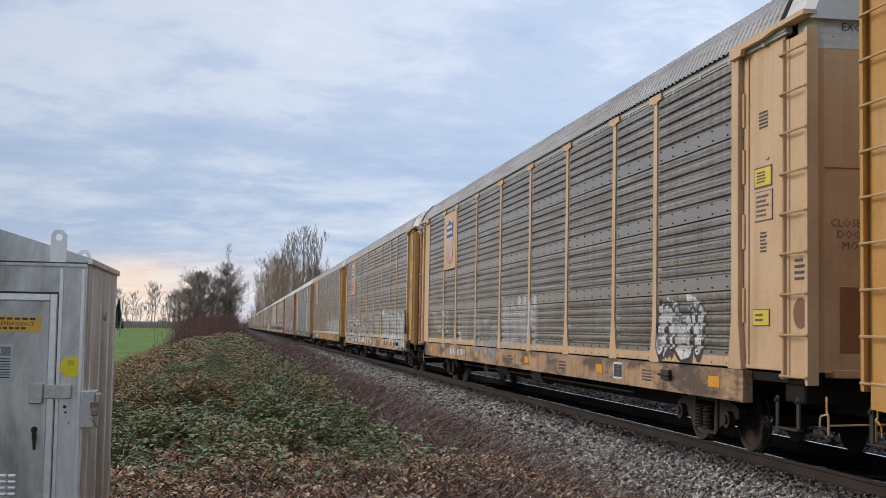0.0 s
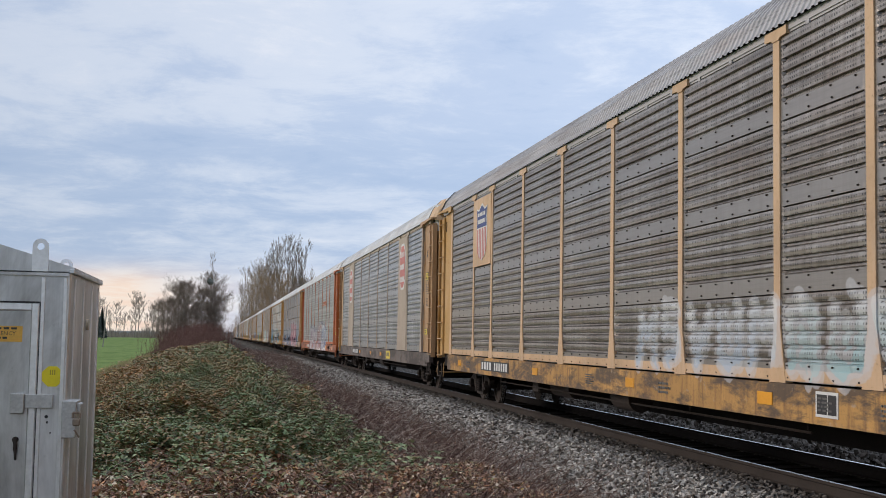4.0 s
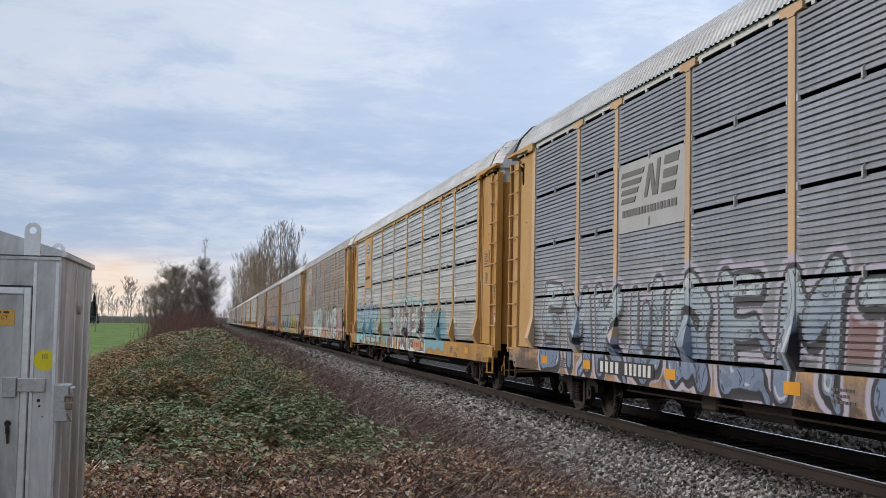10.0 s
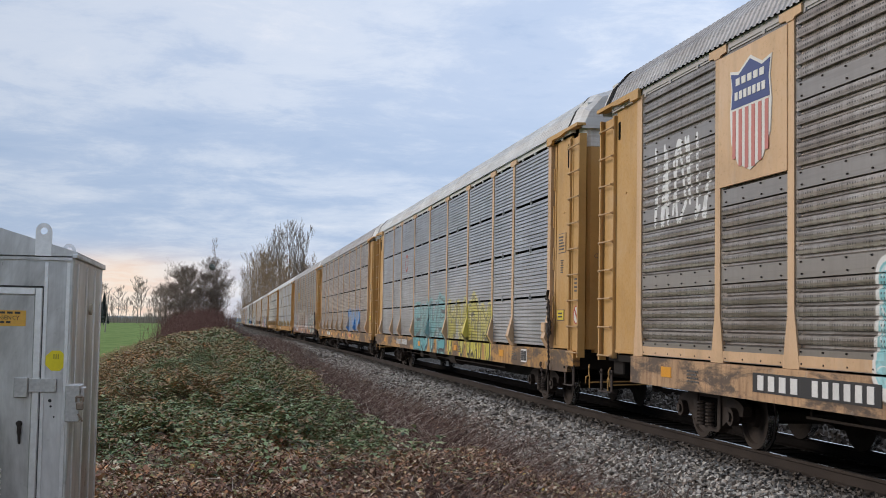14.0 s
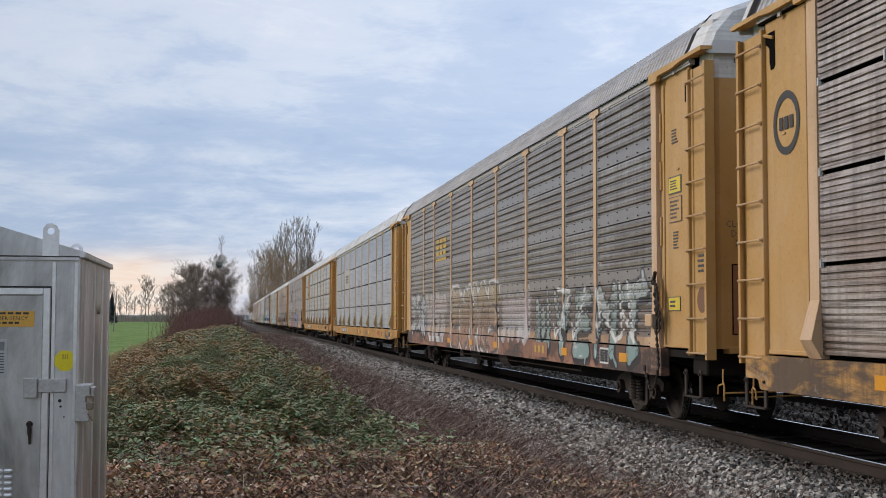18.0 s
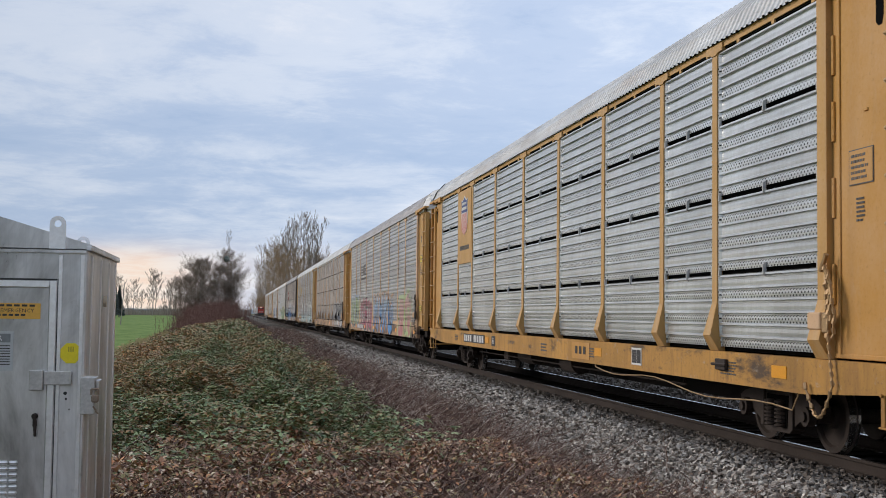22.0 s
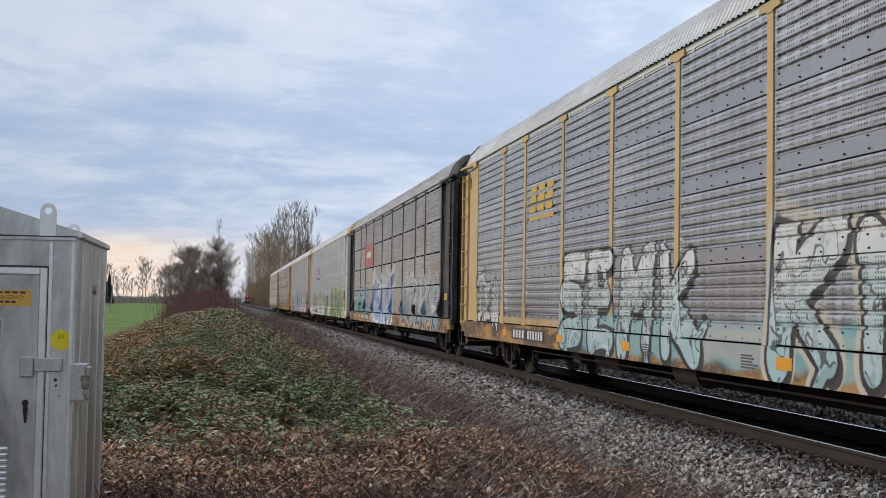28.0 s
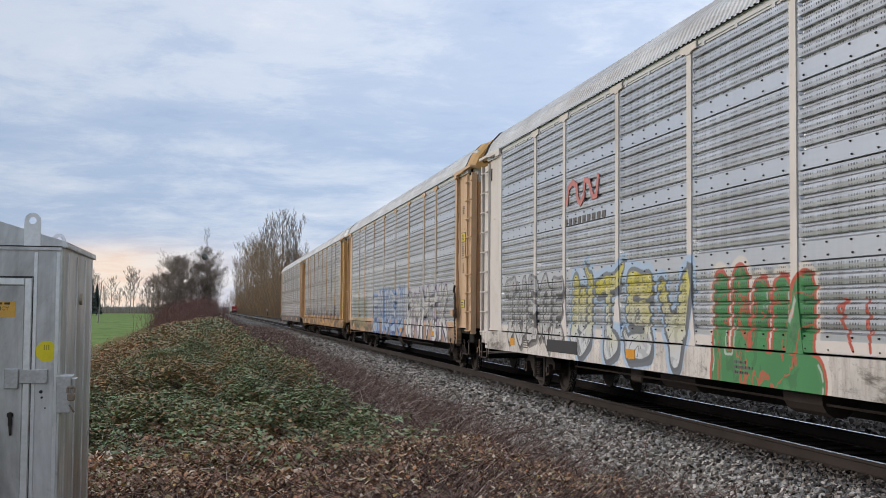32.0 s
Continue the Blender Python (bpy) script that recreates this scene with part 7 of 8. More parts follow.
    def padlock(bm):
        box(bm, X1 + 0.04, Y0 - 0.06, 1.06, X1 + 0.078, Y0 - 0.035, 1.10, 0.006)
        for a, b in (((X1 + 0.04, Y0 - 0.05, 1.10), (X1 + 0.04, Y0 - 0.05, 1.13)), ((X1 + 0.04, Y0 - 0.05, 1.13), (X1 + 0.075, Y0 - 0.05, 1.13)), ((X1 + 0.075, Y0 - 0.05, 1.13), (X1 + 0.075, Y0 - 0.05, 1.10))):
            tube(bm, a, b, 0.006, 6)
        tube(bm, (X1 + 0.05, Y0 - 0.05, 1.04), (X1 + 0.075, Y0 - 0.045, 1.0), 0.005, 5)
    P("padlock", padlock, plain("rusted_brass", (0.26, 0.20, 0.15), 0.55, 0.5, 30, 0.4), cab, "rusty steel padlock")

    def handle(bm):
        disc(bm, (-1.045, Y0 - 0.012, 0.985), 0.016, (0, 1, 0), 0.02, 12)
        tube(bm, (-1.045, Y0 - 0.024, 0.995), (-1.040, Y0 - 0.024, 0.88), 0.011, 8, 0.006)
        box(bm, -1.053, Y0 - 0.03, 0.93, -1.033, Y0 - 0.012, 0.965, 0.003)
    P("door_handle", handle, STEEL_RUST, door, "rusty swivel handle")
    for x, z, r in ((-0.895, 1.105, 0.009), (-0.890, 1.075, 0.006), (-0.872, 1.02, 0.004)):
        P("bolt_hole", lambda bm, x=x, z=z, r=r: disc(bm, (x, Y0 - 0.003, z), r, (0, 1, 0), 0.006, 10), dark)
    # stickers
    oct_ = [(-0.872 + 0.058 * math.cos((i + 0.5) * math.tau / 8), 1.317 + 0.058 * math.sin((i + 0.5) * math.tau / 8)) for i in range(8)]
    st = P("sticker", lambda bm: prism(bm, oct_, "y", Y0 - 0.004, Y0 - 0.001), lemon, cab, "yellow octagonal sticker")
    for i in range(3):
        P("print_bar", lambda bm, i=i: box(bm, -0.885 + i * 0.011, Y0 - 0.0052, 1.325, -0.879 + i * 0.011, Y0 - 0.0042, 1.352), plain("olive_print", (0.45, 0.36, 0.03), 0.6), st)
    notice = P("notice", lambda bm: box(bm, -1.42, Y0 - 0.0085, 1.497, -1.032, Y0 - 0.0055, 1.580), amber, door, "amber notice strip")
    for i, (a, b) in enumerate(((-1.40, -1.05), (-1.38, -1.10))):
        P("print_bar", lambda bm, i=i, a=a, b=b: [box(bm, a + (b - a) * j / 9, Y0 - 0.0098, 1.562 - i * 0.05, a + (b - a) * (j + 0.72) / 9, Y0 - 0.0088, 1.573 - i * 0.05) for j in range(9)], ink, notice)
    me = text_mesh("IN EMERGENCY", 0.030)
    me.materials.append(ink)
    t = part("lettering", me, None, notice)
    t.matrix_local = pose(-1.17, Y0 - 0.0092, 1.540, 90)
    plate = P("danger_sign", lambda bm: box(bm, -1.46, Y0 - 0.0085, 1.222, -1.165, Y0 - 0.0055, 1.432), pale, door, "grey warning plate")
    P("sign_heading", lambda bm: box(bm, -1.44, Y0 - 0.0097, 1.372, -1.18, Y0 - 0.0087, 1.418), plain("slate_print", (0.20, 0.21, 0.21), 0.6), plate)
    me = text_mesh("DANGER", 0.044)
    me.materials.append(WHITE_ENAMEL)
    part("lettering", me, None, plate).matrix_local = pose(-1.31, Y0 - 0.0102, 1.395, 90)
    for i in range(8):
        P("print_bar", lambda bm, i=i: box(bm, -1.34 + (i % 3) * 0.01, Y0 - 0.0097, 1.352 - i * 0.014, -1.18, Y0 - 0.0087, 1.357 - i * 0.014), ink, plate)
    P("paper_scrap", lambda bm: box(bm, -1.46, Y0 - 0.0085, 1.175, -1.262, Y0 - 0.0055, 1.215), pale, door)
    return cab


signal_cabinet()


# ---------------------------------------------------------------- plants
def leaf_mat(name, *cols, patch=None, rough=0.6, gloss=0.15):
    """Leaves that differ one from the other; patch: a second set of colours that takes over here and there."""
    m, nt, b = material(name, rough, 0.0, gloss)
    k = Kit(nt)
    r = k.island()
    n = len(cols)
    c = k.ramp(r, *[((i + 0.2) / n, col) for i, col in enumerate(cols)])
    if patch:
        where = k.noise(k.coords((1, 0.6, 1), True), 0.42, 4, 0.6)
        far = k.N("ShaderNodeSeparateXYZ")
        k.L(k.N("ShaderNodeNewGeometry").outputs["Position"], far.inputs[0])
        where = k.math("ADD", where, k.math("MULTIPLY", k.math("MULTIPLY", k.math("SUBTRACT", far.outputs[1], 18.0), 0.05, True), 0.055))
        beyond = k.math("MULTIPLY", k.math("SUBTRACT", far.outputs[1], 14.5), 0.25, True)
        where = k.math("ADD", where, k.math("MULTIPLY", k.math("MULTIPLY", k.math("MULTIPLY", k.math("SUBTRACT", -0.5, far.outputs[0]), 0.8, True), beyond), 0.10))
        p = k.ramp(r, *[((i + 0.2) / len(patch), col) for i, col in enumerate(patch)])
        mixv = k.math("ADD", where, k.math("MULTIPLY", k.math("SUBTRACT", r, 0.5), 0.25))
        c = k.mix(k.ramp(mixv, (0.51, 0.0), (0.62, 1.0)), c, p)
    k.L(c, b.inputs["Base Color"])
    return m


def clump_height(x, y):
    return 0.10 + 0.14 * (1 + noise.noise((x * 0.5, y * 0.3, 1.0))) + 0.62 * abs(noise.noise((x * 0.95, y * 0.62, 5.0))) + 0.34 * abs(noise.noise((x * 2.3, y * 1.5, 8.0))) + 0.05 * noise.noise((x * 7.0, y * 5.0, 3.0))


def scatter_leaves(name, rng, spans, inside, size, height, mats, label, category, pick=None, stand=0.5, leaflets=1, depth=0.5):
    """Folded leaves strewn over spans (x0, x1, y0, y1, count, scale), each of one or more leaflets round a stalk."""
    vs, fs, idx = [], [], []
    for x0, x1, y0, y1, count, scale in spans:
        for _ in range(count):
            x, y = rng.uniform(x0, x1), rng.uniform(y0, y1)
            keep = inside(x, y)
            if rng.random() > keep:
                continue
            s = rng.uniform(*size) * scale
            h = height(x, y)
            z = ground_z(x, y) + h * (1 - depth * rng.random() ** 2.2) + rng.uniform(-0.02, 0.03)
            turn = rng.uniform(0, math.tau)
            slope = rng.uniform(-stand, stand) * 1.2
            m = pick(rng, x, y) if pick else 0
            for q in range(leaflets):
                a = turn + (q - (leaflets - 1) / 2) * 1.25
                tilt = slope + rng.uniform(-0.25, 0.25)
                ca, sa = math.cos(a), math.sin(a)
                ox, oy = (ca * s * 0.5, sa * s * 0.5) if leaflets > 1 else (0.0, 0.0)
                up = math.sin(tilt) * s
                fold = rng.uniform(0.04, 0.26) * s
                w = s * rng.uniform(0.30, 0.48)
                i = len(vs)
                cx, cy = x + ox, y + oy
                vs += [(cx - ca * s * 0.5, cy - sa * s * 0.5, z - up * 0.5), (cx + sa * w, cy - ca * w, z + fold), (cx + ca * s * 0.5, cy + sa * s * 0.5, z + up * 0.5), (cx - sa * w, cy + ca * w, z + fold)]
                fs += [(i, i + 1, i + 2), (i, i + 2, i + 3)]
                idx += [m, m]
    me = grid_mesh(name, vs, fs, *mats)
    me.polygons.foreach_set("material_index", idx)
    return tagged(new(name, me), label, category, kind="stuff")


def build_brambles():
    rng = random.Random(11)
    green = leaf_mat("bramble_leaf", (0.045, 0.078, 0.036), (0.17, 0.24, 0.105), (0.255, 0.335, 0.15), (0.37, 0.44, 0.23), (0.115, 0.17, 0.075), (0.27, 0.26, 0.13), (0.25, 0.15, 0.08),
                     patch=((0.16, 0.14, 0.075), (0.46, 0.30, 0.13), (0.24, 0.25, 0.12), (0.66, 0.29, 0.11), (0.33, 0.34, 0.16), (0.24, 0.125, 0.08), (0.38, 0.24, 0.12)), rough=0.48, gloss=0.32)

    def inside(x, y):
        right = 2.0 + 0.35 * noise.noise((y * 0.35, 0.0, 0.0)) - 0.010 * y
        left = -3.85 - 0.003 * y
        edge = smooth(right + 0.25, right - 0.5, x) * smooth(left - 0.6, left + 0.8, x)
        front = smooth(10.9 + 0.9 * noise.noise((x * 0.8, 7.0, 0.0)), 13.0, y)
        hole = 1.0 if noise.noise((x * 3.4, y * 1.9, 2.5)) > -0.20 else 0.05
        return hole * max(edge * front, 0.10 * edge, 0.09 * smooth(right + 0.25, right - 0.5, x) * smooth(13, 15, y) * smooth(-9.5 - 0.03 * y, -6.0 - 0.02 * y, x))
    spans = [(-3.2, 3.0, 9.8, 20, 120000, 0.92), (-4.4, 3.4, 20, 34, 95000, 0.98), (-5.0, 3.2, 34, 60, 34000, 1.75), (-5.5, 3.0, 60, 130, 12000, 3.4)]
    scatter_leaves("brambles", rng, spans, inside, (0.036, 0.068), clump_height, [green], "low green bramble thicket with browning leaves on the bank", "brambles", stand=0.55, leaflets=3, depth=0.55)
    # dead stalks and leaves in front
    rust = leaf_mat("withered_leaf", (0.10, 0.06, 0.05), (0.34, 0.19, 0.125), (0.55, 0.26, 0.13), (0.50, 0.33, 0.19), (0.24, 0.135, 0.10), (0.35, 0.33, 0.15), (0.16, 0.092, 0.072), (0.26, 0.15, 0.11), (0.40, 0.22, 0.145), (0.68, 0.57, 0.43), rough=0.6)
    gold = leaf_mat("yellow_leaf", (0.60, 0.42, 0.08), (0.72, 0.60, 0.36), (0.55, 0.30, 0.09), (0.74, 0.66, 0.50), rough=0.6)

    def front_in(x, y):
        strip = smooth(14.2, 12.6, y) * (0.28 + 0.72 * smooth(10.0, 11.2, y)) * smooth(4.4, 2.6, x)
        return (strip + 0.10 * smooth(4.2, 2.8, x)) * (1.0 if noise.noise((x * 1.7, y * 1.3, 6.0)) > -0.2 else 0.4)
    scatter_leaves("withered_leaves", random.Random(12), [(-3.2, 1.6, 8.4, 14.0, 40000, 1.3), (-3.2, 4.4, 8.4, 14.5, 80000, 1.0), (-4.5, 4.0, 14.5, 50, 12000, 1.3)], front_in, (0.016, 0.046), lambda x, y: 0.10 + 0.55 * clump_height(x, y),
                   [rust, gold], "withered brown and russet leaves among dead stems", "dead leaves", pick=lambda r, x, y: 1 if r.random() < 0.03 else 0, stand=0.9)


def tubes_mesh(name, segs, mats, sides=3, index=None):
    """Many thin rods (a, b, ra, rb) in one mesh."""
    vs, fs, idx = [], [], []
    for q, (a, b, ra, rb) in enumerate(segs):
        dx, dy, dz = b[0] - a[0], b[1] - a[1], b[2] - a[2]
        L = math.sqrt(dx * dx + dy * dy + dz * dz) or 1e-6
        if abs(dz) < 0.9 * L:
            sx, sy, sz = dy / L, -dx / L, 0.0
        else:
            sx, sy, sz = 0.0, dz / L, -dy / L
        l2 = math.sqrt(sx * sx + sy * sy + sz * sz) or 1e-6
        sx, sy, sz = sx / l2, sy / l2, sz / l2
        tx, ty, tz = (dy * sz - dz * sy) / L, (dz * sx - dx * sz) / L, (dx * sy - dy * sx) / L
        i = len(vs)
        n = sides if ra > 0.03 else 3
        for (px, py, pz), r in ((a, ra), (b, rb)):
            for j in range(n):
                c, s = math.cos(j * math.tau / n) * r, math.sin(j * math.tau / n) * r
                vs.append((px + sx * c + tx * s, py + sy * c + ty * s, pz + sz * c + tz * s))
        for j in range(n):
            fs.append((i + j, i + (j + 1) % n, i + n + (j + 1) % n, i + n + j))
            idx.append(index[q] if index else 0)
    me = grid_mesh(name, vs, fs, *mats)
    if index:
        me.polygons.foreach_set("material_index", idx)
    return me


def build_stems():
    """Dead canes and dry weeds between the brambles and the ballast."""
    rng = random.Random(21)
    cane = leaf_mat("dead_cane", (0.06, 0.038, 0.033), (0.155, 0.092, 0.073), (0.28, 0.19, 0.15), (0.09, 0.054, 0.044), (0.20, 0.122, 0.095), (0.115, 0.07, 0.06), (0.52, 0.43, 0.36), rough=0.8)
    segs = []
    for x0, x1, y0, y1, count, thick in ((-3.0, 5.2, 8.2, 12.8, 21000, 1.25), (0.2, 5.4, 11.0, 26, 14000, 1.25), (0.5, 5.6, 26, 45, 6000, 1.5), (0.4, 5.6, 45, 110, 5500, 2.4)):
        for _ in range(count):
            x, y = rng.uniform(x0, x1), rng.uniform(y0, y1)
            mid = 2.85 + 0.012 * max(0, min(y, 70) - 15) + 0.4 * noise.noise((y * 0.3, 2.0, 4.0))
            keep = math.exp(-((x - mid) / 1.15) ** 2)
            if y < 12.8:
                keep = max(keep, (0.8 - 0.5 * smooth(2.0, 0.6, x)) * smooth(5.0, 3.4, x) * (0.25 + 0.75 * smooth(12.2, 10.6, y)))
            if rng.random() > keep:
                continue
            z = ground_z(x, y) - 0.02
            h = rng.uniform(0.20, 0.60) * (0.80 if y < 13 else 1.0) * (1.0 - 0.25 * smooth(3.4, 4.6, x))
            a = rng.uniform(0, math.tau)
            lean, bend = rng.uniform(0.05, 0.6) * h, rng.uniform(0.0, 1.1) * h
            r = rng.uniform(0.0030, 0.0075) * thick
            p = (x, y, z)
            for s in range(3):
                f = (s + 1) / 3
                q = (x + math.cos(a) * (lean * f + bend * f * f), y + math.sin(a) * (lean * f + bend * f * f), z + h * (f - 0.32 * f * f * rng.random()))
                segs.append((p, q, r * (1 - 0.25 * s), r * (0.75 - 0.25 * s) + 0.0006))
                if s and rng.random() < 0.75:
                    b = a + rng.uniform(-1.6, 1.6)
                    l = h * rng.uniform(0.15, 0.4)
                    segs.append((q, (q[0] + math.cos(b) * l, q[1] + math.sin(b) * l, q[2] + l * rng.uniform(-0.1, 0.9)), r * 0.5, r * 0.25))
                p = q
    tagged(new("dead_canes", tubes_mesh("dead_canes", segs, [cane])), "dry reddish-brown canes and weed stalks beside the ballast", "dead weeds", kind="stuff")
    # tall pale grass at the foot of the bank
    straw = leaf_mat("dry_grass", (0.40, 0.33, 0.16), (0.52, 0.42, 0.23), (0.30, 0.31, 0.13), (0.46, 0.32, 0.18), rough=0.8)
    segs = []
    for _ in range(9000):
        y = rng.uniform(40, 190)
        x = -4.7 - 0.012 * y + rng.gauss(0, 1.2)
        z = ground_z(x, y) - 0.02
        h = rng.uniform(0.15, 0.6)
        segs.append(((x, y, z), (x + rng.uniform(-0.25, 0.25), y + rng.uniform(-0.2, 0.2), z + h), 0.02 + 0.0001 * y, 0.006))
    tagged(new("dry_grass", tubes_mesh("dry_grass", segs, [straw])), "pale dry grass at the edge of the green field", "dry grass", kind="stuff")


def build_ballast():
    """Loose crushed stone on the shoulder, stone by stone."""
    rng = random.Random(31)
    m, nt, b = material("crushed_stone", 0.85, 0.0, 0.15)
    k = Kit(nt)
    r = k.island()
    c = k.ramp(r, (0.08, (0.10, 0.085, 0.072)), (0.3, (0.34, 0.31, 0.27)), (0.55, (0.54, 0.50, 0.45)), (0.8, (0.80, 0.76, 0.69)), (0.95, (0.24, 0.19, 0.15)))
    # stones turn dark brown towards the near rail and beyond the far one
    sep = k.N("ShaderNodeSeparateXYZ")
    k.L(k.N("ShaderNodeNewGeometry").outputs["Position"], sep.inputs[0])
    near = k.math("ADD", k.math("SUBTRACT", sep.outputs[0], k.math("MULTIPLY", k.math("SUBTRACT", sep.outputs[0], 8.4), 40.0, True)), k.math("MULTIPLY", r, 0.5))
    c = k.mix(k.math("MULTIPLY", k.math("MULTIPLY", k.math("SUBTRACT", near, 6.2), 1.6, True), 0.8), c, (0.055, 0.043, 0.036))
    c = k.mix(k.ramp(k.noise(k.coords((1, 1, 1), True), 40, 3), (0.4, 0.0), (0.7, 0.45)), c, (0.10, 0.09, 0.08))
    k.L(c, b.inputs["Base Color"])
    cube = [(-1, -1, -1), (1, -1, -1), (1, 1, -1), (-1, 1, -1), (-1, -1, 1), (1, -1, 1), (1, 1, 1), (-1, 1, 1)]
    quad = [(4, 5, 6, 7), (0, 1, 5, 4), (1, 2, 6, 5), (2, 3, 7, 6), (3, 0, 4, 7)]
    vs, fs = [], []
    for x0, x1, y0, y1, count, size in ((3.5, 6.78, 10.5, 20, 26000, 0.033), (4.0, 6.78, 20, 34, 15000, 0.041), (4.6, 6.78, 34, 60, 14000, 0.046), (5.2, 6.78, 60, 110, 7000, 0.065), (8.65, 13.5, 12, 45, 5000, 0.055)):
        for _ in range(count):
            x, y = rng.uniform(x0, x1), rng.uniform(y0, y1)
            if rng.random() > smooth(3.5, 4.6, x + 0.5 * noise.noise((x, y * 0.4, 0.0))):
                continue
            s = size * rng.uniform(0.55, 1.25)
            z = ground_z(x, y) + s * rng.uniform(-0.1, 0.95) + rng.uniform(0, 0.02)
            if 6.75 < x < 8.55:
                z = min(z, -0.16)
            rot = Euler((rng.uniform(0, 6.3), rng.uniform(0, 6.3), rng.uniform(0, 6.3))).to_matrix()
            i = len(vs)
            for c in cube:
                v = rot @ Vector((c[0] * s * rng.uniform(0.45, 0.95), c[1] * s * rng.uniform(0.4, 0.8), c[2] * s * rng.uniform(0.3, 0.65)))
                vs.append((x + v.x, y + v.y, z + v.z))
            fs += [tuple(i + j for j in q) for q in quad]
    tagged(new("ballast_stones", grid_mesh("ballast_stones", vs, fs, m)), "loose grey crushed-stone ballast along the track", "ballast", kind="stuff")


build_brambles()
build_stems()
build_ballast()


# ---------------------------------------------------------------- trees
def limbs(rng, base, heading, length, radius, depth, spread, out, rise=0.25, forks=(2, 4), steps=3, shrink=0.66):
    """Grows a limb and its forks as rods."""
    p, d, r = Vector(base), Vector(heading).normalized(), radius
    nodes = []
    steps = steps if depth > 0 else 1
    for s in range(steps):
        d = (d + Vector((rng.uniform(-1, 1), rng.uniform(-1, 1), rng.uniform(-0.4, 0.9) * rise * 2)) * 0.22).normalized()
        q = p + d * (length / steps)
        r2 = radius * (1 - 0.6 * (s + 1) / steps)
        out.append((tuple(p), tuple(q), r, r2))
        nodes.append((q, d.copy(), r2))
        p, r = q, r2
    if depth <= 0:
        return
    for q, d0, rr in nodes:
        for _ in range(rng.randint(*forks)):
            side = Vector((rng.uniform(-1, 1), rng.uniform(-1, 1), rng.uniform(-0.3, 1) * rise)).normalized()
            limbs(rng, q, d0 * (1 - spread) + side * spread + Vector((0, 0, rise * 0.4)), length * shrink * rng.uniform(0.6, 1.1), max(0.006, rr * 0.55), depth - 1, spread, out, rise, forks, steps, shrink)


def bare_tree(seed, height, trunk_r, crown_from, width, mats, depth=2, forks=(2, 3), spread=0.6, rise=0.5, boughs=16, twig=0.012, stems=1):
    """Trunk and crown meshes of a leafless tree at the origin."""
    rng = random.Random(seed)
    trunk, crown = [], []
    for st in range(stems):
        lean = Vector((rng.uniform(-0.12, 0.12), rng.uniform(-0.12, 0.12), 1)) if stems > 1 else Vector((rng.uniform(-0.03, 0.03), rng.uniform(-0.03, 0.03), 1))
        n = 9
        p, r = Vector((rng.uniform(-0.5, 0.5) * (stems > 1), rng.uniform(-0.5, 0.5) * (stems > 1), 0)), trunk_r
        d = lean.normalized()
        pts = [(p.copy(), r)]
        for i in range(n):
            d = (d + Vector((rng.uniform(-0.06, 0.06), rng.uniform(-0.06, 0.06), 0.05))).normalized()
            p = p + d * height / n
            r = trunk_r * (1 - 0.93 * (i + 1) / n)
            pts.append((p.copy(), r))
        trunk += [(tuple(a[0]), tuple(b[0]), a[1], b[1]) for a, b in zip(pts, pts[1:])]
        for b in range(boughs):
            f = crown_from + (1 - crown_from) * ((b + rng.random()) / boughs)
            i = min(n - 1, int(f * n))
            u = f * n - i
            base = pts[i][0].lerp(pts[i + 1][0], u)
            rad = pts[i][1] * (1 - u) + pts[i + 1][1] * u
            a = b * 2.4 + rng.uniform(-0.5, 0.5)
            reach = width * (0.35 + 0.65 * math.sin(math.pi * min(1, 0.12 + 0.9 * (1 - (f - crown_from) / (1 - crown_from))) )) * rng.uniform(0.7, 1.1)
            limbs(rng, base, (math.cos(a), math.sin(a), rise), reach, max(twig * 1.5, rad * 0.5), depth, spread, crown, rise, forks)
    crown = [(a, b, max(ra, twig), max(rb, twig * 0.6)) for a, b, ra, rb in crown]
    return tubes_mesh("trunk", trunk, [mats[0]], 7), tubes_mesh("crown", crown, [mats[1]], 4)


BARK = plain("grey_bark", (0.27, 0.245, 0.215), 0.9, 0, 3, 0.35, 0.6, 0.02)
TWIGS = leaf_mat("grey_brown_twigs", (0.21, 0.172, 0.145), (0.28, 0.235, 0.20), (0.36, 0.305, 0.26), rough=0.85)
TWIGS_DARK = leaf_mat("dark_brown_twigs", (0.11, 0.086, 0.07), (0.155, 0.124, 0.102), (0.20, 0.163, 0.133), rough=0.85)
TWIGS_WARM = leaf_mat("orange_brown_twigs", (0.27, 0.19, 0.115), (0.37, 0.25, 0.14), (0.23, 0.17, 0.12), rough=0.85)
TWIGS_RED = leaf_mat("reddish_twigs", (0.15, 0.083, 0.07), (0.24, 0.135, 0.108), (0.19, 0.115, 0.094), rough=0.85)
TWIGS_BANK = leaf_mat("brown_twigs", (0.15, 0.118, 0.096), (0.20, 0.16, 0.132), (0.26, 0.21, 0.175), rough=0.85)
PINE = leaf_mat("dark_needles", (0.06, 0.075, 0.07), (0.09, 0.105, 0.095), (0.12, 0.135, 0.12), rough=0.7)


def tree(meshes, x, y, turn, size, label, tilt=0.0, group="", tall=1.0):
    t = tagged(new("tree"), label, "tree", group)
    part("trunk", meshes[0], None, t)
    part("crown", meshes[1], None, t)
    t.matrix_world = pose(x, y, ground_z(x, y) - 0.1, tilt, 0, turn) @ Matrix.Diagonal((size, size, size * tall, 1))
    return t


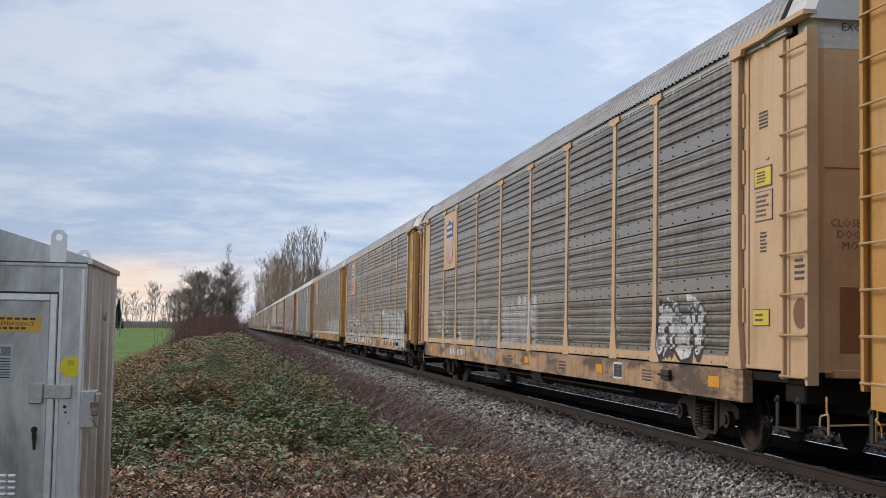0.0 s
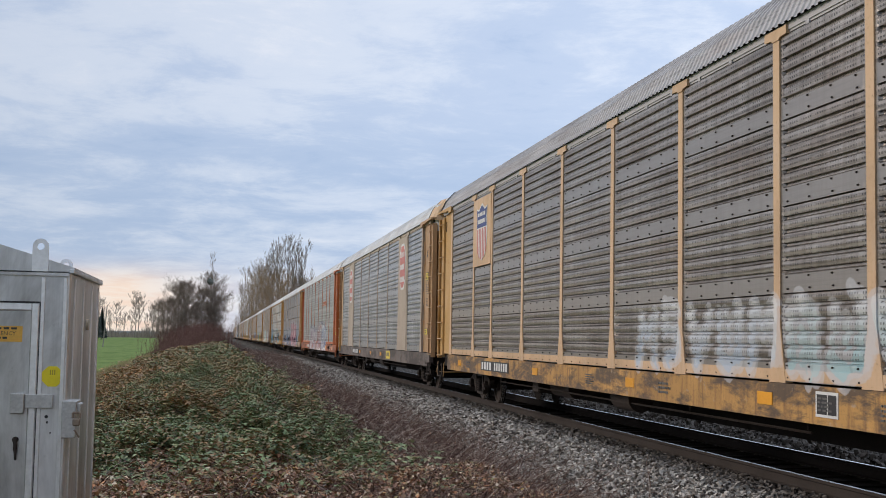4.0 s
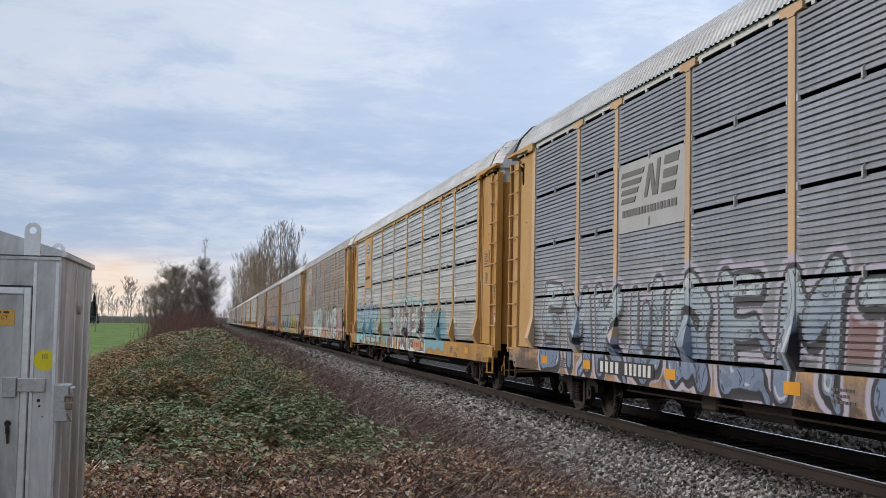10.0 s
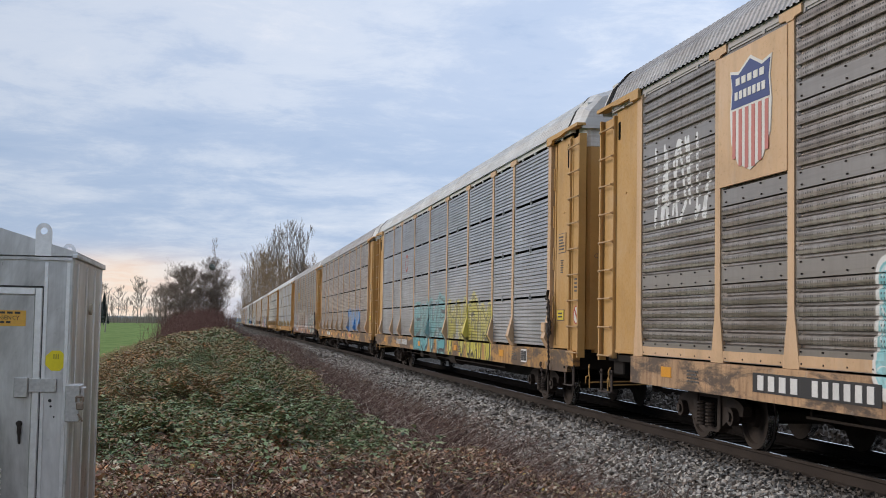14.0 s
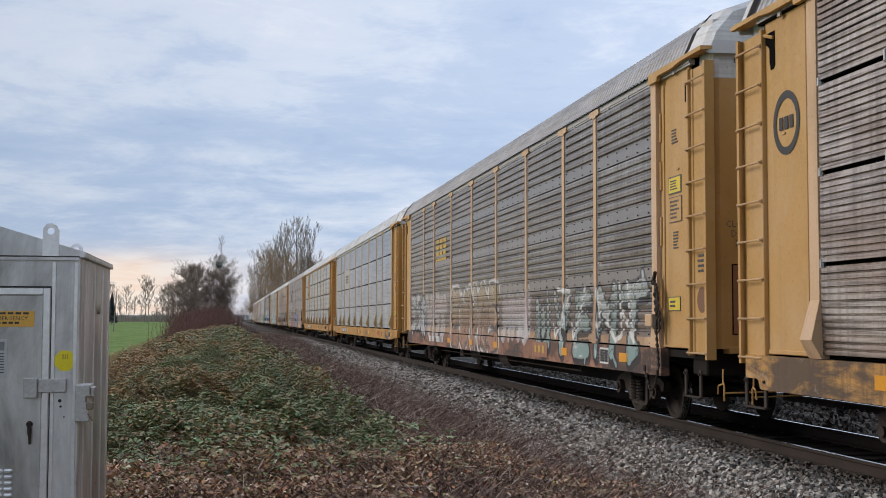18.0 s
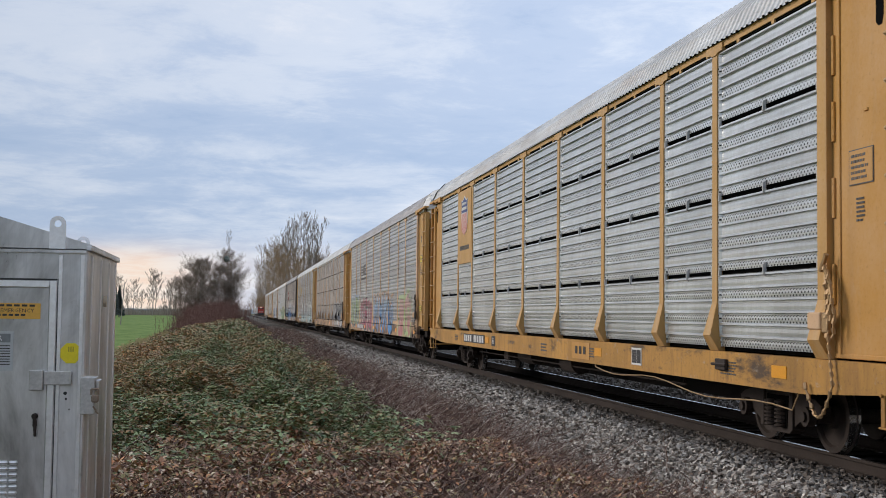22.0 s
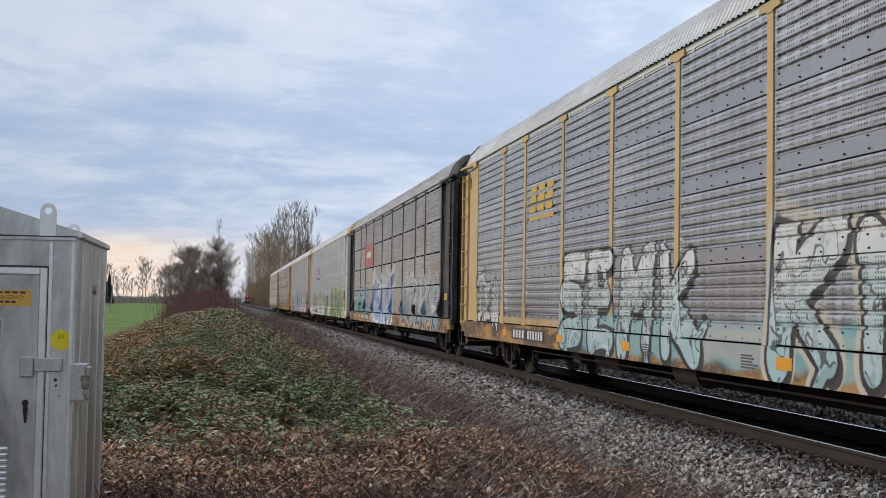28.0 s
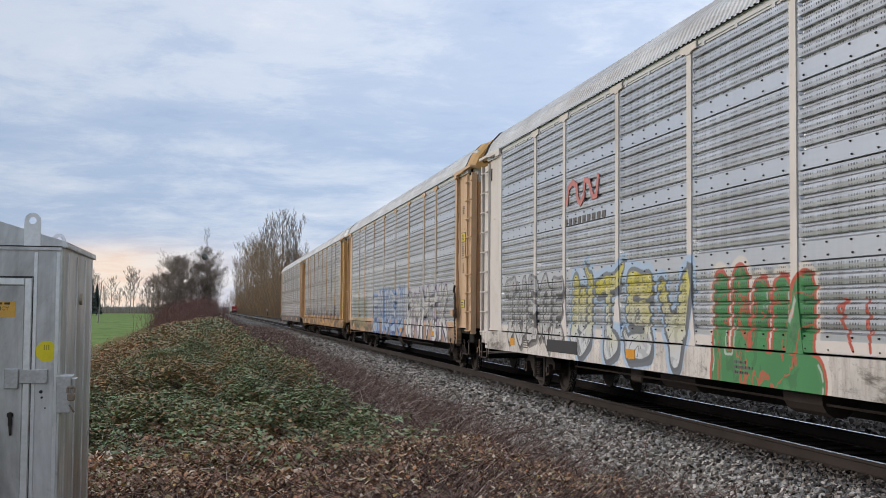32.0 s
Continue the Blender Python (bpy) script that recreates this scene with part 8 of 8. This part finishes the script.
def build_trees():
    rng = random.Random(41)
    bushy = [bare_tree(s, 7.5, 0.13, 0.08, w, (BARK, TWIGS_BANK), 3, (1, 3), 0.66, 0.55, 22, 0.0065, 2) for s, w in ((1, 1.95), (2, 1.75))]
    spike = bare_tree(5, 11.0, 0.055, 0.62, 0.9, (BARK, TWIGS), 2, (1, 2), 0.4, 2.2, 12, 0.008)
    for x, y, m, s, turn in ((-6.2, 150, 0, 0.78, 0), (-5.2, 151, 1, 1.04, 60), (-4.3, 149, 0, 0.96, 100), (-2.1, 150, 1, 0.90, 220), (-1.2, 152, 0, 1.05, 250), (-0.4, 151, 1, 0.78, 10), (-3.2, 154, 1, 0.66, 300)):
        tree(bushy[m], x, y, turn, s, "dense leafless grey-brown tree on the bank", group="trees on the bank")
    tree(spike, -1.4, 150.5, 20, 1.0, "slender leafless tree with a bare top above its neighbours", group="trees on the bank")
    nest = bmesh.new()
    bmesh.ops.create_icosphere(nest, subdivisions=2, radius=0.5)
    for v in nest.verts:
        v.co *= 0.8 + 0.35 * noise.noise(v.co * 2.3)
    ob = tagged(new("ivy_clump", mesh_of("ivy_clump", nest, PINE)), "dark evergreen clump high in the bare tree", "ivy")
    ob.location = (-1.35, 150.3, 8.0)
    # thicket of red stems under them
    segs = []
    for _ in range(5200):
        y = rng.uniform(118, 152)
        x = rng.gauss(-3.2, 1.6)
        z = ground_z(x, y)
        h = rng.uniform(0.7, 2.9) * (0.25 + 0.75 * smooth(118, 142, y))
        a, b = rng.uniform(-0.35, 0.35), rng.uniform(-0.3, 0.3)
        top = (x + a * h, y + b * h, z + h)
        segs.append(((x, y, z), top, 0.016, 0.008))
        for _ in range(3):
            f = rng.uniform(0.35, 0.9)
            q = (x + a * h * f, y + b * h * f, z + h * f)
            l = h * rng.uniform(0.15, 0.35)
            segs.append((q, (q[0] + rng.uniform(-l, l), q[1] + rng.uniform(-l, l), q[2] + l), 0.010, 0.006))
    tagged(new("red_thicket", tubes_mesh("red_thicket", segs, [TWIGS_RED])), "thicket of bare reddish shrubs under the trees", "shrubs", kind="stuff")
    # tall wood along the far side of the line
    tall = [bare_tree(s, 28.0, 0.30, c, w, (BARK, mt), 3, (1, 2), sp, up, b, 0.014) for s, w, mt, c, sp, up, b in (
        (11, 3.0, TWIGS, 0.40, 0.48, 1.5, 20), (12, 2.7, TWIGS, 0.46, 0.46, 1.6, 18), (13, 4.2, TWIGS_WARM, 0.12, 0.5, 0.9, 26), (14, 4.8, TWIGS_WARM, 0.16, 0.5, 0.9, 26), (15, 4.4, TWIGS_DARK, 0.14, 0.5, 0.8, 26))]

    def stand(m, x, y, h):
        tree(tall[m], x, y, rng.uniform(0, 360), h / 28.0, "tall leafless poplar with a slender upright crown" if m < 2 else "leafless tree with orange-brown twigs in a wood" if m < 4 else "dark leafless tree in a wood beside the line", group="wood beside the line")
    # slender poplars over lower, broader trees
    for y, h in ((318, 24), (333, 27.5), (348, 29.5), (366, 30), (388, 31.5), (412, 32.5), (446, 35), (486, 37), (530, 38.5), (572, 39)):
        stand(rng.choice((0, 1)), 19.4 + rng.uniform(-0.8, 1.4), y, h * rng.uniform(0.95, 1.03))
    for y, h in ((198, 9), (212, 11), (226, 12), (242, 13.5), (258, 14), (276, 15), (296, 16.5), (312, 17), (330, 18), (352, 20), (380, 22), (412, 24), (446, 27), (486, 30), (530, 34),
                 (580, 38), (635, 39), (700, 40), (780, 40), (880, 39), (990, 34), (1150, 30), (1330, 27), (1600, 24), (1900, 18)):
        for i in range(3 if y < 500 else 2):
            x = 17.6 + 2.7 * i + rng.uniform(-0.8, 1.0)
            m = 4 if y < 340 and rng.random() < 0.7 else rng.choice((2, 3))
            stand(m, x, y + rng.uniform(-9, 9), h * rng.uniform(0.80, 1.05) * (0.92, 1.0, 0.92)[i])
    # a low wood, out of view behind the passing train, added to block low light
    segs = []
    for _ in range(11000):
        x, y = 25.0 + abs(rng.gauss(0, 3.5)), rng.uniform(-70, 188)
        z = ground_z(x, y) - 0.1
        h = rng.uniform(1.2, 3.4)
        a, b = rng.uniform(-0.25, 0.25), rng.uniform(-0.25, 0.25)
        segs.append(((x, y, z), (x + a * h, y + b * h, z + h), 0.10, 0.05))
    tagged(new("wood_edge", tubes_mesh("wood_edge", segs, [TWIGS])), "unseen leafless young wood added behind the tracks to block low light", "undergrowth", kind="stuff")
    # undergrowth along the foot of the wood
    segs = []
    for _ in range(9000):
        y = rng.uniform(185, 1000)
        x = 16.5 + abs(rng.gauss(0, 4))
        z = ground_z(x, y) - 0.1
        h = rng.uniform(2.0, 5.0 + 9.0 * smooth(200, 360, y))
        a, b = rng.uniform(-0.3, 0.3), rng.uniform(-0.3, 0.3)
        segs.append(((x, y, z), (x + a * h, y + b * h, z + h), 0.05, 0.02))
        for _ in range(2):
            f = rng.uniform(0.3, 0.9)
            l = h * 0.3
            q = (x + a * h * f, y + b * h * f, z + h * f)
            segs.append((q, (q[0] + rng.uniform(-l, l), q[1] + rng.uniform(-l, l), q[2] + l), 0.03, 0.015))
    tagged(new("undergrowth", tubes_mesh("undergrowth", segs, [TWIGS_WARM])), "brown leafless undergrowth along the wood", "undergrowth", kind="stuff")
    # field trees
    small = [bare_tree(s, 20, 0.30, 0.30, 4.2, (BARK, TWIGS), 2, (1, 2), 0.55, 0.8, 18, 0.06) for s in (31, 32)]
    for i in range(38):
        x, y = -94 + i * 2.3 + rng.uniform(-1.2, 1.2), rng.uniform(640, 800)
        h = rng.choice((11, 14, 17, 20, 9, 23)) * rng.uniform(0.8, 1.1)
        tree(small[i % 2], x, y, rng.uniform(0, 360), h / 20, "leafless tree beyond the green field", group="trees beyond the field")
    for x, y, h in ((-48.5, 500, 17), (-50.5, 506, 19), (-53, 498, 18), (-47, 509, 13)):
        conifer(rng, x, y, h)
    segs = []
    for _ in range(6000):
        y = rng.uniform(700, 860)
        x = rng.uniform(-130, 8)
        z = ground_z(x, y)
        h = rng.uniform(0.8, 4.0) + 6.0 * max(0.0, noise.noise((x * 0.12, y * 0.02, 4.0)))
        segs.append(((x, y, z), (x + rng.uniform(-1, 1), y, z + h), 0.10, 0.05))
    tagged(new("far_hedge", tubes_mesh("far_hedge", segs, [TWIGS])), "dark hedge at the far end of the field", "hedge", kind="stuff")
    # poles in the field
    for x, y, h, t in ((-25.5, 280, 9.2, 4), (-30.5, 300, 8.0, -2), (-21.0, 420, 8.5, 1), (-12.5, 430, 9.0, 2)):
        bm = bmesh.new()
        tube(bm, (0, 0, -0.3), (0, 0, h), 0.13, 8, 0.09)
        ob = tagged(new("utility_pole", mesh_of("utility_pole", bm, BARK)), "weathered wooden pole standing in the field", "pole", "poles in the field")
        ob.matrix_world = pose(x, y, ground_z(x, y), 0, t, 0)


def conifer(rng, x, y, h):
    t = tagged(new("conifer"), "dark narrow evergreen conifer beyond the field", "tree", "conifers")
    bm = bmesh.new()
    tube(bm, (0, 0, 0), (0, 0, h), 0.3, 7, 0.03)
    part("trunk", bm, BARK, t)
    segs = []
    for i in range(900):
        f = rng.random() ** 0.8
        z = h * (0.08 + 0.92 * f)
        a = rng.uniform(0, math.tau)
        r = (1 - f) * h * 0.17 * rng.uniform(0.4, 1.15) + 0.15
        segs.append(((0, 0, z), (math.cos(a) * r, math.sin(a) * r, z - r * 0.25), 0.05, 0.18))
    part("crown", tubes_mesh("crown", segs, [PINE]), None, t)
    t.matrix_world = pose(x, y, ground_z(x, y), 0, 0, 0)


build_trees()


def build_distance():
    """Low hills far off, on every side, with the haze in their colour."""
    m, nt, b = material("hazed_hills", 1.0)
    k = Kit(nt)
    # pale blue-grey of distant haze, painted as the hills' own colour
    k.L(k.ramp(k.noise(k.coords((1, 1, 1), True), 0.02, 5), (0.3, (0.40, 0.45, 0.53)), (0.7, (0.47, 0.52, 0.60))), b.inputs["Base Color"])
    vs, fs = [], []
    n = 160
    for i in range(n):
        a = i * math.tau / n
        r = 2700
        top = 8 + 8 * noise.noise((math.cos(a) * 6, math.sin(a) * 6, 2.0)) + 4 * noise.noise((math.cos(a) * 25, math.sin(a) * 25, 2.0))
        vs += [(math.sin(a) * r, math.cos(a) * r, -6), (math.sin(a) * r, math.cos(a) * r, max(4, top))]
    fs = [(2 * i, 2 * ((i + 1) % n), 2 * ((i + 1) % n) + 1, 2 * i + 1) for i in range(n)]
    tagged(new("backdrop", grid_mesh("backdrop", vs, fs, m)), "low hills at the horizon, tinted blue-grey with haze", "hills", kind="structure")


build_distance()


def travelled(t):
    return 16.386 * t - 0.01107 * t * t


def motions():
    """The train rolls past and slows a little; its wheels turn."""
    for index, car in CARS:
        walk(car, [(t, pose(TRACK, FIRST + PITCH * index + SLACK.get(index, 0.0) - travelled(t), 0)) for t in range(0, 33, 2)])
    for back, thing in FAR:
        walk(thing, [(t, pose(SECOND, 263 + back + 17.5 * t, 0)) for t in range(0, 33, 4)])
    # each axle turns with the way that its car has gone
    for s in (-1, 1):
        first = WHEELS[s][0]
        walk(first, [(i / 30, pose(0, s * 0.87, 0.42, math.degrees(travelled(i / 30) / 0.42))) for i in range(0, 961)])
        for other in WHEELS[s][1:]:
            keys = other.animation_data_create()
            keys.action = first.animation_data.action
            keys.action_slot = first.animation_data.action_slot
            other.rotation_mode = "QUATERNION"


motions()
